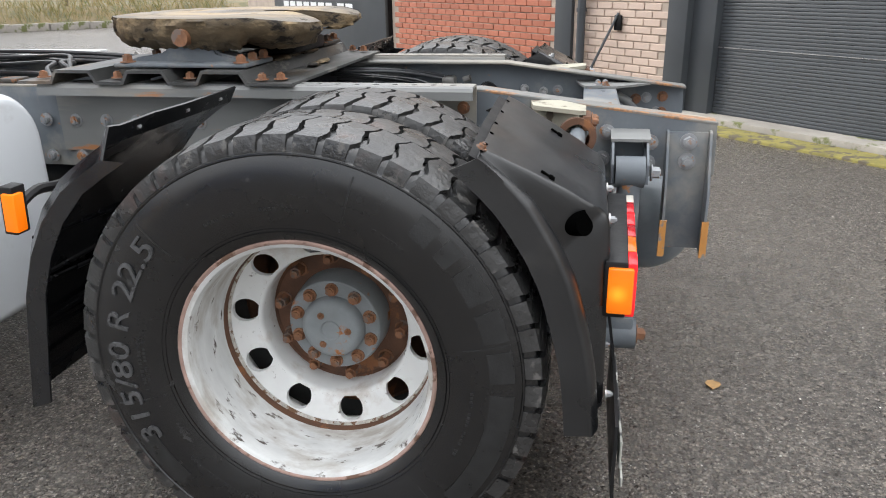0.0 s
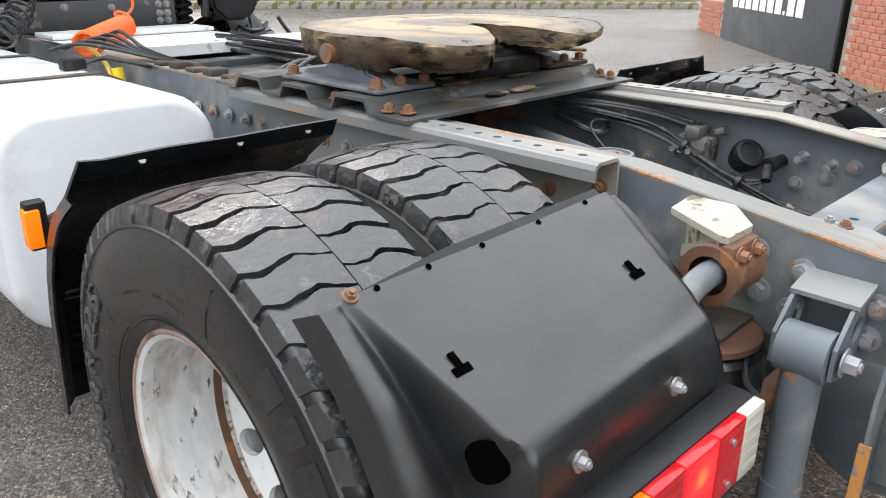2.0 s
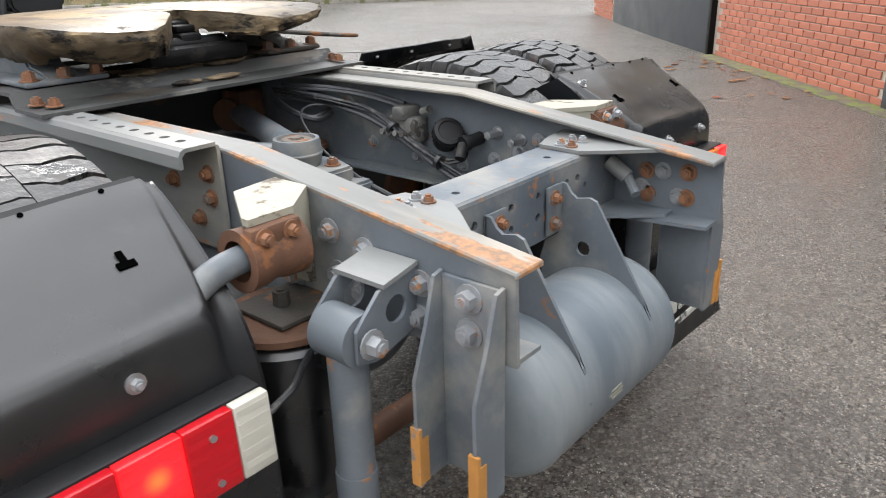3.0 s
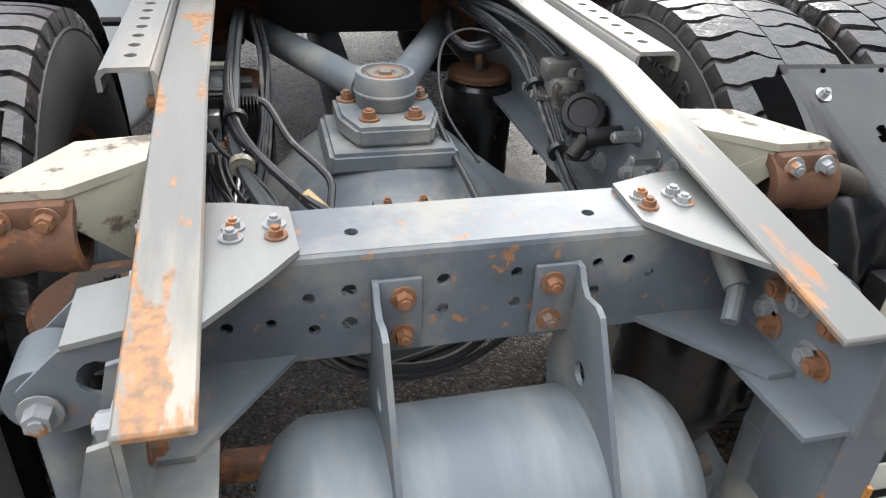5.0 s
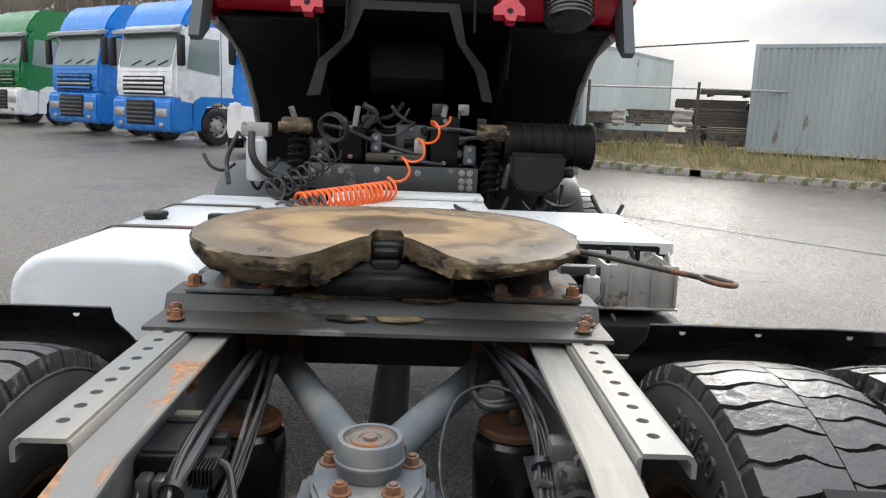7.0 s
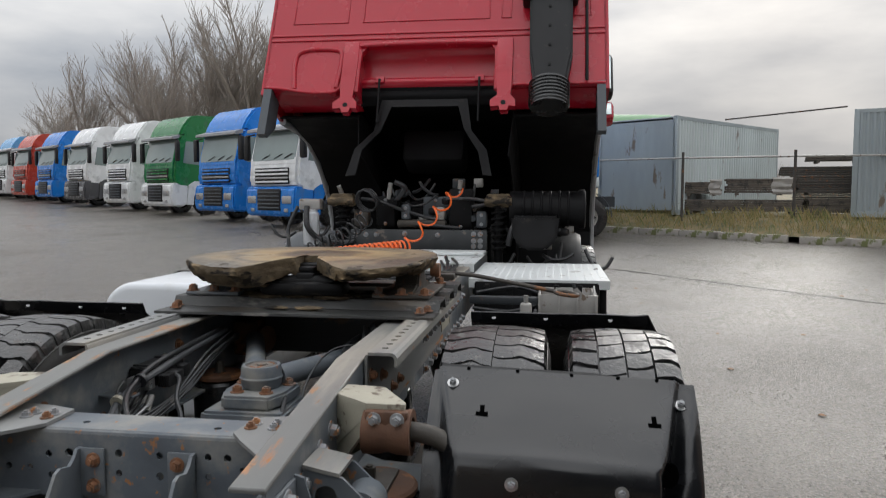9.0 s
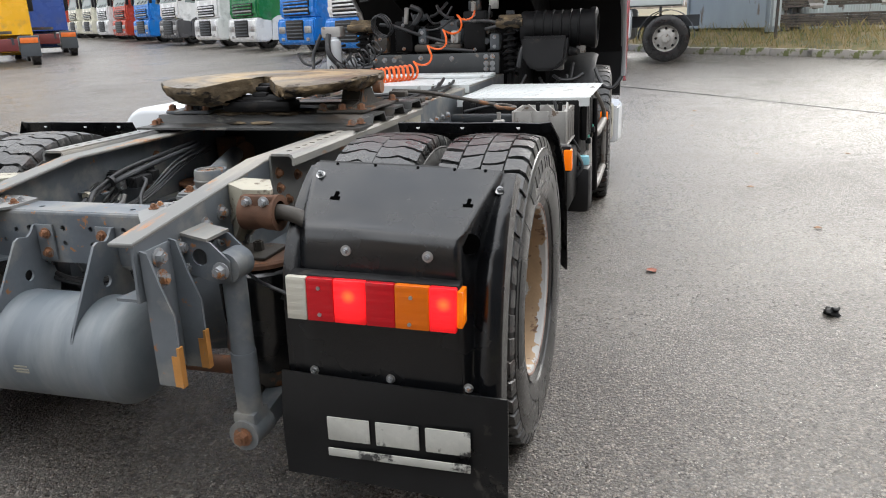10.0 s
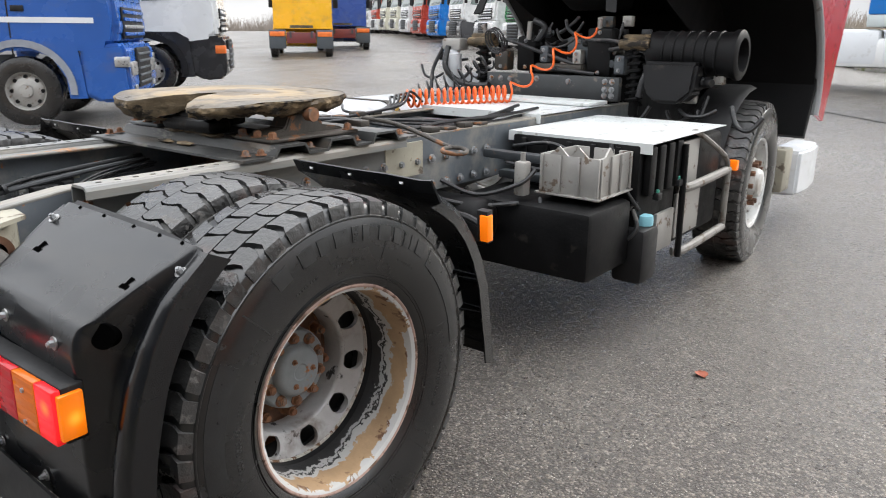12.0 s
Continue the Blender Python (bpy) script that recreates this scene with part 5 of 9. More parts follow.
span(bm, 0.325, 0.392, -0.13, -0.02, 0.85, 0.925, 0.012)
span(bm, 0.315, 0.392, -0.10, -0.05, 0.915, 0.955, 0.01)
for k in range(4):
    rod(bm, (0.32, -0.03 - 0.025 * k, 0.88), (0.295, -0.03 - 0.025 * k, 0.885), 0.009, 8)
rod(bm, (0.36, -0.13, 0.94), (0.36, -0.16, 0.95), 0.012, 10)
part("valve_body", bm, mat("dirty_aluminium", (0.17, 0.165, 0.155), 0.55, 0.2, 0.4, 18, 0.3, 60, (0.05, 0.045, 0.04), 0.3, 20), valve)
CAPM = at(0.348, -0.232, 0.892) @ Vector((-0.45, -0.62, 0.62)).to_track_quat("X", "Z").to_matrix().to_4x4()
bm = lathe(fresh(), [(-0.04, 0.0), (-0.04, 0.036), (-0.015, 0.040), (0.012, 0.043), (0.020, 0.040), (0.022, 0.030), (0.018, 0.027), (0.018, 0.0)], 40, CAPM)
for k in range(24):
    a = 2 * math.pi * k / 24
    box(bm, (0, 0, 0), (0.026, 0.003, 0.004), CAPM @ Matrix.Rotation(a, 4, "X") @ at(0.0, 0.0, 0.0425))
part("round_cap", bm, M_MATBLACK, valve, "ribbed round black cap")
bm = fresh()
rod(bm, (0.388, -0.315, 0.885), (0.33, -0.305, 0.878), 0.018, 16)
rod(bm, (0.34, -0.307, 0.88), (0.325, -0.303, 0.877), 0.022, 16)
rod(bm, (0.325, -0.303, 0.877), (0.295, -0.315, 0.845), 0.014, 12)
part("plug", bm, M_MATBLACK, valve, "black angled plug")
bolts([(0.392, -0.37, 0.905), (0.392, -0.445, 0.895)], (-1, 0, 0), M_CHROME, truck, 0.012, 0.045, "stud")
bm = rod(fresh(), (0.30, -0.38, 0.785), (0.325, -0.40, 0.765), 0.011, 10)
part("connector", bm, M_CREAM, truck)
bm = rod(fresh(), (0.345, -0.725, 0.89), (0.345, -0.775, 0.86), 0.018, 12)
rod(bm, (0.345, -0.775, 0.86), (0.32, -0.81, 0.83), 0.012, 10)
part("plug", bm, M_CHASSIS, truck, "grey plug on the cross member")
# ---- rear mudguards, flaps and lamps ----
GUARD = {"arc": [(-0.403, 1.026), (-0.446, 0.982), (-0.490, 0.928), (-0.533, 0.862), (-0.560, 0.81), (-0.588, 0.735), (-0.624, 0.585), (-0.640, 0.43)],
         "box": [(-0.403, 1.034), (-0.470, 0.999), (-0.545, 0.958), (-0.615, 0.917), (-0.647, 0.896), (-0.662, 0.853), (-0.667, 0.70), (-0.669, 0.445)],
         "in": [(-0.410, 1.026), (-0.472, 0.985), (-0.54, 0.93), (-0.605, 0.865), (-0.638, 0.80), (-0.655, 0.74), (-0.663, 0.62), (-0.667, 0.445)]}


def droop(x):
    """The guards hang a little lower towards their outer ends."""
    return -0.03 * (abs(x) - 0.66) - 0.006


# Flat black in place of the shade inside the guards' openings.
M_HOLESHADE = mat("hole_shade_black", (0.0015, 0.0015, 0.0015), 1.0, 0, 0, 5, 0, spec=0.0)


def profile_at(pts, u, soft):
    """A point of a profile at the index u, straight or eased between its corners."""
    i = min(int(u), len(pts) - 2)
    t = u - i
    p0, p1, p2, p3 = (pts[max(0, min(len(pts) - 1, i + k))] for k in (-1, 0, 1, 2))
    out = []
    for a, b, c, d in zip(p0, p1, p2, p3):
        lin = b + (c - b) * t
        cat = 0.5 * (2 * b + (c - a) * t + (2 * a - 5 * b + 4 * c - d) * t * t + (3 * b - a - 3 * c + d) * t ** 3)
        out.append(lin + (cat - lin) * soft)
    return out


def ease(a, b, v):
    t = max(0.0, min(1.0, (v - a) / (b - a)))
    return t * t * (3 - 2 * t)


def guard_edges(u):
    """Where the raised panel of a guard ends, and where its flanks meet the flanges, by u down the profile."""
    k = min(1.0, u / 4.0)
    return 0.626 + 0.040 * k, 0.634 + 0.064 * k, 1.192 - 0.066 * k, 1.205 - 0.046 * k


def guard_at(s, x, u, tuck=0.0, dents=1.0):
    """A point of a rear mudguard: across the truck, and u down the profile from 0 to 7."""
    vi, xi, xo, vo = guard_edges(u)
    yb, zb = profile_at(GUARD["box"], u, 0.85)
    ya, za = profile_at(GUARD["arc"], u, 1.0)
    yi, zi = profile_at(GUARD["in"], u, 1.0)
    w, wi = ease(xo, vo, x), ease(xi, vi, x) if x < 0.72 else 0.0
    y, z = yb + (ya - yb) * w + (yi - yb) * wi, zb + (za - zb) * w + (zi - zb) * wi
    if x > vo:
        bulge = 0.020 * math.sin(math.pi * min(1.0, (x - vo) / (1.246 - vo))) * min(1.0, u / 2)
        y, z = y - bulge, z + 0.55 * bulge
    n = dents * (0.0016 * noise.noise(Vector((x * 9 + s, u * 1.3, 2.0))) + 0.0024 * noise.noise(Vector((x * 4, u * 0.8, 7.0 + s))))
    return (s * x, y - n + tuck, z + n + droop(x) - 0.45 * tuck * (1 - u / 7))


def guard_column(c, u):
    """The place across a guard of its column c, 0 to 5, following the edges of the raised panel."""
    stops = [0.622, *guard_edges(u), 1.2365]
    i = min(4, int(c))
    return stops[i] + (stops[i + 1] - stops[i]) * (c - i)


def screw(parent, p, d, r=0.013):
    sc = part("screw", bolt(fresh(), p, d, r * 0.62, 0.010), M_BOLT, parent)
    bm = fresh()
    rod(bm, p, Vector(p) + Vector(d).normalized() * 0.0035, r * 1.02, 18)
    part("washer", bm, M_CHROME, sc)


for s in (-1, 1):
    guard = new("rear_mudguard")
    guard.parent = truck
    tagged(guard, "black plastic rear mudguard with stepped panel and screws")
    bm = fresh()
    us = [7 * i / 63 for i in range(64)]
    cols = [0, 0.5, 1, 1.25, 1.5, 1.75, 2, 2.02] + [2.04 + 0.092 * k for k in range(11)] + [2.98, 3, 3.15, 3.3, 3.45, 3.6, 3.75, 3.88] + [4 + k / 9 for k in range(10)]
    loft(bm, [[guard_at(s, guard_column(c, u), u) for u in us] for c in cols]
         + [[guard_at(s, 1.2365, u, 0.006 * j, 0.0) for u in us] for j in (1, 2)]
         + [[guard_at(s, 1.2365 + 0.004, u, 0.055, 0.0) for u in us]], 0.006)
    part("guard_panel", bm, M_PLASTICSHEEN if s < 0 else M_PLASTIC, guard, "black moulded panel, paler for the sky sheen on it" if s < 0 else "glossy black moulded panel", 60)
    # raised edge at the inner end and the stay behind the top edge
    bm = fresh()
    inner = [guard_at(s, 0.622, 7 * i / 28) for i in range(29)]
    loft(bm, [inner, [(s * 0.617, y + 0.07, z - 0.035) for x, y, z in inner]], 0.005)
    part("guard_lip", bm, M_PLASTIC, guard, "", 60)
    bm = fresh()
    loft(bm, [[(s * x, -0.400 + dy, 1.022 + droop(x) - 0.016 * (x > 1.1) + dz) for x in (0.63, 0.8, 1.0, 1.18)] for dy, dz in ((0.0, 0.0), (0.022, 0.012), (0.026, -0.05))], 0.004)
    part("guard_stay", bm, M_MATBLACK, guard, "black steel stay behind the top edge")
    NT = (0, -0.55, 0.83)
    for x, u in ((0.668, 0.85), (1.200, 0.97)) if s > 0 else ():
        screw(guard, guard_at(s, x, u), NT, 0.014)
    if s < 0:
        bolts([guard_at(s, 1.19, 0.02)], (0, -0.5, 0.85), M_BOLT_RUST, guard, 0.008, 0.006)
    for x, z in ((0.82, 0.838), (1.05, 0.832)):
        screw(guard, (s * x, -0.662, z), (0, -1, 0.05), 0.0145)
    for x, z in ((0.70, 0.478), (0.93, 0.474), (1.153, 0.469)):
        screw(guard, (s * x, -0.672, z), (0, -1, 0), 0.013)
    # black dots stand for the shade in the rivet holes
    for x in (0.70, 0.82, 0.95, 1.06, 1.15):
        p = Vector(guard_at(s, x, 0.10))
        part("rivet_hole", rod(fresh(), p, p + Vector((0, -0.0012, 0.0018)), 0.0045, 10), M_HOLESHADE, guard)
    # raised black shapes for the dark inside keyhole slots and the round opening
    for x, y, z in ((0.745, -0.543, 0.9515), (1.130, -0.540, 0.9405)):
        bm = fresh()
        base = Matrix.Translation((s * x, y, z)) @ Matrix.Rotation(radians(33), 4, "X")
        span(bm, -0.014, 0.014, -0.006, 0.006, -0.001, 0.0028, 0, base)
        span(bm, -0.005, 0.005, 0.006, 0.026, -0.001, 0.0028, 0, base)
        part("keyhole_slot", bm, M_HOLESHADE, guard)
    bm = fresh()
    xc = 1.146
    uc = min([3.6 + 0.01 * k for k in range(160)], key=lambda u: abs(guard_at(s, xc, u)[2] - 0.857))
    p0, out = Vector(guard_at(s, xc, uc)), Vector((s * 0.60, -0.77, 0.22)).normalized()
    rod(bm, p0 - out * 0.03, p0 + out * 0.013, 0.0265, 32)
    part("round_opening", bm, M_HOLESHADE, guard)
    # flap
    bm = fresh()
    rows = []
    for i in range(9):
        z = 0.478 - 0.32 * i / 8
        rows.append([(s * (0.605 + 0.66 * j / 8), -0.690 - 0.010 * math.sin(2.2 * j / 8 + 0.5 * i) - 0.004 * i, z - 0.02 * j / 8) for j in range(9)])
    loft(bm, rows, 0.007)
    flap = part("mud_flap", bm, M_FLAP, guard, "black rubber mud flap with a pale worn print")
    yb = -0.7335
    left = 0.745 if s > 0 else -1.165
    for u0, u1 in ((0.0, 0.128), (0.146, 0.274), (0.292, 0.420)):
        bm = span(fresh(), left + u0, left + u1, yb + 0.016, yb + 0.022, 0.284, 0.358, 0.003)
        part("print_block", bm, M_FLAPPRINT, flap, "pale worn print block")
    bm = fresh()
    span(bm, min(s * 0.745, s * 1.165), max(s * 0.745, s * 1.165), yb + 0.010, yb + 0.016, 0.236, 0.262, 0.003)
    part("print_bar", bm, M_FLAPPRINT, flap, "pale worn print bar")
    # tail lamp
    lamp = new("tail_lamp")
    lamp.parent = truck
    tagged(lamp, "long rear lamp with red, amber and white lenses, lit")
    LM = Matrix.Translation((s * 0.668, -0.672, 0.78)) @ Matrix.Rotation(radians(1.7 * s), 4, "Y") @ Matrix.Rotation(radians(2.0 * s), 4, "Z")
    bm = span(fresh(), min(0, s * 0.474), max(0, s * 0.474), -0.048, 0.0, -0.122, 0.006, 0.005, LM)
    part("lamp_housing", bm, M_MATBLACK, lamp, "black lamp housing")
    for x0, x1, mt, nm in ((0.0, 0.058, M_CLEARLENS, "white_lens"), (0.059, 0.135, M_REDLENS, "red_lens"), (0.136, 0.225, M_REDLIT, "red_lens"), (0.226, 0.305, M_REDLENS, "red_lens"), (0.306, 0.398, M_AMBER, "amber_lens"), (0.399, 0.470, M_REDLIT, "red_lens")):
        bm = span(fresh(), min(s * x0, s * x1), max(s * x0, s * x1), -0.066, -0.046, -0.120, 0.002, 0.003, LM)
        for k in range(5):
            zz = -0.105 + 0.022 * k
            span(bm, min(s * x0, s * x1) + 0.004, max(s * x0, s * x1) - 0.004, -0.0665, -0.0655, zz, zz + 0.011, 0, LM)
        if mt is M_REDLIT:
            mt = lit_lens("red_lens_lit", (0.75, 0.010, 0.014), (1.0, 0.10, 0.02), LM @ Vector((s * (0.178 if x0 < 0.2 else 0.437), -0.066, -0.042)), 1.1)
        part(nm, bm, mt, lamp)
    bm = span(fresh(), min(s * 0.4705, s * 0.486), max(s * 0.4705, s * 0.486), -0.060, -0.008, -0.108, -0.006, 0.004, LM)
    part("side_lens", bm, lit_lens("amber_lens_lit", (0.70, 0.15, 0.004), (1.0, 0.42, 0.03), LM @ Vector((s * 0.486, -0.030, -0.062)), 0.45), lamp, "amber side lens")
    for x, z in ((0.095, -0.025), (0.095, -0.10), (0.35, -0.03), (0.345, -0.105)):
        bm = rod(fresh(), LM @ Vector((s * x, -0.066, z)), LM @ Vector((s * x, -0.070, z)), 0.0055, 10)
        part("lens_screw", bm, M_CHROME, lamp)
    # front half of the guard
    bm = fresh()
    prof = [(0.370, 1.045), (0.392, 1.005), (0.44, 0.975), (0.50, 0.932), (0.56, 0.862), (0.605, 0.78), (0.64, 0.68), (0.66, 0.56), (0.675, 0.47), (0.688, 0.39)]
    wob = [0.012 * math.sin(3.1 * k) for k in range(7)]
    rows = [[(s * x, y, z + (wob[k] if i == 0 else 0)) for i, (y, z) in enumerate(prof)] for k, x in enumerate((0.62, 0.75, 0.9, 1.05, 1.18, 1.225))]
    rows.append([(s * 1.258, y - 0.018, z - 0.022) for y, z in prof[1:2] + prof[1:]])
    rows.append([(s * 1.265, y - 0.075, z - 0.045 * max(0, (z - 0.45))) for y, z in prof[1:2] + prof[1:]])
    loft(bm, rows, 0.005)
    g2 = new("front_mudguard")
    g2.parent = truck
    tagged(g2, "black plastic mudguard half ahead of the rear wheels")
    part("guard_panel", bm, M_PLASTIC, g2, "dull black moulded panel", 28)
    for x in (0.70, 0.88, 1.10):
        part("rivet", rod(fresh(), (s * x, 0.385, 1.022), (s * x, 0.375, 1.026), 0.008, 10), M_CHROME, g2)
    bm = fresh()
    for k in range(6):
        z = 0.45 + 0.06 * k
        y = 0.675 - 0.045 * (k / 5) ** 2
        rod(bm, (s * 0.66, y - 0.03, z), (s * 1.22, y - 0.03, z + 0.04 * (k % 2)), 0.006, 6)
    part("inner_ribs", bm, M_PLASTIC, g2)
    marker = new("side_marker_lamp")
    marker.parent = truck
    tagged(marker, "small amber side marker lamp in black holder")
    mm = Matrix.Translation((s * 1.262, 0.60, 0.868)) @ Matrix.Rotation(radians(4), 4, "X")
    part("lamp_holder", span(fresh(), min(-s * 0.03, s * 0.012), max(-s * 0.03, s * 0.012), -0.012, 0.020, -0.054, 0.054, 0.004, mm), M_MATBLACK, marker)
    part("amber_lens", span(fresh(), min(-s * 0.014, s * 0.018), max(-s * 0.014, s * 0.018), -0.020, 0.012, -0.046, 0.040, 0.004, mm), M_AMBERLIT, marker)
    part("lamp_bracket", sweep(fresh(), [(s * 1.25, 0.61, 0.86), (s * 1.15, 0.63, 0.88), (s * 1.0, 0.66, 0.86), (s * 0.6, 0.70, 0.85)], 0.012, 8, 4), M_MATBLACK, marker)

# ---- fifth wheel ----
fw = new("fifth_wheel")
fw.parent = truck
tagged(fw, "worn brown greasy fifth wheel coupling")
half = [(-0.038, 0.520), (-0.042, 0.425), (-0.075, 0.375), (-0.140, 0.290), (-0.195, 0.250), (-0.290, 0.258), (-0.375, 0.295), (-0.430, 0.355), (-0.456, 0.450), (-0.462, 0.560), (-0.450, 0.680), (-0.415, 0.790), (-0.350, 0.885), (-0.260, 0.950), (-0.130, 0.985)]
coarse = half + [(0.0, 0.990)] + [(-x, y) for x, y in half[::-1]]
outline = []
for i, p in enumerate(coarse):
    q = coarse[(i + 1) % len(coarse)]
    k = max(1, int(math.hypot(q[0] - p[0], q[1] - p[1]) / 0.009))
    outline += [(p[0] + (q[0] - p[0]) * j / k, p[1] + (q[1] - p[1]) * j / k) for j in range(k)]
TZ = 1.222


def plate_z(x, y):
    """The coupling's plate dips towards the rear ends of its lobes."""
    return TZ - 0.026 * max(0.0, (0.40 - y) / 0.16) ** 1.4


def ragged(x, y, lvl):
    return 0.8 * noise.noise(Vector((x * 14, y * 14, lvl * 1.3))) + 0.6 * noise.noise(Vector((x * 38, y * 38, lvl * 1.9))) + 0.45 * noise.noise(Vector((x * 85, y * 85, lvl * 2.7)))


bm = fresh()
centre = bm.verts.new((0.0, 0.70, TZ))
rings = []
for f in (0.35, 0.68, 0.9, 1.0):
    rings.append([bm.verts.new((x * f + 0.0 * (1 - f), 0.70 + (y - 0.70) * f, (plate_z(x, 0.70 + (y - 0.70) * f) if f > 0.6 else TZ) + (0.0012 * ragged(x, y, 9) if f < 1 else -0.003))) for x, y in outline])
m0 = len(outline)
for i in range(m0):
    j = (i + 1) % m0
    bm.faces.new((centre, rings[0][i], rings[0][j]))
    for r0, r1 in zip(rings, rings[1:]):
        bm.faces.new((r0[i], r1[i], r1[j], r0[j]))
bmesh.ops.recalc_face_normals(bm, faces=bm.faces[:])
part("coupling_plate", bm, M_WEAR, fw, "worn brown plate polished in rings", 40)
bm = fresh()
rows = []
for lvl, (inset, dz) in enumerate(((0.0, -0.003), (-0.002, -0.010), (-0.003, -0.022), (-0.001, -0.036), (0.004, -0.050), (0.010, -0.064), (0.020, -0.078), (0.040, -0.092), (0.075, -0.102))):
    row = []
    for x, y in outline:
        d = Vector((x, y - 0.62))
        d = d.normalized() if d.length else Vector((0, 1))
        throat = abs(x) < 0.16 and y < 0.55
        wobble = 0.011 * ragged(x, y, lvl) * (lvl > 0)
        k = (0.25 if throat else 1.0) * (1.6 if y < 0.4 and not throat else 1.0)
        row.append((x - d.x * (inset * k + wobble), y - d.y * (inset * k + wobble), plate_z(x, y) + dz * (0.60 + 0.40 * ease(0.15, -0.30, x)) * (1.0 if y > 0.42 else 0.85) + (0.012 * ragged(x, y, 20 + lvl) if lvl > 4 else 0.0)))
    rows.append(row + [row[0]])
loft(bm, rows)
bmesh.ops.remove_doubles(bm, verts=bm.verts[:], dist=1e-5)
bmesh.ops.holes_fill(bm, edges=[e for e in bm.edges if e.is_boundary and all(v.co.z < 1.17 for v in e.verts)], sides=0)
bmesh.ops.recalc_face_normals(bm, faces=bm.faces[:])
part("coupling_casting", bm, M_GREASESIDE, fw, "rough greasy cast side", 50)
bm = fresh()
span(bm, -0.075, 0.075, 0.47, 0.60, 1.10, 1.195, 0.015)
span(bm, -0.036, 0.036, 0.40, 0.475, 1.10, 1.165, 0.012)
span(bm, -0.16, 0.16, 0.36, 0.47, 1.085, 1.135, 0.02)
span(bm, -0.030, 0.030, 0.425, 0.47, 1.165, 1.185, 0.006)
rod(bm, (-0.11, 0.42, 1.13), (0.11, 0.42, 1.13), 0.025, 16)
part("locking_jaw", bm, M_ENGINE, fw, "black greasy locking jaw")
for s in (-1, 1):
    bm = fresh()
    prism(bm, [(0.40, 1.076), (0.84, 1.076), (0.80, 1.10), (0.70, 1.115), (0.655, 1.165), (0.545, 1.165), (0.52, 1.115), (0.44, 1.10)], "x", s * 0.36 - 0.045, s * 0.36 + 0.045)
    bmesh.ops.bevel(bm, geom=bm.edges[:], offset=0.006, segments=2, affect="EDGES")
    span(bm, s * 0.36 - 0.105, s * 0.36 + 0.105, 0.40, 0.84, 1.0755, 1.09, 0.006)
    ped = part("pedestal", bm, M_CHASSIS if s < 0 else M_GRIME, fw, "cast pedestal of the coupling")
    bolts([(s * 0.36 + dx, y, 1.09) for dx in (-0.085, 0.0, 0.085) for y in (0.425, 0.80) if not (dx == 0 and y > 0.5)], (0, 0, 1), M_BOLT_RUST, ped, 0.0165, 0.018)
    bm = rod(fresh(), (s * 0.44, 0.60, 1.165), (s * 0.475, 0.60, 1.165), 0.026, 20)
    part("pivot_pin", bm, M_BOLT_RUST, fw)
# corrugated mounting plate
zig = [(0.245, 1.038), (0.385, 1.038), (0.405, 1.072), (0.53, 1.072), (0.55, 1.038), (0.635, 1.038), (0.655, 1.072), (0.775, 1.072), (0.795, 1.038), (0.88, 1.038), (0.90, 1.072), (1.02, 1.072), (1.04, 1.038), (1.155, 1.038)]
bm = fresh()
loft(bm, [[(x, y, z) for y, z in zig] for x in (-0.505, 0.0, 0.505)], 0.009)
mp = part("mounting_plate", bm, mat("greasy_plate", (0.062, 0.063, 0.062), 0.46, 0.1, 0.45, 8, 0.4, 45, (0.20, 0.19, 0.175), 0.17, 11, stretch=(0.35, 1, 1), stain2=(0.12, 0.085, 0.055), amount2=0.14, sscale2=7), fw, "greasy corrugated mounting plate", 20)
bolts([(s * 0.45 + dx, y, 1.043) for s in (-1, 1) for dx, y in ((0.0, 0.30), (0.018 * s, 0.352), (0.0, 0.595), (0.0, 0.84), (0.0, 1.10))], (0, 0, 1), M_BOLT_RUST, mp, 0.014, 0.014)
gr = random.Random(5)
for x, y, r in ((-0.14, 0.42, 0.05), (-0.02, 0.44, 0.07), (0.10, 0.41, 0.05), (0.20, 0.46, 0.04), (-0.24, 0.47, 0.045), (0.04, 0.335, 0.035), (-0.08, 0.33, 0.03)):
    bm = fresh()
    bmesh.ops.create_icosphere(bm, subdivisions=3, radius=1.0)
    for v in bm.verts:
        q = 1 + 0.35 * noise.noise(v.co * 1.6 + Vector((x * 30, y * 30, 0))) + 0.18 * noise.noise(v.co * 4 + Vector((y * 50, x * 20, 0)))
        v.co = Vector((x + v.co.x * r * 1.5 * q, y + v.co.y * r * 0.55 * q, (1.076 if y > 0.4 else 1.046) + v.co.z * r * 0.22 * q))
    part("grease_smear", bm, M_GREASESIDE, mp, "caked brown grease", 60)
bm = sweep(fresh(), [(0.40, 0.93, 1.12), (0.55, 0.95, 1.11), (0.72, 0.92, 1.085), (0.86, 0.875, 1.065), (0.915, 0.86, 1.058)], 0.009, 10, 5)
loop = [(0.915, 0.86, 1.058), (0.945, 0.885, 1.055), (0.985, 0.865, 1.05), (1.005, 0.815, 1.05), (0.985, 0.775, 1.052), (0.945, 0.775, 1.056), (0.918, 0.815, 1.058), (0.915, 0.86, 1.058)]
sweep(bm, loop, 0.008, 10, 5)
part("release_handle", bm, M_GRIME, fw, "long steel release handle with looped end")
bm = span(fresh(), 0.42, 0.50, 0.82, 0.87, 1.10, 1.125, 0.005)
part("handle_guide", bm, M_GRIME, fw)

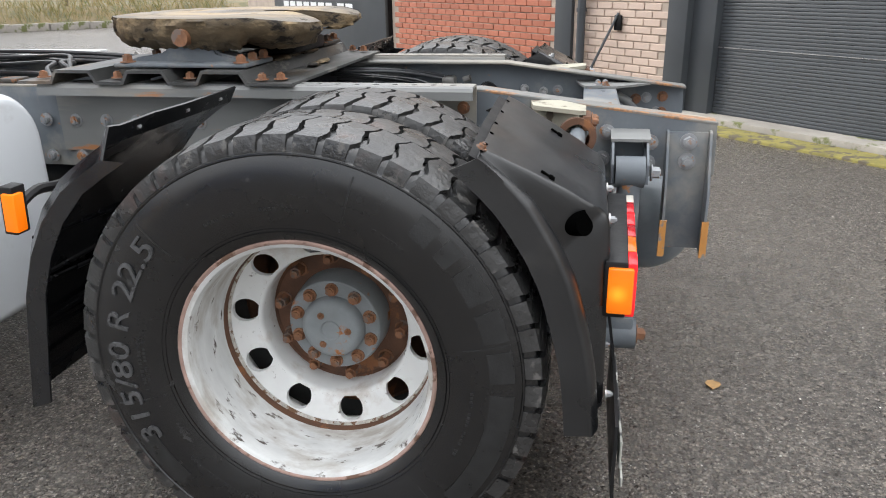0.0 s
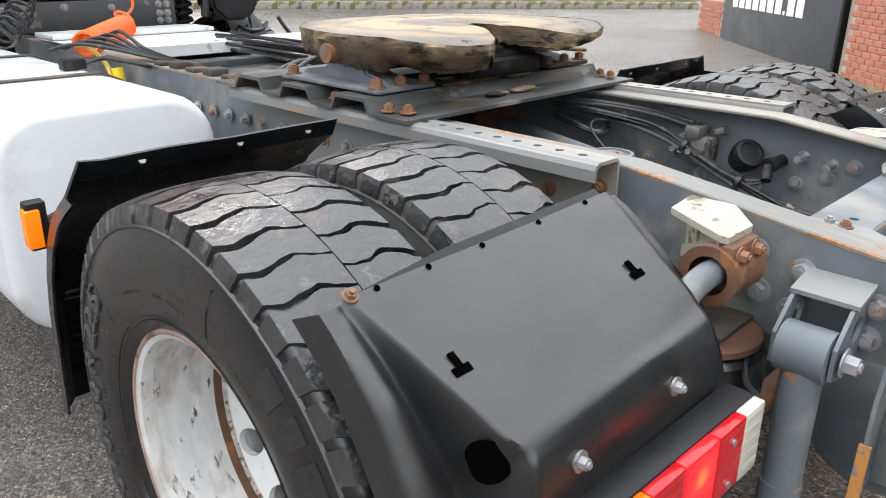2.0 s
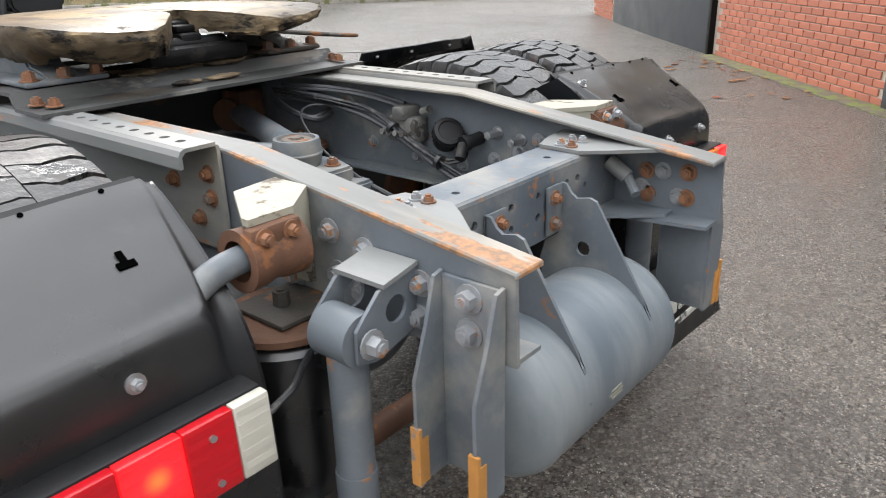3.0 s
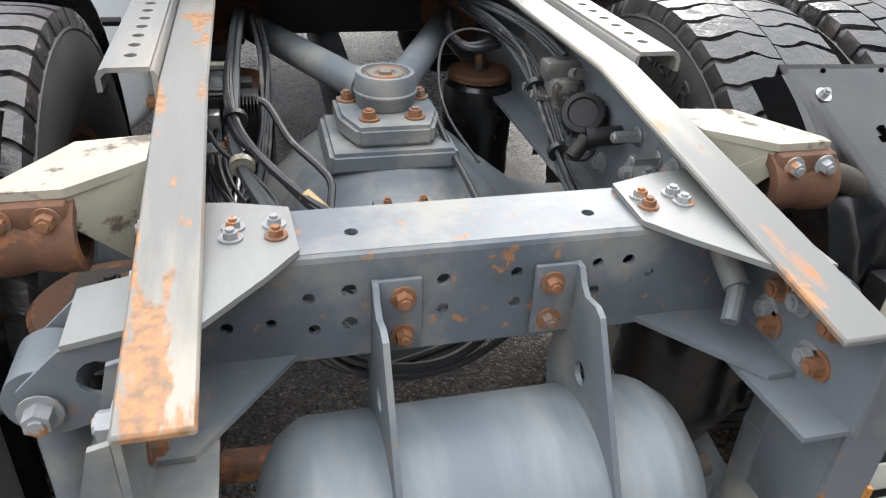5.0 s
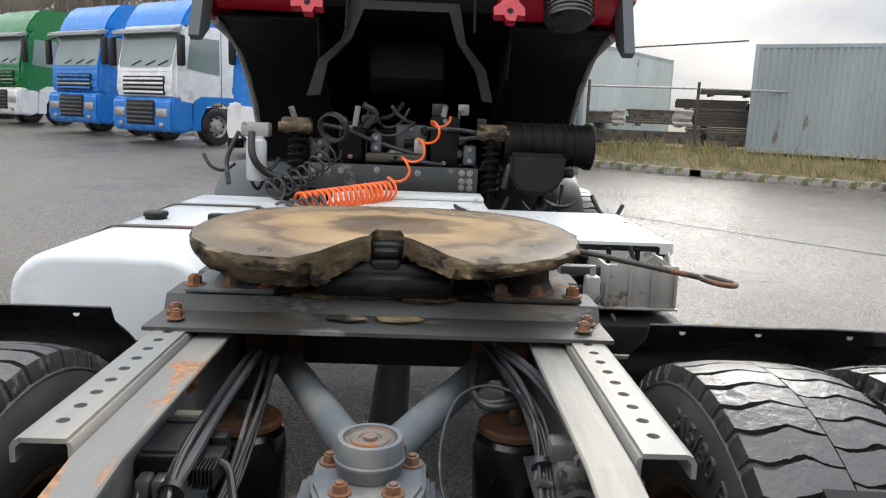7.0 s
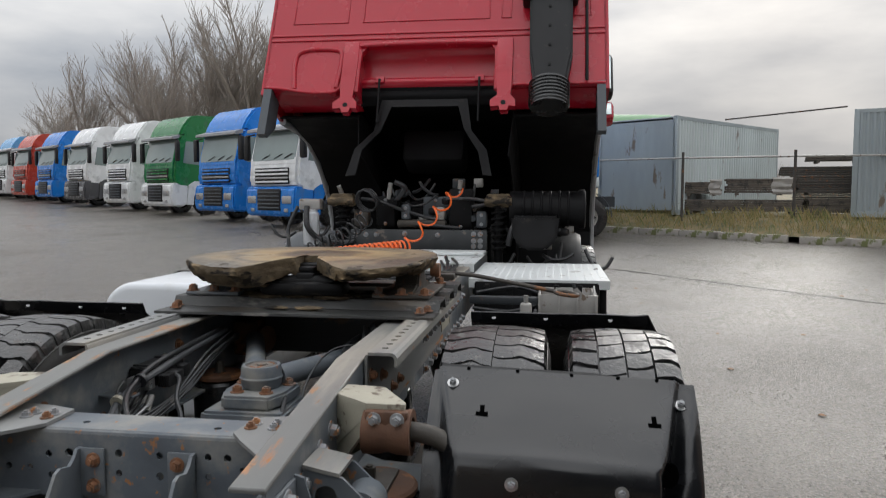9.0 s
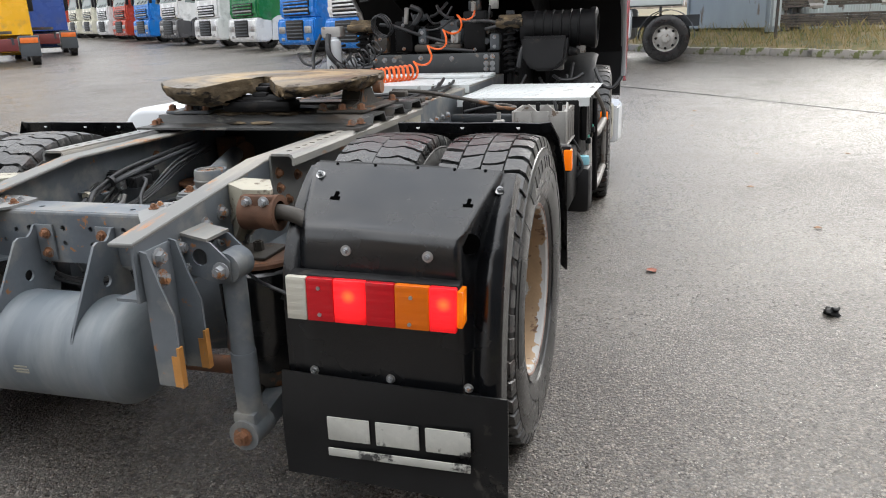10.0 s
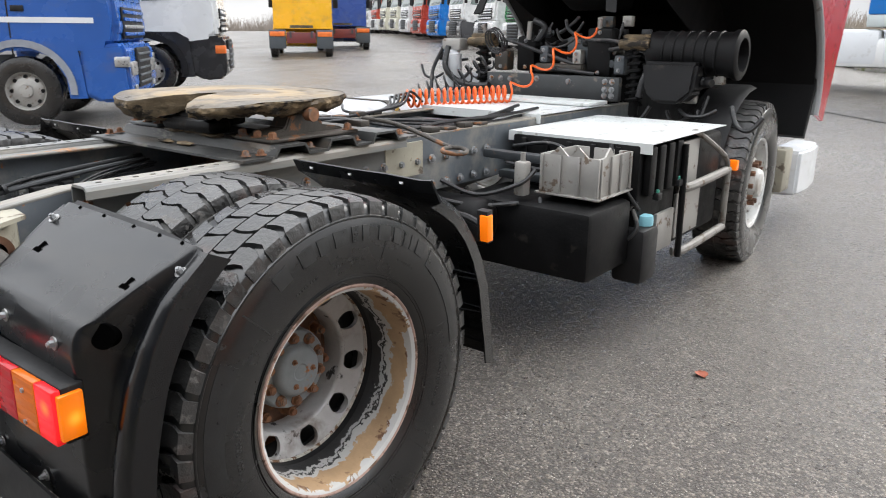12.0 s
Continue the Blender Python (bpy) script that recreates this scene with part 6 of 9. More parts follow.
# ---- chassis between coupling and cab ----
for y in (1.35, 2.05, 2.75):
    bm = fresh()
    span(bm, -0.392, 0.392, y, y + 0.10, 0.82, 0.98, 0.012)
    part("cross_member", bm, M_CHASSIS_DARK, truck)
bm = fresh()
span(bm, -0.32, 0.32, 1.20, 2.45, 0.93, 0.945)
part("catwalk_base", bm, M_CHASSIS_DARK, truck)
bundle("air_line", [(-0.30, 1.15, 1.0), (-0.1, 1.35, 1.03), (0.15, 1.5, 1.02), (0.3, 1.9, 1.0), (0.2, 2.4, 1.03)], 6, 0.05, 0.009, M_CABLE, "black air line on the frame")
bundle("air_line", [(0.33, 1.1, 0.99), (0.32, 1.5, 1.02), (0.34, 2.0, 1.01), (0.25, 2.5, 1.02)], 4, 0.03, 0.008, M_CABLE, "black air line on the frame")
for s in (-1, 1):
    for k in range(5):
        part("rail_clamp", span(fresh(), s * 0.365 - 0.035, s * 0.365 + 0.035, 1.25 + 0.13 * k, 1.32 + 0.13 * k, 1.014, 1.03 + 0.01 * (k % 2), 0.006), M_GRIME, truck)
bm = fresh()
span(bm, 0.402, 0.416, 1.05, 1.30, 0.84, 0.99)
part("type_plate", bm, M_CREAM, truck, "pale metal plate on the rail")

# fuel tank
ft = new("fuel_tank")
ft.parent = truck
tagged(ft, "white painted fuel tank with rounded edges and straps")
bm = span(fresh(), -1.225, -0.585, 1.03, 2.75, 0.39, 1.035)
es = [e for e in bm.edges if abs(e.verts[0].co.y - e.verts[1].co.y) > 0.5]
bmesh.ops.bevel(bm, geom=es, offset=0.16, segments=9, affect="EDGES", profile=0.5)
es = [e for e in bm.edges if abs(e.verts[0].co.y - e.verts[1].co.y) < 1e-4 and (len([f for f in e.link_faces if len(f.verts) > 6]) == 1)]
bmesh.ops.bevel(bm, geom=es, offset=0.035, segments=4, affect="EDGES", profile=0.5)
part("tank_shell", bm, M_WHITE, ft, "white painted tank shell", 40)
for y in (1.55, 2.25):
    bm = fresh()
    prof = [(-0.585, 0.90), (-0.60, 0.99), (-0.70, 1.041), (-1.10, 1.041), (-1.19, 1.0), (-1.231, 0.91), (-1.231, 0.52)]
    loft(bm, [[(x, yy, z) for x, z in prof] for yy in (y, y + 0.05)], 0.004)
    part("tank_strap", bm, M_GRIME, ft, "dark tank strap")
bm = lathe(fresh(), [(1.03, 0.0), (1.03, 0.044), (1.045, 0.044), (1.048, 0.050), (1.060, 0.050), (1.066, 0.044), (1.066, 0)], 28, at(-1.02, 1.80, 0) @ ROT)
part("filler_cap", bm, M_MATBLACK, ft, "black filler cap")
bm = span(fresh(), -0.78, -0.70, 1.70, 1.75, 1.038, 1.075, 0.005)
part("tank_sender", bm, M_MATBLACK, ft)
part("sender_cable", sweep(fresh(), [(-0.70, 1.72, 1.055), (-0.60, 1.78, 1.06), (-0.48, 1.7, 1.03), (-0.40, 1.9, 1.0)], 0.008, 8, 5), M_CABLE, ft)

# deck plates with raised tread
def deck(x0, x1, y0, y1, z, label):
    d = new("deck_plate")
    d.parent = truck
    tagged(d, label)
    part("plate", span(fresh(), x0, x1, y0, y1, z - 0.004, z), M_PLATE, d)
    part("plate_edge", span(fresh(), x0, x1, y0, y0 + 0.004, z - 0.05, z - 0.004), M_PLATE, d)
    me_v, me_f = [], []
    ny, nx = int((y1 - y0) / 0.045), int((x1 - x0) / 0.045)
    for j in range(ny):
        for i in range(nx):
            cx, cy = x0 + (i + 0.6) * 0.045, y0 + (j + 0.6) * 0.045
            a = 0.8 if (i + j) % 2 else -0.8
            ux, uy = 0.014 * math.cos(a), 0.014 * math.sin(a)
            px, py = -uy * 0.28, ux * 0.28
            b = len(me_v)
            me_v += [(cx - ux, cy - uy, z), (cx + px, cy + py, z), (cx + ux, cy + uy, z), (cx - px, cy - py, z), (cx, cy, z + 0.0025)]
            me_f += [(b, b + 3, b + 4), (b + 3, b + 2, b + 4), (b + 2, b + 1, b + 4), (b + 1, b, b + 4)]
    me = bpy.data.meshes.new("tread_pattern")
    me.from_pydata(me_v, [], me_f)
    me.materials.append(M_PLATE)
    o = new("tread_pattern", me)
    o.parent = d
    tagged(o, kind="stuff")
    return d


deck(0.43, 1.22, 1.985, 3.0, 0.976, "white chequered deck plate beside the frame")
deck(-0.42, 0.428, 2.30, 3.12, 1.030, "white chequered deck plate between the rails")
bm = fresh()
span(bm, -0.42, 0.428, 2.86, 3.12, 1.034, 1.055, 0.004)
part("deck_step", bm, M_PLATE, truck, "raised white deck step")

# boxes beside the frame
sb = new("valve_box")
sb.parent = truck
tagged(sb, "ribbed grey aluminium box with open top")
sb.matrix_basis = at(0.005, 0.045, 0.012)
for x0, x1, y0, y1 in ((0.825, 1.12, 1.60, 1.612), (0.825, 1.12, 1.918, 1.93), (0.825, 0.837, 1.612, 1.918), (1.108, 1.12, 1.612, 1.918)):
    part("box_wall", span(fresh(), x0, x1, y0, y1, 0.752, 0.925, 0.002), M_ALU, sb)
part("box_base", span(fresh(), 0.825, 1.12, 1.60, 1.93, 0.7505, 0.7515), M_ALU, sb)
part("base_flange", span(fresh(), 0.81, 1.135, 1.585, 1.945, 0.740, 0.7495, 0.002), M_ALU, sb)
for k in range(4):
    x = 0.83 + 0.095 * k
    part("box_rib", span(fresh(), x, x + 0.012, 1.588, 1.60, 0.752, 0.925, 0.002), M_ALU, sb)
    y = 1.61 + 0.10 * k
    part("box_rib", span(fresh(), 1.12, 1.131, y, y + 0.012, 0.752, 0.925, 0.002), M_ALU, sb)
for x in (0.92, 1.02):
    part("box_lug", prism(fresh(), [(x - 0.045, 0.925), (x + 0.045, 0.925), (x, 0.965)], "y", 1.60, 1.609), M_ALU, sb)
part("box_lug", prism(fresh(), [(1.66, 0.925), (1.75, 0.925), (1.705, 0.965)], "x", 1.111, 1.12), M_ALU, sb)
bm = fresh()
span(bm, 0.46, 0.83, 1.66, 1.72, 0.86, 0.90, 0.006)
span(bm, 0.46, 0.83, 1.80, 1.86, 0.74, 0.78, 0.006)
part("box_bracket", bm, M_CHASSIS_DARK, sb)
bm = fresh()
span(bm, 0.74, 0.80, 1.56, 1.62, 0.74, 0.90, 0.012)
rod(bm, (0.77, 1.59, 0.90), (0.77, 1.59, 0.94), 0.012, 8)
part("air_valve", bm, M_ALU, truck, "small metal air valve")
tk = new("air_dryer_tank")
tk.parent = truck
tagged(tk, "dark steel reservoir slung under the frame")
bm = lathe(fresh(), [(-0.33, 0.0), (-0.325, 0.07), (-0.30, 0.13), (-0.27, 0.155), (-0.25, 0.16), (0.25, 0.16), (0.27, 0.155), (0.30, 0.13), (0.325, 0.07), (0.33, 0)], 40, at(0.50, 1.45, 0.62) @ Matrix.Diagonal((0.6, 0.7, 0.7, 1.0)))
part("reservoir", bm, M_ENGINE, tk)
bm = fresh()
span(bm, 0.45, 1.16, 1.52, 1.95, 0.40, 0.72, 0.03)
part("lower_box", bm, M_ENGINE, tk)
bb = new("battery_box")
bb.parent = truck
tagged(bb, "black battery box with ribbed cover under the deck")
part("box_shell", span(fresh(), 0.46, 1.165, 1.98, 2.45, 0.46, 0.965, 0.015), M_ENGINE, bb)
for k in range(4):
    y = 2.02 + 0.11 * k
    part("side_rib", span(fresh(), 1.165, 1.205, y, y + 0.075, 0.72, 0.955, 0.012), M_ENGINE, bb)
for k in range(5):
    x = 0.52 + 0.13 * k
    part("box_rib", span(fresh(), x, x + 0.03, 1.962, 1.98, 0.48, 0.95, 0.006), M_ENGINE, bb)
part("wash_bottle", span(fresh(), 1.07, 1.235, 1.94, 2.13, 0.30, 0.575, 0.03), M_MATBLACK, truck, "black plastic bottle")
part("bottle_cap", lathe(fresh(), [(0.62, 0.0), (0.62, 0.04), (0.645, 0.042), (0.668, 0.038), (0.672, 0.0)], 20, at(1.18, 2.06, -0.045) @ ROT), mat("pale_blue_cap", (0.25, 0.55, 0.65), 0.4), truck, "pale blue filler cap")
M_DUSTSTEEL = mat("dusty_grey_steel", (0.21, 0.20, 0.185), 0.6, 0, 0.3, 9, 0.2, 80, (0.10, 0.075, 0.055), 0.2, 12)
side = new("side_guard_frame")
side.parent = truck
tagged(side, "dusty tubular steel side frame")
for z in (0.70, 0.36):
    part("tube", sweep(fresh(), [(1.19, 2.42, z), (1.225, 2.52, z), (1.225, 3.10, z + 0.01)], 0.024, 10, 4), M_DUSTSTEEL, side)
part("brace", sweep(fresh(), [(1.17, 2.62, 0.965), (1.19, 2.68, 0.955), (1.225, 3.02, 0.80), (1.225, 3.09, 0.72)], 0.015, 8, 3), M_DUSTSTEEL, side)
part("upright", rod(fresh(), (1.225, 2.42, 0.34), (1.215, 2.42, 0.93), 0.017, 10), M_ENGINE, side, "black steel upright")
part("upright", rod(fresh(), (1.225, 3.10, 0.36), (1.225, 3.10, 0.71), 0.02, 10), M_DUSTSTEEL, side)
for y, z in ((2.10, 0.69), (2.36, 0.72)):
    c = part("clip", span(fresh(), 1.19, 1.222, y, y + 0.05, z, z + 0.035, 0.006), M_MATBLACK, side)
    part("clip_cap", rod(fresh(), (1.205, y + 0.025, z + 0.035), (1.205, y + 0.025, z + 0.05), 0.009, 10), mat("green_cap", (0.08, 0.36, 0.27), 0.4), c, "small green cap")
for pts in ([(0.86, 1.60, 0.74), (0.90, 1.56, 0.66), (0.93, 1.53, 0.56), (0.91, 1.54, 0.50)], [(1.15, 1.98, 0.66), (1.19, 1.95, 0.58), (1.14, 1.93, 0.52), (1.10, 1.95, 0.60), (1.16, 1.99, 0.70)],
            [(0.44, 1.40, 0.80), (0.60, 1.47, 0.74), (0.78, 1.55, 0.80), (0.82, 1.62, 0.86)], [(0.46, 1.30, 0.74), (0.62, 1.42, 0.70), (0.80, 1.52, 0.72)], [(1.02, 1.97, 0.96), (1.06, 1.94, 0.84), (1.13, 1.95, 0.74), (1.17, 2.00, 0.66)],
            [(0.48, 1.96, 0.90), (0.70, 1.93, 0.94), (0.84, 1.95, 0.90)], [(0.46, 1.92, 0.82), (0.66, 1.94, 0.80), (0.82, 1.93, 0.84)]):
    part("hose", sweep(fresh(), pts, 0.010, 8, 5), M_CABLE, truck)
bm = fresh()
span(bm, 0.60, 1.16, 2.50, 3.15, 0.38, 0.93, 0.03)
part("exhaust_box", bm, M_ENGINE, truck)
bm = fresh()
span(bm, 1.16, 1.18, 2.46, 2.80, 0.42, 0.66, 0.006)
span(bm, 1.16, 1.18, 2.46, 2.72, 0.70, 0.93, 0.006)
part("heat_shield", bm, M_ALU, truck, "dull grey heat shield")
bm = span(fresh(), 1.165, 1.185, 2.20, 2.42, 0.40, 0.60, 0.004)
part("side_panel", bm, M_ALU, truck)

# front wheels and arches
for s in (-1, 1):
    w = new("wheel")
    w.parent = truck
    w.matrix_basis = Matrix.Translation((s * 1.07, 3.82, 0.517)) @ flip(s) @ Matrix.Rotation(radians(4 * s), 4, "Z")
    tagged(w, "front wheel with a white steel rim and worn tyre")
    shared("tyre", FORMS["tyre"], w, Matrix())
    shared("tread", FORMS["tread"], w, Matrix())
    shared("rim", FORMS["rim"], w, Matrix(), "", M_RIMBARREL)
    bm = fresh()
    disc_with_holes(bm, ((0.085, 0.170), (0.01, 0.246)), 10, 0.024, 0.5)
    part("wheel_disc", bm, M_RIMBARREL, w)
    bm = lathe(fresh(), [(0.085, 0.170), (0.095, 0.165), (0.095, 0.10), (0.13, 0.098), (0.155, 0.085), (0.165, 0.05), (0.167, 0.0)], 40)
    part("hub", bm, M_RIMBARREL, w)
    for k in range(10):
        a = 2 * math.pi * k / 10
        bm = rod(fresh(), (0.095, 0.1335 * math.cos(a), 0.1335 * math.sin(a)), (0.135, 0.1335 * math.cos(a), 0.1335 * math.sin(a)), 0.017, 6)
        part("wheel_nut", bm, M_RUST, w)
    bm = fresh()
    arch = [(3.86 + 0.62 * math.cos(radians(a)), 0.53 + 0.62 * math.sin(radians(a))) for a in range(-5, 186, 12)]
    arch = [(y, z) for y, z in arch if y < (4.2 if s < 0 else 3.85)]
    xs = (0.80, 1.17, 1.235) if s < 0 else (0.86, 1.08, 1.12)
    loft(bm, [[(s * x, y, z) for y, z in arch] for x in xs[:2]] + [[(s * xs[2], 3.86 + (y - 3.86) * 0.97, 0.53 + (z - 0.53) * 0.97) for y, z in arch]], 0.006)
    part("wheel_arch", bm, M_GREYPL if s < 0 else M_MATBLACK, truck, "dark plastic wheel arch")
bm = span(fresh(), 1.19, 1.245, 3.20, 3.24, 0.69, 0.75, 0.006)
part("side_marker_lamp", bm, M_AMBERLIT, truck)

# ---- engine bay ----
eng = new("engine_bay")
eng.parent = truck
tagged(eng, "black engine, filters and brackets under the raised cab")
bm = fresh()
span(bm, -0.46, 0.44, 3.55, 4.9, 0.70, 1.22, 0.05)
span(bm, -0.30, 0.30, 3.60, 4.8, 1.22, 1.36, 0.04)
for k in range(6):
    span(bm, -0.26, 0.26, 3.66 + 0.19 * k, 3.80 + 0.19 * k, 1.36, 1.40, 0.015)
part("engine_block", bm, M_ENGINE, eng)
bm = fresh()
span(bm, -0.62, 0.42, 3.28, 3.33, 1.035, 1.19, 0.008)
beam = part("rear_beam", bm, mat("beam_paint", (0.05, 0.055, 0.058), 0.55, 0, 0.3, 5, 0.15, 60, (0.16, 0.14, 0.12), 0.16, 10), eng, "dark painted cross beam with bolts")
bolts([(x, 3.28, z) for x, z in ((-0.58, 1.15), (-0.50, 1.15), (-0.42, 1.15), (0.05, 1.15), (0.32, 1.16), (0.37, 1.16), (0.32, 1.11), (0.37, 1.11), (0.32, 1.07), (0.37, 1.07), (-0.2, 1.16))], (0, -1, 0), M_BOLT, beam, 0.014, 0.012)
for x in (-0.70, 0.50):
    sp = new("coil_spring")
    sp.parent = eng
    bm = sweep(fresh(), [(x + 0.05 * math.cos(0.9 * k), 3.35 + 0.05 * math.sin(0.9 * k), 1.02 + 0.0065 * k) for k in range(56)], 0.012, 6, 1)
    part("spring_coil", bm, M_ENGINE, sp)
    part("damper_body", rod(fresh(), (x, 3.35, 0.95), (x, 3.35, 1.42), 0.032, 16), M_ENGINE, sp)
    bm = fresh()
    span(bm, x - 0.09, x + 0.09, 3.30, 3.42, 1.36, 1.46, 0.02)
    rod(bm, (x - 0.1, 3.30, 1.40), (x + 0.1, 3.30, 1.40), 0.03, 12)
    part("cab_latch", bm, M_GREASESIDE, eng, "dirty cast cab latch")
bm = lathe(fresh(), [(-0.30, 0.0), (-0.30, 0.132), (-0.27, 0.140), (-0.25, 0.134), (0.20, 0.134), (0.22, 0.148), (0.25, 0.148), (0.26, 0.132), (0.262, 0.10), (0.20, 0.09), (0.20, 0.0)], 48, at(0.88, 3.42, 1.345))
fil = part("air_filter", bm, M_ENGINE, eng, "black cylindrical air filter housing")
for k in range(6):
    part("filter_rib", lathe(fresh(), [(-0.20 + 0.065 * k, 0.133), (-0.196 + 0.065 * k, 0.141), (-0.188 + 0.065 * k, 0.141), (-0.184 + 0.065 * k, 0.133)], 48, at(0.88, 3.42, 1.345)), M_ENGINE, fil)
bm = fresh()
prism(bm, [(0.60, 1.30), (0.95, 1.30), (0.93, 1.12), (0.85, 1.05), (0.70, 1.05), (0.62, 1.12)], "y", 3.20, 3.40)
bmesh.ops.bevel(bm, geom=bm.edges[:], offset=0.02, segments=2, affect="EDGES")
part("filter_bowl", bm, M_MATBLACK, fil, "black hanging filter bowl")
bm = lathe(fresh(), [(1.07, 0.0), (1.07, 0.055), (1.08, 0.062), (1.31, 0.062), (1.32, 0.05), (1.34, 0.05), (1.34, 0.0)], 28, at(-0.93, 3.28, 0) @ ROT)
part("fuel_filter", bm, M_WHITE, eng, "white fuel filter canister")
bm = span(fresh(), -1.02, -0.85, 3.25, 3.36, 1.335, 1.42, 0.015)
part("filter_head", bm, M_ALU, eng)
for x0, x1, y0, y1, z0, z1, nm, mt in ((-0.45, -0.30, 3.40, 3.55, 1.20, 1.44, "cab_bracket", M_ENGINE), (0.12, 0.30, 3.38, 3.50, 1.18, 1.50, "cab_bracket", M_ENGINE), (-0.10, 0.10, 3.50, 3.62, 1.25, 1.44, "intake_pipe", M_GREYPL), (-0.28, 0.10, 3.36, 3.46, 1.20, 1.26, "cross_bar", M_GRIME),
                                       (-0.25, -0.18, 3.38, 3.48, 1.26, 1.38, "relay_box", M_GREYPL), (0.02, 0.09, 3.36, 3.44, 1.26, 1.36, "relay_box", M_ALU), (-0.62, -0.50, 3.36, 3.46, 1.20, 1.34, "pump", M_GRIME), (0.33, 0.41, 3.36, 3.46, 1.20, 1.33, "valve", M_GREYPL)):
    eb = part(nm, span(fresh(), x0, x1, y0, y1, z0, z1, 0.02), mt, eng)
    bolts([((x0 + x1) / 2, y0, z1 - 0.03), ((x0 + x1) / 2, y0, z0 + 0.03)], (0, -1, 0), M_BOLT, eb, 0.010, 0.010)
for x0, z0, x1, z1 in ((-0.35, 1.42, -0.33, 1.54), (0.2, 1.5, 0.21, 1.56), (-0.72, 1.46, -0.74, 1.52)):
    part("fitting", rod(fresh(), (x0, 3.40, z0), (x1, 3.38, z1), 0.018, 10), M_ALU, eng)
for i, pts in enumerate(([(-0.95, 3.24, 1.36), (-0.93, 3.18, 1.22), (-0.85, 3.22, 1.12), (-0.70, 3.25, 1.09), (-0.58, 3.25, 1.1)], [(0.30, 3.36, 1.36), (0.45, 3.34, 1.38), (0.56, 3.34, 1.34)], [(-0.55, 3.36, 1.42), (-0.40, 3.3, 1.40), (-0.2, 3.4, 1.32), (0.1, 3.4, 1.24)],
                         [(0.64, 3.28, 1.28), (0.60, 3.24, 1.18), (0.58, 3.24, 1.08)], [(-1.04, 3.3, 1.36), (-1.10, 3.25, 1.2), (-1.08, 3.2, 1.05)], [(-0.2, 3.4, 1.22), (0.0, 3.34, 1.22), (0.2, 3.36, 1.20)],
                         [(-0.30, 3.42, 1.40), (-0.22, 3.40, 1.50), (-0.30, 3.38, 1.55)], [(0.1, 3.4, 1.42), (0.3, 3.36, 1.42), (0.42, 3.34, 1.40)])):
    part("hose", sweep(fresh(), pts, 0.014 if i % 3 else 0.022, 10, 5), M_CABLE, eng)


clutter = random.Random(31)
for x0, x1, y, z0, z1, n in ((-0.62, 0.55, 3.44, 1.20, 1.50, 16), (0.55, 1.15, 3.34, 0.98, 1.24, 9), (-1.10, -0.62, 3.36, 1.0, 1.30, 8), (-0.60, 0.60, 3.60, 1.36, 1.62, 10)):
    for k in range(n):
        p = Vector((clutter.uniform(x0, x1), y + clutter.uniform(-0.06, 0.06), clutter.uniform(z0, z1)))
        kind = clutter.randrange(4)
        mt = clutter.choice((M_ENGINE, M_MATBLACK, M_GRIME, M_CHASSIS_DARK, M_ALU))
        if kind == 0:
            part("valve", lathe(fresh(), [(-0.05, 0.0), (-0.05, 0.022), (-0.035, 0.028), (0.0, 0.028), (0.01, 0.036), (0.035, 0.036), (0.045, 0.02), (0.06, 0.018), (0.06, 0.0)], 18, Matrix.Translation(p) @ Matrix.Rotation(clutter.uniform(0, 3), 4, "Z")), mt, eng)
        elif kind == 1:
            bm = box(fresh(), p, (clutter.uniform(0.04, 0.10), 0.05, clutter.uniform(0.04, 0.09)), None, 0.008)
            bolt(bm, p + Vector((0, -0.025, 0)), (0, -1, 0), 0.010, 0.008)
            part("bracket", bm, mt, eng)
        else:
            q = p + Vector((clutter.uniform(-0.25, 0.25), clutter.uniform(-0.05, 0.05), clutter.uniform(-0.12, 0.10)))
            sag = Vector((0, -0.04, -clutter.uniform(0.02, 0.10)))
            part("hose", sweep(fresh(), [p, p.lerp(q, 0.3) + sag, p.lerp(q, 0.7) + sag, q], clutter.uniform(0.007, 0.014), 8, 5), M_CABLE, eng)
# fittings beside the frame ahead of the fuel tank
part("air_line", sweep(fresh(), [(-0.52, 2.28, 1.06), (-0.50, 2.20, 1.06), (-0.475, 2.12, 1.0), (-0.47, 2.08, 0.94)], 0.010, 8, 5), mat("yellow_line", (0.55, 0.36, 0.06), 0.45, 0, 0.3, 40, 0.1, 90), truck, "yellow air line")
part("hose_coupling", rod(fresh(), (-0.45, 2.06, 0.925), (-0.45, 2.07, 0.985), 0.024, 14), M_YELLOW, truck, "yellow hose coupling head")
for k in range(5):
    part("air_line", sweep(fresh(), [(-0.62 + 0.05 * k, 2.30, 1.05), (-0.55 + 0.04 * k, 2.15, 1.08 + 0.01 * k), (-0.42 + 0.02 * k, 2.0, 1.05), (-0.34, 1.8 - 0.06 * k, 1.02)], 0.008, 8, 5), M_CABLE, truck)


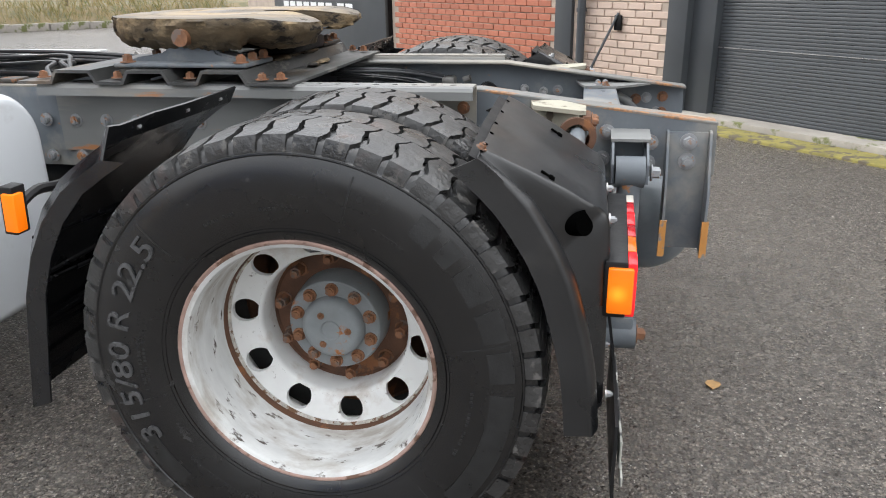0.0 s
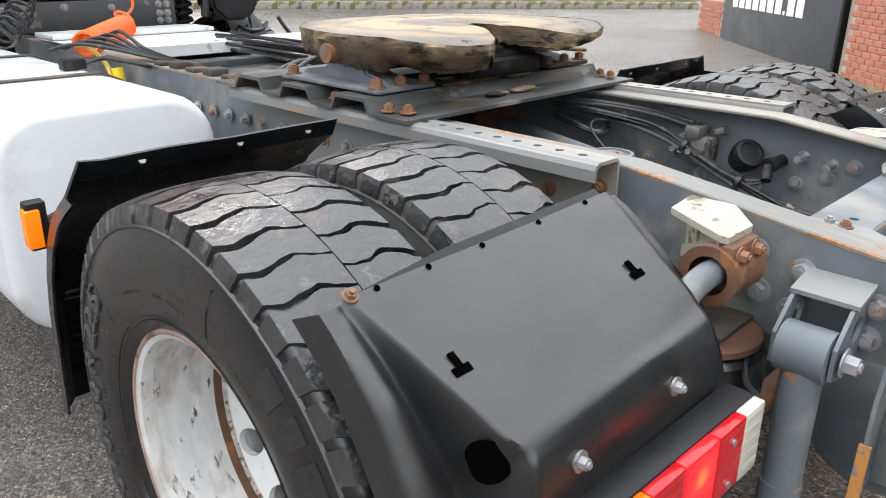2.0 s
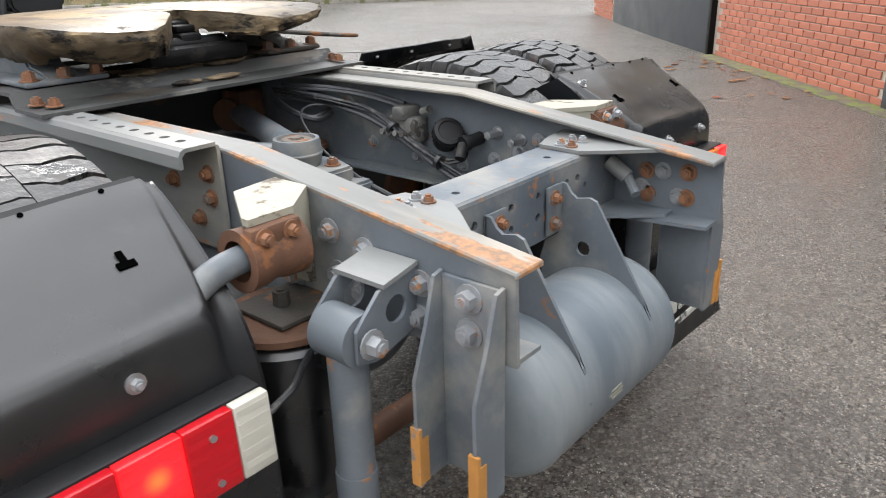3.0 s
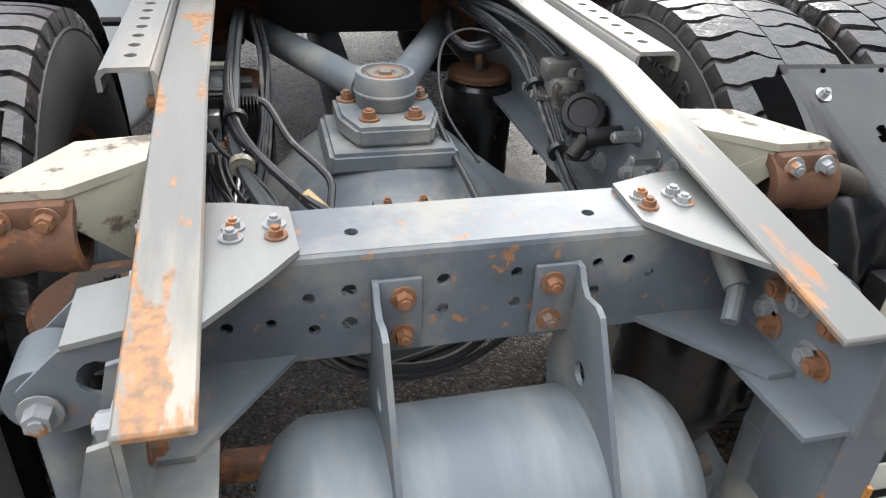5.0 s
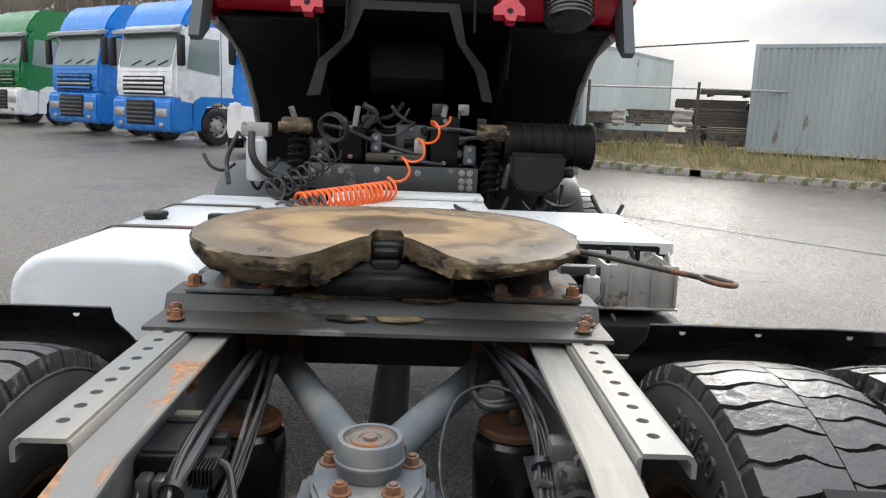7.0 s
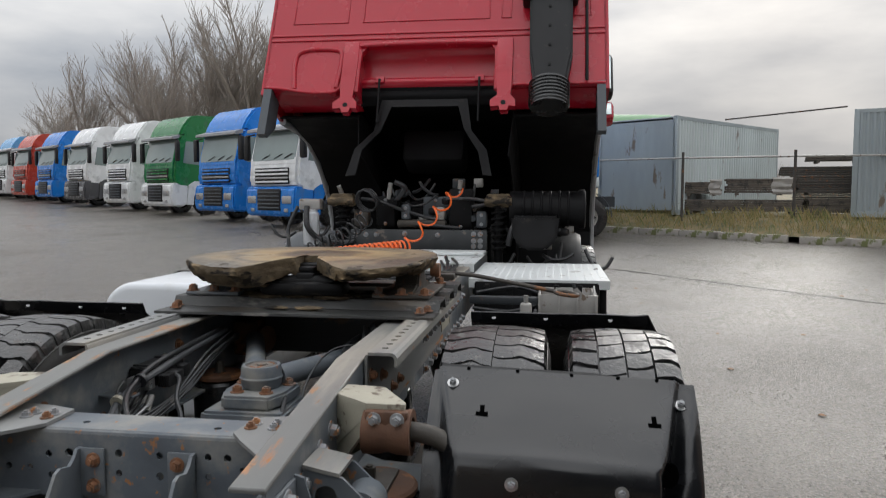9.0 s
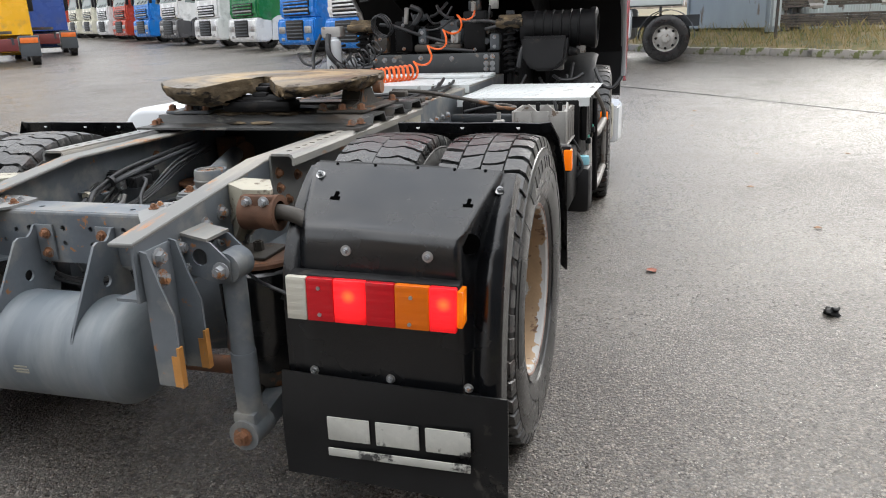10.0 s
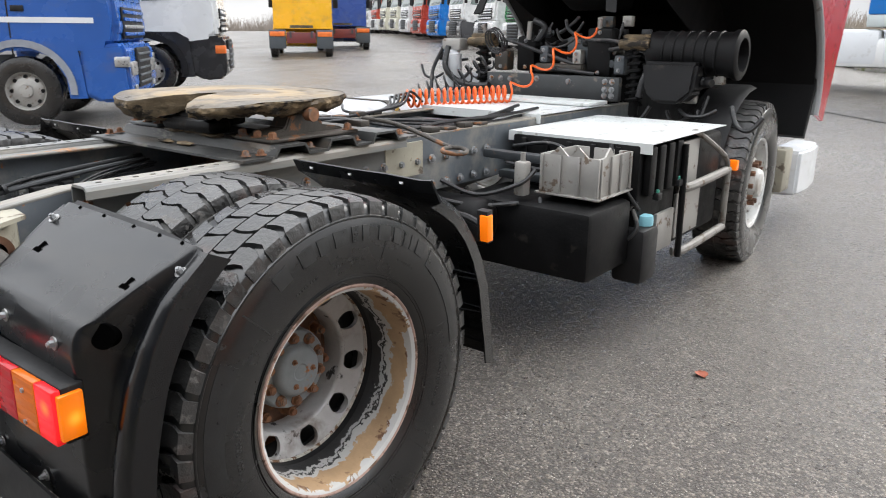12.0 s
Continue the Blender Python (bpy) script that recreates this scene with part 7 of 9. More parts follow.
def coil(pts, turns, r_coil, r_tube, material, label, name):
    """A helical hose along a bent line."""
    P = [Vector(p) for p in pts]
    L = [0.0]
    for a, b in zip(P, P[1:]):
        L.append(L[-1] + (b - a).length)
    out, N = [], turns * 12
    up = Vector((0.1, 0.2, 1))
    for k in range(N + 1):
        d = L[-1] * k / N
        i = max(j for j in range(len(L)) if L[j] <= d + 1e-9)
        i = min(i, len(P) - 2)
        f = (d - L[i]) / (L[i + 1] - L[i])
        t = (P[i + 1] - P[i]).normalized()
        sx = t.cross(up).normalized()
        sy = sx.cross(t)
        a = 2 * math.pi * k / 12
        out.append(P[i].lerp(P[i + 1], f) + r_coil * (math.cos(a) * sx + math.sin(a) * sy))
    part(name, sweep(fresh(), out, r_tube, 6, 1), material, truck, label)


coil([(-0.50, 2.24, 1.065), (-0.10, 2.78, 1.088)], 17, 0.050, 0.0085, M_ORANGE, "orange coiled air hose lying on the deck", "coiled_hose")
coil([(-0.10, 2.78, 1.09), (-0.03, 2.92, 1.20), (0.10, 3.1, 1.36), (0.20, 3.30, 1.50)], 4, 0.045, 0.0075, M_ORANGE, "orange coiled air hose stretched upwards", "coiled_hose")
coil([(-0.72, 2.62, 1.07), (-0.55, 2.85, 1.16), (-0.44, 3.05, 1.28)], 9, 0.055, 0.007, M_CABLE, "black coiled electric cable", "coiled_cable")
coil([(-0.46, 3.10, 1.40), (-0.44, 3.16, 1.42)], 3, 0.085, 0.007, M_CABLE, "black coiled electric cable", "coiled_cable")

# ---- cab, tilted forward about its front hinge ----
CW = 1.262
CAB = Matrix.Translation((0.005, 3.17, 2.215)) @ Matrix.Rotation(radians(-23), 4, "X")
cab = new("cab")
cab.parent = truck
cab.matrix_basis = CAB
tagged(cab, "red sleeper cab tilted forward over the engine")
bm = fresh()
# rear wall: a skin with pressed fields
holes = [(-1.10, -0.66, 0.585, 1.0), (-0.55, 0.42, 0.585, 1.30), (0.50, 0.58, 0.585, 1.0), (1.03, 1.16, 0.585, 1.0)]
prism(bm, [(-CW, 0.03), (-0.90, -0.02), (-0.70, -0.02), (-0.66, 0.02), (-0.545, 0.02), (-0.535, 0.31), (-0.49, 0.375), (0.43, 0.375), (0.475, 0.31), (0.485, 0.02), (CW, 0.02), (CW, 2.05), (-CW, 2.05)], "y", 0.0, 0.05)
rw = part("rear_wall", bm, M_CABRED, cab, "glossy red rear wall with pressed ribs")
for x0, x1, z0, z1 in holes:
    bm = fresh()
    t = 0.012
    for a in ((x0, x1, z0, z0 + t), (x0, x1, z1 - t, z1), (x0, x0 + t, z0, z1), (x1 - t, x1, z0, z1)):
        span(bm, a[0], a[1], -0.007, 0.004, a[2], a[3], 0.004)
    part("pressed_rib", bm, M_CABRED, rw)
for z in (0.475, 0.43):
    part("pressed_rib", span(fresh(), -CW + 0.01, CW - 0.01, -0.010, 0.004, z, z + 0.018, 0.005), M_CABRED, rw)
# deep window-like recess frames at the lower edge
bm = fresh()
for pts in ([(-1.02, 0.02), (-1.04, 0.25), (-0.98, 0.345), (-0.72, 0.345), (-0.68, 0.25), (-0.70, 0.02)], [(-0.545, -0.02), (-0.54, 0.31), (-0.49, 0.38), (0.43, 0.38), (0.48, 0.31), (0.485, -0.02)]):
    sweep(bm, [(x, -0.004, z) for x, z in pts], 0.018, 10, 4)
part("recess_frame", bm, M_CABRED, rw)
bm = fresh()
back = [(0.050, 0.380), (0.110, 0.360), (0.150, 0.310), (0.165, 0.240), (0.165, 0.185), (0.125, 0.170), (0.110, 0.150), (0.115, 0.125), (0.150, 0.110)]
loft(bm, [[(x, y, z) for y, z in back] for x in (-0.56, -0.2, 0.15, 0.50)], 0.004)
part("lower_roll", bm, M_CABRED, rw, "recessed rolled panel", 60)
# Black lower part of the recess, below the red roll.
bm = fresh()
under = [(0.150, 0.110), (0.165, 0.085), (0.150, 0.060), (0.165, 0.030), (0.230, 0.0)]
loft(bm, [[(x, y, z) for y, z in under] for x in (-0.56, -0.2, 0.15, 0.50)], 0.004)
part("sound_shield", bm, M_LINER, rw, "black panel under the rolled panel", 60)
for x in (-0.40, 0.35):
    part("strut_tab", span(fresh(), x - 0.035, x + 0.035, 0.085, 0.112, 0.118, 0.172, 0.006), M_CABRED, rw)
for x0, x1 in ((-1.20, -0.56), (0.50, 1.20)):
    bm = fresh()
    loft(bm, [[(x0, y, z), (x1, y, z)] for y, z in ((0.045, 0.012), (0.16, 0.0), (0.32, 0.004))], 0.006)
    part("floor_underside", bm, M_CABRED, rw)
for x0, x1 in ((-0.560, -0.545), (0.485, 0.500)):
    part("recess_cheek", span(fresh(), x0, x1, 0.0, 0.20, 0.0, 0.38), M_CABRED, rw)
for x in (-0.605, 0.540):
    bm = span(fresh(), x - 0.060, x + 0.060, -0.030, 0.0, -0.02, 0.40, 0.012)
    part("bracket_post", bm, M_CABRED, rw, "raised red post above a lock bracket")
bm = fresh()
sweep(bm, [(-CW + 0.01, -0.004, 0.035), (-1.10, -0.006, 0.02), (-0.90, -0.008, -0.015), (-0.72, -0.008, -0.015), (-0.67, -0.006, 0.02)], 0.014, 10, 5)
part("lower_edge", bm, M_CABRED, rw)
part("lower_edge", sweep(fresh(), [(0.60, -0.006, 0.022), (0.9, -0.006, 0.022), (CW - 0.01, -0.006, 0.022)], 0.014, 10, 4), M_CABRED, rw)
for x in (-0.605, 0.540):
    bm = fresh()
    prism(bm, [(x - 0.055, 0.10), (x - 0.045, -0.08), (x - 0.095, -0.12), (x - 0.09, -0.17), (x - 0.035, -0.165), (x - 0.02, -0.20), (x + 0.03, -0.20), (x + 0.04, -0.165), (x + 0.085, -0.17), (x + 0.085, -0.12), (x + 0.05, -0.08), (x + 0.055, 0.10)], "y", -0.04, 0.02)
    br = part("lock_bracket", bm, M_CABRED, cab, "red cab lock bracket")
    # a black disc stands for the dark inside the bracket's hole
    part("bracket_hole", rod(fresh(), (x, -0.042, -0.14), (x, -0.03, -0.14), 0.018, 16), M_ENGINE, br)
for x in (-0.40, 0.35):
    part("gas_strut", rod(fresh(), (x, 0.085, 0.145), (x, 0.12, -0.20), 0.009, 12), M_ENGINE, cab)
# air intake up the rear wall
intake = new("air_intake")
intake.parent = cab
intake.matrix_basis = at(0.06, 0, -0.15)
tagged(intake, "black air intake duct up the rear wall")
bm = fresh()
prism(bm, [(0.66, 0.34), (0.64, 2.05), (0.96, 2.05), (0.96, 0.34), (0.92, 0.12), (0.69, 0.12)], "y", -0.13, -0.012)
bmesh.ops.bevel(bm, geom=bm.edges[:], offset=0.018, segments=2, affect="EDGES")
part("duct", bm, M_MATBLACK, intake)
bm = span(fresh(), 0.60, 1.0, -0.15, -0.01, 0.80, 1.02, 0.02)
part("duct_collar", bm, M_MATBLACK, intake)
prof = [(0.12, 0.0), (0.12, 0.13)]
for k in range(7):
    prof += [(0.112 - 0.026 * k, 0.130), (0.105 - 0.026 * k, 0.142), (0.100 - 0.026 * k, 0.142), (0.092 - 0.026 * k, 0.130)]
bm = lathe(fresh(), prof + [(-0.075, 0.13), (-0.075, 0.0)], 36, at(0.80, -0.10, 0) @ ROT)
part("rubber_bellows", bm, M_RUBBER, intake, "ribbed black rubber bellows")
for k in range(5):
    part("duct_stud", rod(fresh(), (0.80, -0.136, 0.25 + 0.16 * k), (0.80, -0.127, 0.25 + 0.16 * k), 0.012, 8), M_ENGINE, intake)
bm = sweep(fresh(), [(1.12, -0.02, 0.08), (1.12, -0.05, 0.12), (1.12, -0.05, 1.25), (1.10, -0.02, 1.30)], 0.012, 8, 3)
part("grab_rail", bm, M_ENGINE, cab)
# sides with the wheel arch cut out
for s in (-1, 1):
    bm = fresh()
    prof = [(0.0, -0.02), (0.0, 2.05), (1.9, 2.05), (2.32, 0.65), (2.34, -0.52), (2.14, -0.54), (2.08, -0.37), (1.90, -0.17), (1.62, -0.01), (1.32, 0.08), (1.0, 0.12), (0.70, 0.06), (0.42, -0.02)]
    plate(bm, prof, [], 0.03, at(s * CW - 0.015, 0, 0) @ YZ)
    sd = part("side_wall", bm, M_CABRED, cab, "glossy red cab side with wheel arch")
    bm = sweep(fresh(), [(s * (CW - 0.01), y, z) for y, z in prof[5:]], 0.030, 10, 3)
    part("arch_edge", bm, M_CLEARGREY, sd, "pale grey arch edge")
    bm = fresh()
    prism(bm, [(-0.01, 0.04), (0.16, 0.03), (0.16, -0.22), (0.04, -0.36), (-0.02, -0.36)], "x", s * 1.222 - 0.03, s * 1.222 + 0.03)
    part("arch_cheek", bm, M_GREYPL, cab, "dark grey plastic arch cheek")
    # inner liner of the arch
    bm = fresh()
    liner = [(0.30, -0.05), (0.36, 0.0), (0.50, 0.03), (0.75, 0.06), (1.05, 0.10), (1.35, 0.07), (1.66, -0.03), (1.90, -0.19), (2.08, -0.45)]
    loft(bm, [[(s * x, y, z) for y, z in liner] for x in (0.60, 0.9, CW - 0.03)], 0.01)
    loft(bm, [[(s * 0.60, y, z) for y, z in liner], [(s * 0.57, y, z - 0.30 - 0.15 * math.sin(y)) for y, z in liner]], 0.01)
    part("arch_liner", bm, M_LINER, cab)
    mir = new("mirror")
    mir.parent = cab
    for z0, z1, mt in ((0.98, 1.42, M_MATBLACK), (0.70, 0.90, M_CABRED)):
        bm = span(fresh(), s * 1.36 - 0.10, s * 1.36 + 0.10, 1.75, 1.95, z0, z1, 0.045)
        part("mirror_shell", bm, mt, mir)
        bm = span(fresh(), s * 1.36 - 0.075, s * 1.36 + 0.075, 1.742, 1.75, z0 + 0.04, z1 - 0.04, 0.003)
        part("mirror_glass", bm, M_MIRROR, mir)
    part("mirror_arm", sweep(fresh(), [(s * 1.22, 1.95, 0.66), (s * 1.36, 1.88, 0.68), (s * 1.37, 1.88, 1.46), (s * 1.22, 1.95, 1.48)], 0.016, 8, 4), M_MATBLACK, mir)
# engine tunnel and floor
part("tunnel_roof", span(fresh(), -0.62, 0.62, 0.25, 2.0, 0.20, 0.24), M_LINER, cab)
part("front_bulkhead", span(fresh(), -CW + 0.02, CW - 0.02, 2.00, 2.06, -0.75, 1.5), M_LINER, cab)
part("cab_floor", span(fresh(), -CW + 0.02, CW - 0.02, 0.26, 2.0, 0.26, 0.30), M_LINER, cab)
bm = fresh()
tun = [(-0.60, -0.62), (-0.55, -0.40), (-0.42, -0.26), (-0.38, 0.0), (0.26, 0.0), (0.30, -0.26), (0.42, -0.42), (0.46, -0.62)]
inn = [(-0.52, -0.62), (-0.49, -0.42), (-0.36, -0.26), (-0.30, -0.07), (0.20, -0.07), (0.25, -0.26), (0.36, -0.44), (0.40, -0.62)]
loft(bm, [[(x, 0.16, z) for x, z in tun], [(x, 0.14, z) for x, z in inn]], 0.012)
part("tunnel_frame", bm, M_ENGINE, cab, "black engine tunnel frame")
bm = fresh()
span(bm, -0.30, 0.2, 0.6, 0.9, -0.28, 0.0, 0.05)
part("tunnel_cover", bm, M_LINER, cab)
# front bumper end that stays on the chassis
bm = fresh()
prism(bm, [(1.05, 4.70), (1.24, 4.77), (1.26, 5.05), (1.22, 5.42), (1.0, 5.55), (1.0, 4.75)], "z", 0.28, 0.62)
bmesh.ops.bevel(bm, geom=bm.edges[:], offset=0.02, segments=2, affect="EDGES")
part("bumper_corner", bm, M_WHITE, truck, "white bumper corner")
bm = span(fresh(), 0.95, 1.20, 4.50, 4.70, 0.34, 0.66, 0.02)
part("step_box", bm, M_CREAM, truck)


# ---- yard surroundings ----
KERB = [(-50, 72), (-12, 37), (-1.5, 22.0), (2.2, 18.1), (4.05, 17.1), (5.3, 16.15), (6.4, 15.45), (8.0, 14.75), (13.0, 12.4), (19.0, 9.2), (30.0, 3.0), (60, -17)]


def along(line, step):
    out = []
    for (x0, y0), (x1, y1) in zip(line, line[1:]):
        L = math.hypot(x1 - x0, y1 - y0)
        n = max(1, round(L / step))
        for k in range(n):
            f = k / n
            out.append((x0 + (x1 - x0) * f, y0 + (y1 - y0) * f, math.atan2(y1 - y0, x1 - x0)))
    return out


def verge_h(d):
    """Height of the bank over the yard, by distance behind the kerb."""
    return 0.14 + 0.36 * min(1.0, d / 0.75) + 0.01 * max(0.0, d - 0.75)


M_VERGE = mat("verge_soil_grass", (0.11, 0.10, 0.045), 0.8, 0, 0.4, 2.5, 0.3, 30, (0.17, 0.13, 0.065), 0.35, 3)
M_BLADE = bpy.data.materials.new("dry_grass")
M_BLADE.use_nodes = True
_n, _l = M_BLADE.node_tree.nodes, M_BLADE.node_tree.links
_g, _r = _n.new("ShaderNodeNewGeometry"), _n.new("ShaderNodeValToRGB")
_r.color_ramp.elements[0].color, _r.color_ramp.elements[1].color = (0.32, 0.24, 0.11, 1), (0.10, 0.13, 0.035, 1)
_e = _r.color_ramp.elements.new(0.55)
_e.color = (0.25, 0.20, 0.08, 1)
_l.new(_g.outputs["Random Per Island"], _r.inputs["Fac"])
_l.new(_r.outputs["Color"], _n["Principled BSDF"].inputs["Base Color"])
_n["Principled BSDF"].inputs["Roughness"].default_value = 0.8

kpts = along(KERB[2:10], 0.5) + [(19.0, 9.2, math.atan2(-6.2, 11))]
ends = [(-50, 72, -0.74), (-12, 37, -0.78)] + kpts + [(30, 3, -0.58), (60, -17, -0.58)]
bm = fresh()
rows = []
for d in (0.0, 0.3, 0.8, 1.6, 4.0, 12.0, 40.0, 200.0):
    rows.append([(x - math.sin(a) * (d + 0.10), y + math.cos(a) * (d + 0.10), rise(x, y) + verge_h(d) + 0.03 * noise.noise(Vector((x, y, d)))) for x, y, a in ends])
loft(bm, rows)
solo("verge", bm, M_VERGE, "rough grass bank behind the kerb", "grass", kind="structure")
for k, (x, y, a) in enumerate(along(KERB[2:10], 1.0)):
    bm = span(fresh(), -0.012, 1.03, -0.02, 0.13, -0.1, 0.16, 0.014)
    o = solo("kerb", bm, M_CONCRETE, "weathered concrete kerb stone with moss", "kerb", "kerb stones", "structure")
    o.matrix_basis = Matrix.Translation((x, y, rise(x, y))) @ Matrix.Rotation(a, 4, "Z")
gv, gf = [], []
rg = random.Random(11)
for x, y, a in along(KERB[2:10], 0.035):
    for _ in range(9):
        d = abs(rg.gauss(0.0, 0.8)) + 0.05
        if d > 2.6:
            continue
        px, py = x - math.sin(a) * (d + 0.1) + rg.uniform(-0.03, 0.03), y + math.cos(a) * (d + 0.1)
        z = rise(x, y) + verge_h(d) - 0.02
        h = rg.uniform(0.10, 0.42) * (0.65 + 0.5 * noise.noise(Vector((px * 0.8, py * 0.8, 3)))) + 0.05
        t, w = rg.uniform(0, 6.28), rg.uniform(0.004, 0.010)
        lean = rg.uniform(0.1, 0.7) * h
        b = len(gv)
        gv += [(px - w, py, z), (px + w, py, z), (px + 0.5 * lean * math.cos(t), py + 0.5 * lean * math.sin(t), z + h * 0.65), (px + lean * math.cos(t), py + lean * math.sin(t), z + h)]
        gf += [(b, b + 1, b + 2), (b, b + 2, b + 3)]
me = bpy.data.meshes.new("dry_grass")
me.from_pydata(gv, [], gf)
me.materials.append(M_BLADE)
tagged(new("dry_grass", me), "dry straw-coloured and green grass tufts along the kerb", "grass", kind="stuff")


def container(m, length, light, label):
    c = thing("shipping_container", label, "container", m, "shipping containers")
    H, W = 2.59, 2.44
    mt = M_CONTLIGHT if light else M_CONTAINER
    for sy, nm in ((0.0, "long_side"), (W, "long_side")):
        n = int(length / 0.14)
        bm = fresh()
        pts = []
        for k in range(n):
            x0 = length * k / n
            q = length / n
            for f, o in ((0.0, 0), (0.25, 0), (0.5, 1), (0.75, 1)):
                pts.append((x0 + f * q, (0.03 if sy == 0 else -0.03) * o + sy))
        pts.append((length, sy))
        loft(bm, [[(x, y, 0.12) for x, y in pts], [(x, y, H - 0.10) for x, y in pts]], 0.004)
        part(nm, bm, mt, c, "", 15)
    for x in (0.01, length - 0.01):
        bm = span(fresh(), x - 0.01, x + 0.01, 0.06, W - 0.06, 0.12, H - 0.1)
        part("end_wall", bm, M_CONTAINER, c)
    bm = span(fresh(), 0.0, length, 0.0, W, H - 0.05, H - 0.02)
    part("roof", bm, mt, c)
    for x in (0, length - 0.12):
        for y in (0, W - 0.12):
            part("corner_post", span(fresh(), x, x + 0.12, y - 0.005, y + 0.125, 0, H, 0.01), M_CONTAINER, c)
    for y in (0, W - 0.08):
        part("side_rail", span(fresh(), 0.12, length - 0.12, y - 0.004, y + 0.084, H - 0.10, H - 0.01), M_CONTAINER, c)
        part("side_rail", span(fresh(), 0.12, length - 0.12, y - 0.004, y + 0.084, 0.0, 0.14), M_CONTAINER, c)
    return c


def zrot(dx, dy):
    return math.degrees(math.atan2(dy, dx))


container(pose(4.07, 17.95, 0.93, 0, 0, zrot(3.95, 4.85)), 6.06, True, "pale grey shipping container on the grass bank")
container(pose(8.05, 17.1, 0.93, 0, 0, zrot(0.87, -0.5)), 6.06, False, "dull grey-green shipping container with rust streaks")
bm = fresh()
lathe(bm, [(-2.0, 0.0), (-2.0, 1.2), (2.0, 1.2), (2.0, 0.0)], 32, at(3.2, 27.0, 3.3) @ Matrix.Rotation(radians(10), 4, "Z"))
solo("storage_dome", bm, mat("green_tarp", (0.16, 0.30, 0.16), 0.6, 0, 0.15, 1, 0.1, 10), "pale green round-topped store behind the containers", "shed")

wrap = mat("torn_wrapping", (0.34, 0.32, 0.29), 0.5, 0, 0.3, 6, 0.3, 30)
for x, y, z, L, h, turn, dark in ((5.10, 18.55, 0.97, 1.5, 0.40, -12, 0), (6.55, 18.20, 0.97, 1.35, 0.42, -12, 0), (8.05, 17.95, 0.95, 1.5, 0.44, -11, 0), (4.85, 18.62, 1.43, 0.95, 0.42, -12, 0), (6.20, 18.30, 1.45, 1.55, 0.44, -12, 0),
                                (7.95, 18.00, 1.46, 1.75, 0.50, -11, 1), (8.3, 20.3, 1.95, 1.9, 0.34, -14, 1), (10.1, 20.2, 1.95, 1.5, 0.30, -10, 0), (8.7, 20.4, 1.00, 1.9, 0.90, -12, 1), (10.6, 20.2, 1.00, 1.6, 0.90, -12, 1), (8.8, 20.3, 2.36, 1.5, 0.18, -13, 0)):
    st = thing("timber_stack", "dark weathered bundle of timber boards" if dark else "grey weathered bundle of timber boards", "timber stack", pose(x, y, z, 0, 0, turn), "timber stacks")
    rowsn = max(2, int((h - 0.06) / 0.062))
    tb_rng = random.Random(int(x * 100) + int(z * 10))
    for j in range(rowsn):
        for i in range(3):
            o, e = tb_rng.uniform(-0.05, 0.05), tb_rng.uniform(-0.012, 0.012)
            part("board", span(fresh(), -L / 2 + o, L / 2 + o, -0.40 + 0.27 * i + e, -0.14 + 0.27 * i + e, 0.062 + 0.062 * j, 0.116 + 0.062 * j, 0.004), M_GRIME if dark else M_WOOD, st)
    for i in (-0.33, 0.33):
        part("bearer", span(fresh(), i * L - 0.045, i * L + 0.045, -0.42, 0.42, 0.0, 0.06), M_WOOD, st)
    if not dark and 1.3 < z < 1.5:
        bm = fresh()
        loft(bm, [[(L * u + 0.03 * math.sin(9 * v), -0.425 + 0.02 * math.sin(17 * v + 5 * u), v * h) for v in (0.05, 0.2, 0.35, 0.5, 0.65, 0.8, 0.95, 1.03)] for u in (0.20, 0.28, 0.36, 0.44, 0.51)], 0.003)
        part("wrapping", bm, wrap, st, "torn pale wrapping sheet", 20)
fence = thing("pipe_fence", "thin rusty pipe fence on the grass bank", "fence")
fl = [(1.5, 19.2), (4.2, 17.72), (6.7, 16.95), (9.0, 16.7), (12.5, 15.3), (16.0, 12.9)]
for x, y in fl:
    part("post", rod(fresh(), (x, y, rise(x, y) + 0.2), (x, y, 2.55), 0.035, 10), M_GRIME, fence)
for (x0, y0), (x1, y1) in zip(fl, fl[1:]):
    part("rail", rod(fresh(), (x0, y0, 2.40), (x1, y1, 2.40), 0.025, 8), M_ALU, fence)
part("rail", rod(fresh(), (5.4, 18.6, 3.45), (8.0, 17.4, 3.62), 0.02, 8), M_GRIME, fence)

# pale slatted fence far beyond the building
fen = thing("slat_fence", "long pale slatted fence far behind the kerb", "fence")
p0, p1 = Vector((24.0, 14.5, 0.9)), Vector((14.5, 22.5, 0.9))
for k in range(9):
    p = p0.lerp(p1, k / 8)
    part("post", rod(fresh(), p, p + Vector((0, 0, 1.5)), 0.05, 8), M_GRIME, fen)
for j in range(9):
    a, b = p0 + Vector((0, 0, 0.15 + 0.15 * j)), p1 + Vector((0, 0, 0.15 + 0.15 * j))
    bm = fresh()
    loft(bm, [[a, b], [a + Vector((0, 0, 0.11)), b + Vector((0, 0, 0.11))]], 0.02)
    part("slat", bm, M_CONTLIGHT, fen)

# ---- parked trucks ----
PAINT = {}


def paint(c):
    if c not in PAINT:
        PAINT[c] = mat("vehicle_paint", c, 0.25, 0, 0.08, 2, 0.02, 40, stain2=tuple(v * 0.6 + 0.05 for v in c), amount2=0.12, sscale2=3)
    return PAINT[c]


WHITE, BLUE, GREEN, RED, CREAM, NAVY = (0.74, 0.75, 0.75), (0.015, 0.19, 0.60), (0.015, 0.17, 0.045), (0.50, 0.06, 0.03), (0.70, 0.68, 0.56), (0.02, 0.06, 0.26)
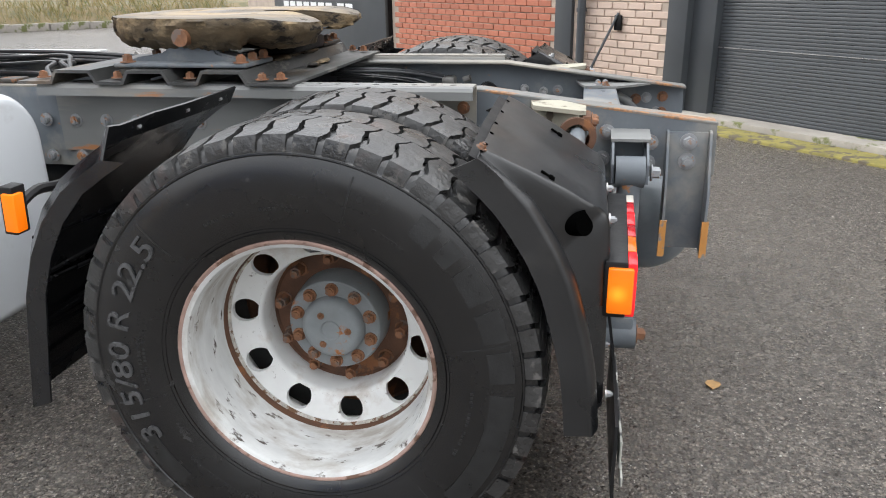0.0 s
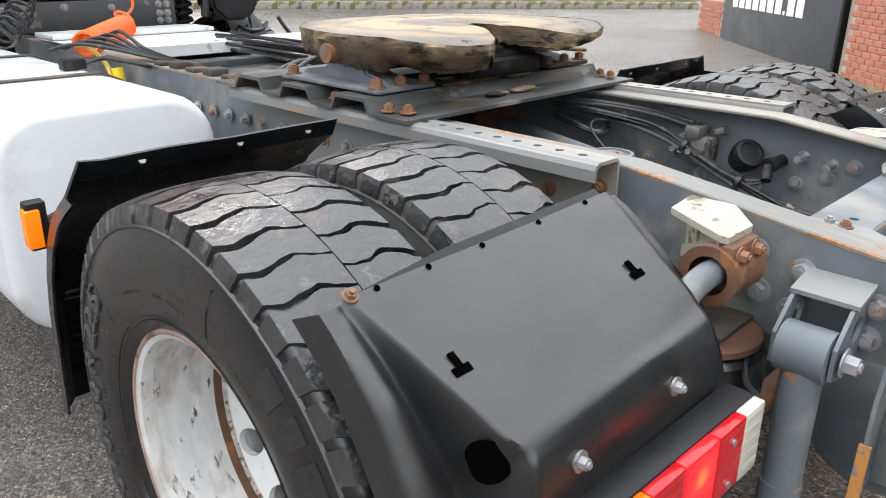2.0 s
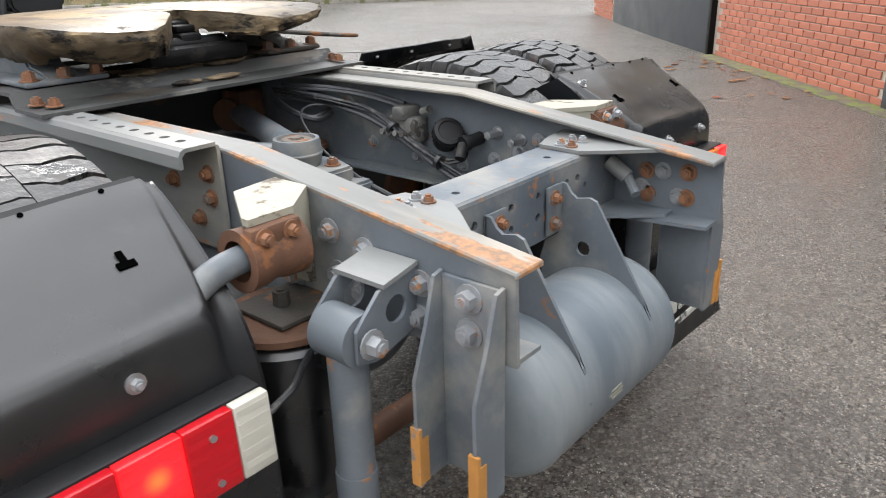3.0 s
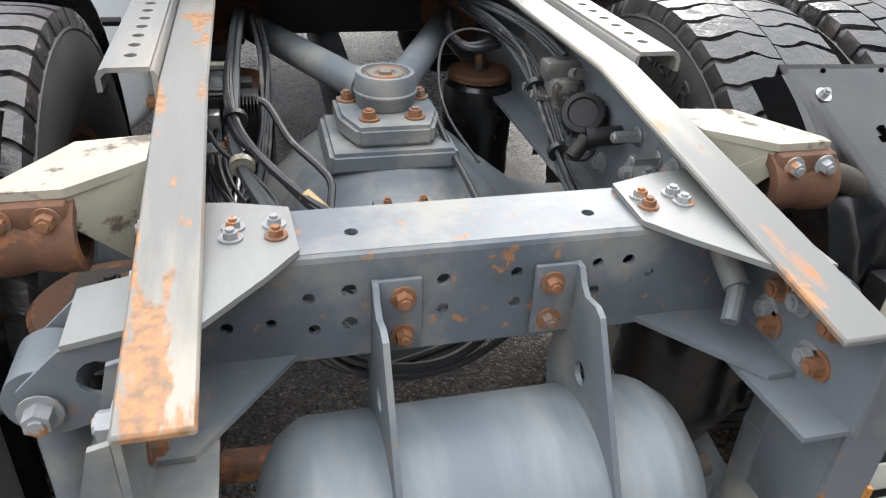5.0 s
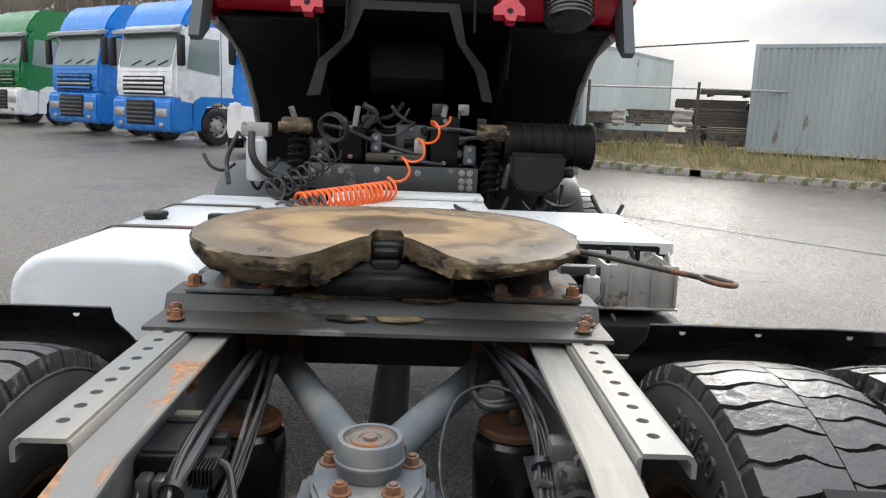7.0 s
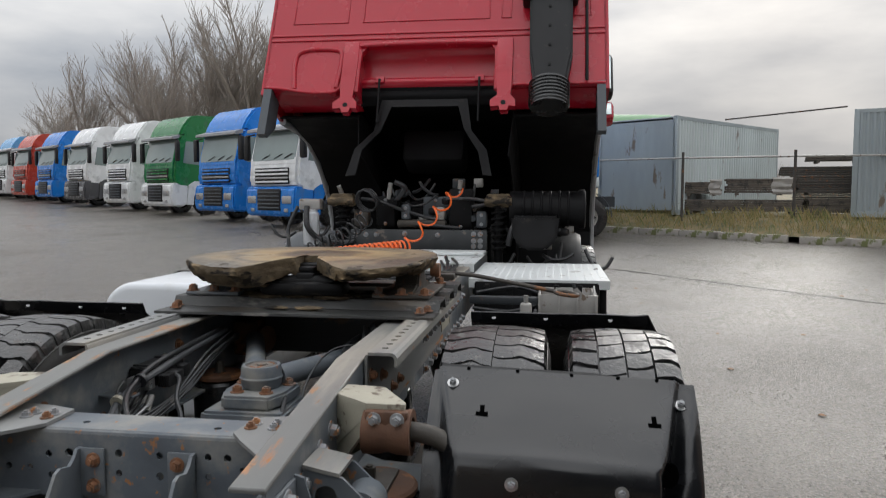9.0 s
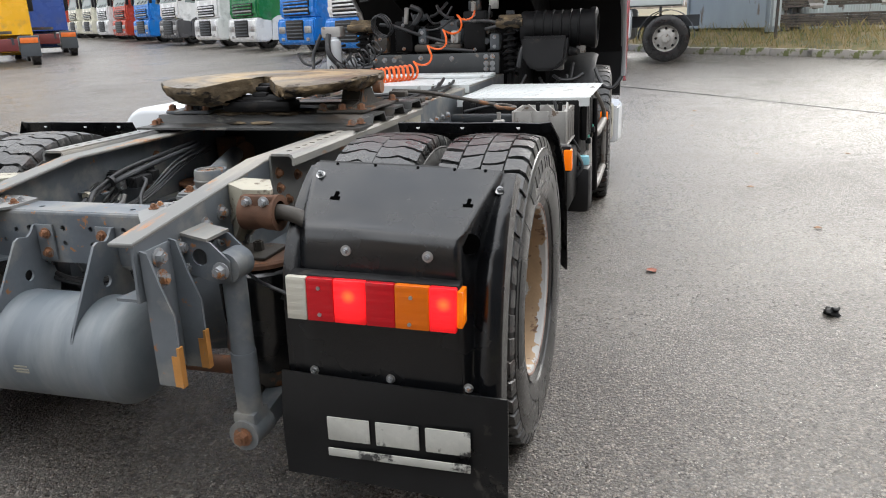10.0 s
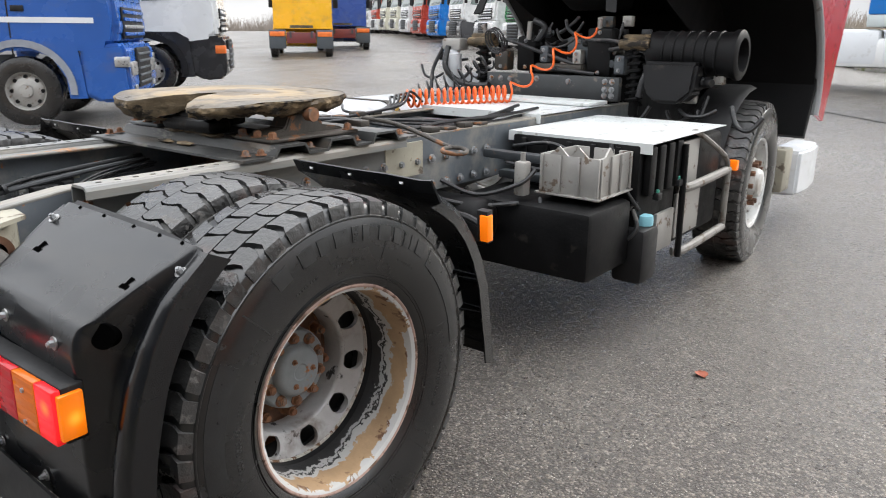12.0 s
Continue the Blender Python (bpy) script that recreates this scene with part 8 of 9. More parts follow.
YEL, LBLUE, TEAL = (0.80, 0.42, 0.01), (0.12, 0.35, 0.62), (0.02, 0.30, 0.22)


def simple_wheel(parent, x, y, r, s, hub_mat):
    w = new("wheel")
    w.parent = parent
    w.matrix_basis = Matrix.Translation((x, y, r)) @ flip(s)
    bm = lathe(fresh(), [(-0.14, r * 0.56), (-0.155, r * 0.78), (-0.13, r * 0.97), (-0.11, r), (0.11, r), (0.13, r * 0.97), (0.155, r * 0.78), (0.14, r * 0.56)], 40)
    part("tyre", bm, M_RUBBER, w)
    bm = lathe(fresh(), [(0.14, r * 0.57), (0.12, r * 0.54), (0.05, r * 0.48), (0.09, r * 0.35), (0.10, r * 0.2), (0.15, r * 0.18), (0.16, 0.0)], 32)
    part("rim", bm, hub_mat, w)
    # black discs on the closed rim, painted dark like shaded hand holes
    for k in range(8):
        a = 2 * math.pi * k / 8
        part("hand_hole", rod(fresh(), (0.062, 0.42 * r * math.cos(a), 0.42 * r * math.sin(a)), (0.082, 0.42 * r * math.cos(a), 0.42 * r * math.sin(a)), r * 0.06, 10), M_ENGINE, w)


def parked_truck(m, top, mid, low, label, high=3.7, grille=M_MATBLACK, length=5.5):
    """A cab-over truck whose front looks along -y; its wheels stand on z = 0."""
    t = thing("parked_truck", label, "truck", m, "parked trucks")
    W = 1.23
    bm = fresh()
    prism(bm, [(0.10, 1.10), (0.02, 1.45), (0.06, 1.95), (0.30, 2.95), (0.38, 3.05), (2.15, 3.05), (2.2, 1.10)], "x", -W, W)
    bmesh.ops.bevel(bm, geom=[e for e in bm.edges if abs(e.verts[0].co.x - e.verts[1].co.x) > 1 and e.verts[0].co.y < 1], offset=0.06, segments=2, affect="EDGES")
    es = [e for e in bm.edges if all(abs(abs(v.co.x) - W) < 1e-4 and v.co.y < 0.45 for v in e.verts)]
    bmesh.ops.bevel(bm, geom=es, offset=0.09, segments=3, affect="EDGES")
    part("cab_shell", bm, paint(mid), t)
    bm = fresh()
    prism(bm, [(0.30, 2.95), (0.42, 3.25), (0.75, high - 0.08), (1.0, high), (2.05, high), (2.15, high - 0.1), (2.15, 2.95)], "x", -W + 0.02, W - 0.02)
    bmesh.ops.bevel(bm, geom=bm.edges[:], offset=0.07, segments=2, affect="EDGES")
    part("roof", bm, paint(top), t)
    bm = fresh()
    loft(bm, [[(x, 0.050 + 0.012 * (abs(x) / 1.1) ** 3, 1.97) for x in (-1.1, -0.9, -0.5, 0, 0.5, 0.9, 1.1)], [(x, 0.240 + 0.012 * (abs(x) / 1.1) ** 3, 2.82) for x in (-1.08, -0.9, -0.5, 0, 0.5, 0.9, 1.08)]], 0.012)
    part("windscreen", bm, M_GLASS, t, "windscreen with the sky's reflection put into its pale colour")
    for x in (-0.5, 0.1, 0.6):
        part("wiper", rod(fresh(), (x, 0.045, 2.02), (x + 0.35, 0.075, 2.14), 0.012, 6), M_MATBLACK, t)
    bm = fresh()
    prism(bm, [(0.30, 2.98), (0.02, 2.90), (0.0, 2.82), (0.05, 2.80), (0.28, 2.86)], "x", -W - 0.03, W + 0.03)
    part("sun_visor", bm, mat("visor", (0.25, 0.25, 0.26), 0.4), t, "grey sun visor")
    bm = span(fresh(), -0.86, 0.86, 0.0, 0.04, 1.28, 1.75, 0.02)
    part("grille_panel", bm, grille, t)
    for k in range(4):
        part("grille_slat", span(fresh(), -0.84, 0.84, -0.03, 0.0, 1.32 + 0.11 * k, 1.375 + 0.11 * k, 0.01), paint(mid) if k != 1 else M_CHROME, t)
    bm = fresh()
    prism(bm, [(0.02, 1.22), (-0.06, 1.15), (-0.10, 0.55), (-0.02, 0.36), (0.35, 0.33), (0.6, 0.45), (0.6, 1.15)], "x", -W - 0.02, W + 0.02)
    bmesh.ops.bevel(bm, geom=bm.edges[:], offset=0.05, segments=2, affect="EDGES")
    part("bumper", bm, paint(low), t)
    part("bumper_grille", span(fresh(), -0.58, 0.58, -0.115, -0.06, 0.52, 1.14, 0.03), M_MATBLACK, t)
    for k in range(5):
        part("grille_slat", span(fresh(), -0.55, 0.55, -0.135, -0.112, 0.58 + 0.11 * k, 0.62 + 0.11 * k, 0.008), M_GREYPL, t)
    for s in (-1, 1):
        part("headlamp", span(fresh(), s * 0.88 - 0.22, s * 0.88 + 0.22, -0.115, -0.06, 0.72, 0.94, 0.03), M_CHROME, t, "clear headlamp")
        part("fog_lamp", span(fresh(), s * 0.85 - 0.09, s * 0.85 + 0.09, -0.112, -0.06, 0.48, 0.58, 0.015), M_CHROME, t)
        bm = fresh()
        prism(bm, [(0.42, 1.95), (0.55, 2.75), (1.45, 2.75), (1.45, 1.85)], "x", s * (W + 0.004) - 0.006, s * (W + 0.004) + 0.006)
        part("side_window", bm, M_GLASS, t)
        part("door_seam", span(fresh(), s * W - 0.006, s * W + 0.006, 1.50, 1.52, 1.0, 2.95), M_MATBLACK, t)
        bm = span(fresh(), s * 1.42 - 0.11, s * 1.42 + 0.11, 0.05, 0.18, 2.0, 2.75, 0.04)
        part("mirror", bm, M_MATBLACK, t)
        part("mirror_arm", rod(fresh(), (s * 1.2, 0.25, 2.78), (s * 1.42, 0.12, 2.74), 0.025, 8), M_MATBLACK, t)
        bm = fresh()
        prism(bm, [(0.55, 0.40), (0.62, 1.15), (0.85, 1.28), (1.95, 1.28), (2.2, 1.1), (2.2, 0.75), (2.05, 0.75), (1.85, 1.02), (1.42, 1.16), (1.0, 1.02), (0.82, 0.7), (0.80, 0.40)], "x", s * (W - 0.02) - 0.03, s * (W - 0.02) + 0.05)
        part("wheel_surround", bm, paint(low), t)
        simple_wheel(t, s * 1.05, 1.42, 0.51, s, M_ALU)
        simple_wheel(t, s * 1.05, length - 0.7, 0.51, s, M_ALU)
        part("frame_rail", span(fresh(), s * 0.40 - 0.04, s * 0.40 + 0.04, 2.0, length, 0.75, 1.0), M_CHASSIS_DARK, t)
        part("fuel_tank", span(fresh(), s * 0.92 - 0.28, s * 0.92 + 0.28, 2.45, length - 1.5, 0.45, 1.02, 0.08), M_ALU if s < 0 else paint(low), t)
    return t


ROW = [(-7.2, 18.5, BLUE, WHITE, BLUE, "white and blue parked tractor unit"), (-10.1, 21.0, BLUE, BLUE, BLUE, "bright blue parked tractor unit with grey visor"),
       (-13.9, 24.1, GREEN, GREEN, WHITE, "green parked tractor unit with a pale bumper"), (-17.1, 26.6, WHITE, WHITE, WHITE, "white parked tractor unit with dark grille"),
       (-21.2, 29.8, WHITE, WHITE, (0.08, 0.08, 0.085), "white parked truck with a dark bumper"), (-25.0, 32.8, BLUE, BLUE, BLUE, "blue parked tractor unit far down the row"),
       (-28.6, 35.6, RED, RED, RED, "red parked tractor unit far down the row"), (-32.0, 38.3, LBLUE, WHITE, WHITE, "white and pale blue parked truck"),
       (-35.6, 41.2, CREAM, CREAM, CREAM, "cream parked truck with smooth cab"), (-39.4, 44.2, CREAM, CREAM, CREAM, "cream parked truck at the row's end"),
       (-43.2, 47.2, WHITE, RED, WHITE, "red and white parked truck far off"), (-47.0, 50.2, WHITE, WHITE, WHITE, "white parked truck far off"),
       (-51.0, 53.4, TEAL, WHITE, WHITE, "white and teal parked truck far off"), (-55.0, 56.5, WHITE, RED, RED, "red parked truck far off")]
for x, y, c1, c2, c3, lab in ROW:
    parked_truck(pose(x, y, rise(x, y), 0, 0, -35), c1, c2, c3, lab, 3.75 if c1 != CREAM else 3.3)
# a blue and a white truck standing side by side
SIDE_X, SIDE_Y = -9.4, 5.63
side_blue = parked_truck(pose(SIDE_X, SIDE_Y, rise(0, SIDE_Y), 0, 0, 180 - math.degrees(math.atan2(0.64, 0.77))), NAVY, (0.02, 0.095, 0.36), (0.02, 0.095, 0.36), "dark blue parked truck with a pale stripe", length=7.5)
side_white = parked_truck(pose(-11.6, 9.0, rise(0, 9.0), 0, 0, 180 - math.degrees(math.atan2(0.64, 0.77))), WHITE, WHITE, (0.022, 0.022, 0.024), "white parked truck with dark lower panels", length=7.5)
for t, trim in ((side_blue, mat("arch_trim_grey", (0.26, 0.28, 0.32), 0.5)), (side_white, M_MATBLACK)):
    for s in (-1, 1):
        bm = fresh()
        arc = [(1.42 + 0.64 * math.cos(radians(a)), 0.52 + 0.64 * math.sin(radians(a))) for a in range(-5, 186, 10)]
        loft(bm, [[(s * 1.27, y, z) for y, z in arc], [(s * 1.275, 1.42 + (y - 1.42) * 1.16, 0.52 + (z - 0.52) * 1.16) for y, z in arc]], 0.02)
        part("arch_trim", bm, trim, t)
        part("indicator", span(fresh(), s * 1.19 - 0.08, s * 1.19 + 0.075, -0.09, 0.12, 0.86, 1.02, 0.02), mat("orange_reflector", (0.8, 0.18, 0.03), 0.4) if t is side_white else M_CHROME, t)
for s in (-1, 1):
    part("side_stripe", span(fresh(), s * 1.236 - 0.004, s * 1.236 + 0.004, 0.35, 2.0, 1.50, 1.58), M_WHITE, side_blue, "pale stripe along the side")
    part("door_handle", span(fresh(), s * 1.24 - 0.012, s * 1.24 + 0.012, 1.28, 1.46, 1.66, 1.74, 0.008), M_MATBLACK, side_blue)
# tractors seen from behind, far off
for x, y, c, lab in ((-20.0, 18.6, YEL, "yellow tractor unit seen from behind"), (-22.6, 23.4, NAVY, "dark blue tractor unit seen from behind")):
    t = parked_truck(pose(x - 4.1, y + 3.8, rise(x, y), 0, 0, 180 + 47), c, c, c, lab)
    for s in (-1, 1):
        part("rear_guard", span(fresh(), s * 0.9 - 0.32, s * 0.9 + 0.32, 5.35, 5.42, 0.35, 1.05, 0.02), M_GREYPL, t)
        part("rear_lamp", span(fresh(), s * 0.9 - 0.28, s * 0.9 + 0.28, 5.42, 5.45, 0.80, 0.98, 0.01), mat("orange_reflector", (0.8, 0.18, 0.03), 0.4), t)
    part("rear_beam", span(fresh(), -0.55, 0.55, 5.40, 5.48, 0.55, 0.95, 0.02), mat("maroon_frame", (0.16, 0.03, 0.03), 0.5), t)
    part("coupling", lathe(fresh(), [(1.12, 0), (1.12, 0.45), (1.22, 0.45), (1.22, 0)], 24, at(0, 4.6, 0) @ ROT), M_GRIME, t)
# a blue tractor unit with white tanks ahead of the red cab
t = parked_truck(pose(-4.2, 16.9, rise(0, 16.9), 0, 0, 88 + 180), BLUE, BLUE, WHITE, "blue truck with long white side tanks", length=6.6)
part("load_body", span(fresh(), -1.22, 1.22, 3.95, 6.2, 1.45, 3.6, 0.04), paint(BLUE), t, "tall blue load body")
part("body_sill", span(fresh(), -1.21, 1.21, 3.95, 6.2, 1.22, 1.45, 0.02), M_CONTLIGHT, t, "pale blue-grey sill")
for s in (-1, 1):
    for k in range(3):
        part("side_tank", span(fresh(), s * 1.0 - 0.22, s * 1.0 + 0.22, 2.45 + 0.92 * k, 3.30 + 0.92 * k, 0.50, 1.18, 0.08), M_WHITE, t)
    bm = fresh()
    arc = [(5.9 + 0.62 * math.cos(radians(a)), 0.51 + 0.62 * math.sin(radians(a))) for a in range(0, 181, 15)]
    loft(bm, [[(s * x, y, z) for y, z in arc] for x in (0.75, 1.24)], 0.01)
    part("mudguard", bm, M_GREYPL, t)


# ---- bare trees ----
def bare_tree(x, y, h, seed, label):
    r = random.Random(seed)
    tr = thing("bare_tree", label, "tree", None, "bare trees")
    tv, tf, cv, cf = [], [], [], []

    def seg(V, F, a, b, ra, rb, n):
        d = (b - a).normalized()
        u = d.cross(Vector((0.3, 0.2, 1))).normalized()
        w = d.cross(u)
        k0 = len(V)
        for p, rr in ((a, ra), (b, rb)):
            V.extend([p + rr * (math.cos(2 * math.pi * i / n) * u + math.sin(2 * math.pi * i / n) * w) for i in range(n)])
        F.extend([(k0 + i, k0 + (i + 1) % n, k0 + n + (i + 1) % n, k0 + n + i) for i in range(n)])

    def grow(p, d, L, rad, depth):
        n = 3 if depth < 4 else 2
        for i in range(n):
            q = p + d * (L / n)
            V, F = (tv, tf) if depth < 2 else (cv, cf)
            seg(V, F, p, q, rad * (1 - 0.22 * i / n), rad * (1 - 0.22 * (i + 1) / n), 7 if depth < 2 else 3)
            p = q
            d = (d + Vector((r.uniform(-1, 1), r.uniform(-1, 1), r.uniform(-0.2, 0.9))) * 0.14).normalized()
            if depth < 6:
                for _ in range(2 if depth < 1 else 1):
                    a = r.uniform(0, 6.28)
                    side = Vector((math.cos(a), math.sin(a), r.uniform(0.2, 1.0)))
                    grow(p, (d * 0.68 + side * 0.66).normalized(), L * r.uniform(0.55, 0.78), max(0.0065, rad * 0.5), depth + 1)
        if depth < 6:
            grow(p, d, L * 0.74, max(0.0065, rad * 0.72), depth + 1)

    z = rise(x, y)
    grow(Vector((x, y, z)), Vector((r.uniform(-0.06, 0.06), r.uniform(-0.06, 0.06), 1)).normalized(), h * 0.25, h * 0.0115, 0)
    for nm, V, F in (("trunk", tv, tf), ("crown", cv, cf)):
        me = bpy.data.meshes.new(nm)
        me.from_pydata(V, [], F)
        me.materials.append(M_BARK)
        o = new(nm, me)
        o.parent = tr
    return tr


first = [bare_tree(0, 0, 13, k, "tall bare winter tree with fine twigs behind the trucks") for k in (3, 8, 21)]
spots = [(-20.5, 43, 1.10), (-17.5, 42, 1.30), (-23.5, 42, 1.06), (-31, 45, 0.90), (-26.5, 46, 1.02), (-35, 48, 0.74), (-14.5, 44, 1.25), (-22, 50, 1.15), (-29, 52, 0.92), (-9, 48, 1.1), (-16, 54, 1.3), (-38, 60, 0.7)]
tr_rng = random.Random(2)
for k, (x, y, size) in enumerate(spots):
    m = pose(x, y, rise(x, y) - 0.1, 0, 0, tr_rng.uniform(0, 360)) @ Matrix.Scale(size, 4)
    if k < 3:
        first[k].matrix_basis = m
    else:
        copy_thing(first[k % 3], m).matrix_basis = m
hv, hf = [], []
for k in range(9000):
    u = tr_rng.random()
    x, y = -110 + 165 * u + tr_rng.uniform(-3, 3), 95 - 30 * abs(u - 0.5) + tr_rng.uniform(-6, 6)
    z = rise(x, y) - 0.3
    h = tr_rng.uniform(1.2, 4.5) * (0.7 + 0.6 * noise.noise(Vector((x * 0.12, y * 0.1, 0))))
    a, w = tr_rng.uniform(0, 6.28), 0.10
    b = len(hv)
    hv += [(x - w, y, z), (x + w, y, z), (x + 0.35 * h * math.cos(a), y + 0.35 * h * math.sin(a), z + h)]
    hf.append((b, b + 1, b + 2))
me = bpy.data.meshes.new("far_thicket")
me.from_pydata(hv, [], hf)
me.materials.append(M_BARK)
tagged(new("far_thicket", me), "brown leafless thicket along the far edge", "shrubs", kind="stuff")

# ---- chippings bedded in the asphalt ----
M_CHIP = bpy.data.materials.new("stone_chippings")
M_CHIP.use_nodes = True
_n, _l = M_CHIP.node_tree.nodes, M_CHIP.node_tree.links
_g, _r = _n.new("ShaderNodeNewGeometry"), _n.new("ShaderNodeValToRGB")
# Stone tones; the palest are brightened to pass for wet sparkle too.
_r.color_ramp.elements[0].color, _r.color_ramp.elements[1].color = (0.05, 0.045, 0.04, 1), (0.72, 0.70, 0.65, 1)
_r.color_ramp.elements.new(0.7).color = (0.20, 0.18, 0.16, 1)
_l.new(_g.outputs["Random Per Island"], _r.inputs["Fac"])
_l.new(_r.outputs["Color"], _n["Principled BSDF"].inputs["Base Color"])
_n["Principled BSDF"].inputs["Roughness"].default_value = 0.35
cv, cf = [], []
chip_rng = random.Random(17)
for k in range(42000):
    x, y = chip_rng.uniform(-6.0, 8.5), chip_rng.uniform(-4.5, 7.0)
    d = (Vector((x, y, 0)) - WP).dot(WN)
    if d < 0.6 or chip_rng.random() > 0.75 + 0.9 * noise.noise(Vector((x * 0.7, y * 0.7, 4.0))):
        continue
    r, a, z = chip_rng.uniform(0.0025, 0.0068), chip_rng.uniform(0, 6.28), rise(x, y)
    b = len(cv)
    cv += [(x + r * math.cos(a + 1.57 * j) * chip_rng.uniform(0.6, 1.3), y + r * math.sin(a + 1.57 * j), z - 0.001) for j in range(4)] + [(x + 0.3 * r, y, z + 0.4 * r)]
    cf += [(b, b + 1, b + 4), (b + 1, b + 2, b + 4), (b + 2, b + 3, b + 4), (b + 3, b, b + 4)]
me = bpy.data.meshes.new("stone_chippings")
me.from_pydata(cv, [], cf)
me.materials.append(M_CHIP)
tagged(new("stone_chippings", me), "pale and dark stone chippings bedded in the asphalt", "chippings", kind="stuff")

# ---- brick building: walls, sign, door, gutter pipe ----
bm = fresh()
wall_box(bm, 0.211, 3.98, 0, 4.2, -0.35, -0.012)
wall = solo("wall_brick", bm, M_MORTAR, "red brick building wall with pale joints", "wall", kind="structure")
bm = fresh()
wall_box(bm, -1.39, -0.061, 0, 4.2, -0.35, -0.012)
wall2 = solo("wall_washed", bm, M_MORTAR, "whitewashed brick wall pier beside the door", "wall", kind="structure")
bm = fresh()
wall_box(bm, 8.85, 10.45, 0, 2.6, -0.5, -0.012)
wall3 = solo("wall_pier", bm, M_MORTAR, "brick pier beyond the dark sign", "wall", kind="structure")
bm = fresh()
wall_box(bm, -14, 8.85, 0, 4.2, -8.0, -0.36)
solo("wall_core", bm, M_MORTAR, "plain body of the brick building", "wall", kind="structure")
part("column", wall_box(fresh(), -0.060, 0.210, 0, 4.2, -0.3, 0.03, 0.006), M_DARKDOOR, wall, "charcoal painted column")
part("column", wall_box(fresh(), -1.62, -1.391, 0, 4.2, -0.3, 0.03, 0.006), M_DARKDOOR, wall2, "charcoal painted door jamb")
door = thing("door_roller", "large charcoal ribbed roller door", "door", kind="structure")
part("door_frame", wall_box(fresh(), -1.88, -1.621, 0, 4.0, -0.3, -0.05, 0.004), M_DARKDOOR, door)
for k in range(44):
    z = 0.05 + 0.03 * k
    part("slat", wall_box(fresh(), -7.6, -1.881, z, z + 0.028, -0.16, -0.13, 0.004), M_DARKDOOR, door)
part("upper_leaf", wall_box(fresh(), -7.6, -1.881, 0.05 + 0.03 * 44, 4.0, -0.16, -0.13), M_DARKDOOR, door)
part("door_seam", wall_box(fresh(), -7.6, -1.881, 0.675, 0.683, -0.129, -0.124), M_CHROME, door)
bm = fresh()
wall_box(bm, -7.8, -1.3, -0.05, 0.075, -0.36, 0.10, 0.015)
solo("door_sill", bm, M_CONCRETE, "worn concrete door sill with moss", "sill", kind="structure")
bm = fresh()
wall_box(bm, -7.8, -1.2, -0.05, 0.022, 0.10, 0.42, 0.01)
solo("moss_strip", bm, mat("mossy_edge", (0.24, 0.21, 0.06), 0.9, 0, 0.4, 6, 0.4, 40, (0.10, 0.085, 0.06), 0.32, 9), "yellow-green moss and dirt along the sill", "moss", kind="structure")
bm = fresh()
wall_box(bm, -1.2, 3.95, -0.05, 0.012, -0.02, 0.22, 0.004)
solo("wall_foot", bm, mat("wall_foot_dirt", (0.12, 0.10, 0.07), 0.9, 0, 0.4, 6, 0.4, 40, (0.13, 0.15, 0.04), 0.35, 7), "dirt and moss along the wall's foot", "moss", kind="structure")
pipe = thing("drain_pipe", "dark grey rainwater pipe with a bracket", "pipe")
part("pipe", rod(fresh(), WM @ Vector((-0.25, 0.06, 0.0)), WM @ Vector((-0.25, 0.06, 4.2)), 0.045, 20), M_DARKDOOR, pipe)
for z in (0.95, 2.4):
    part("pipe_bracket", rod(fresh(), WM @ Vector((-0.25, 0.06, z)), WM @ Vector((-0.25, 0.06, z + 0.04)), 0.055, 20), M_DARKDOOR, pipe)
tool = thing("shovel", "long-handled tool with a yellow foot leaning on the wall", "tool")
part("handle", rod(fresh(), WM @ Vector((-0.75, 0.02, 0.95)), WM @ Vector((-0.50, 0.15, 0.35)), 0.014, 8), M_GREYPL, tool)
part("lower_handle", rod(fresh(), WM @ Vector((-0.50, 0.15, 0.35)), WM @ Vector((-0.42, 0.19, 0.02)), 0.016, 8), mat("ochre_handle", (0.6, 0.3, 0.06), 0.5), tool)
part("grip", wall_box(fresh(), -0.80, -0.70, 0.78, 0.93, 0.01, 0.03, 0.008), M_ENGINE, tool)
sign = thing("dark_signboard", "large charcoal signboard with white bars", "sign")
part("board", wall_box(fresh(), 4.08, 8.72, 0.0, 2.4, -0.1, 0.04, 0.006), M_DARKDOOR, sign)
part("board_edge", wall_box(fresh(), 3.99, 4.079, 0.0, 2.42, -0.1, 0.06, 0.004), M_ENGINE, sign)
s0 = 8.22
for k in range(10):
    w = 0.25 if k != 7 else 0.07
    part("print_bar", wall_box(fresh(), s0 - w, s0, 0.64, 0.92 if k != 7 else 0.70, 0.04, 0.044), M_SIGNTEXT, sign, "white printed bar")
    s0 -= w + 0.075

# scattered leaves and debris
lr = random.Random(9)


def leaf(x, y, size, mt, label="curled brown fallen leaf on the asphalt"):
    bm = fresh()
    rows = []
    for i in range(5):
        u = i / 4 - 0.5
        wd = size * 0.42 * math.cos(u * math.pi) ** 0.7 + 0.001
        rows.append([(u * size, -wd, 0.004 + 0.012 * abs(u) + 0.2 * wd), (u * size, 0, 0.004), (u * size, wd, 0.006 + 0.25 * wd)])
    loft(bm, rows, 0.0012)
    o = solo("fallen_leaf", bm, mt, label, "leaf", "fallen leaves")
    o.matrix_basis = pose(x, y, rise(x, y), 0, 0, lr.uniform(0, 360))


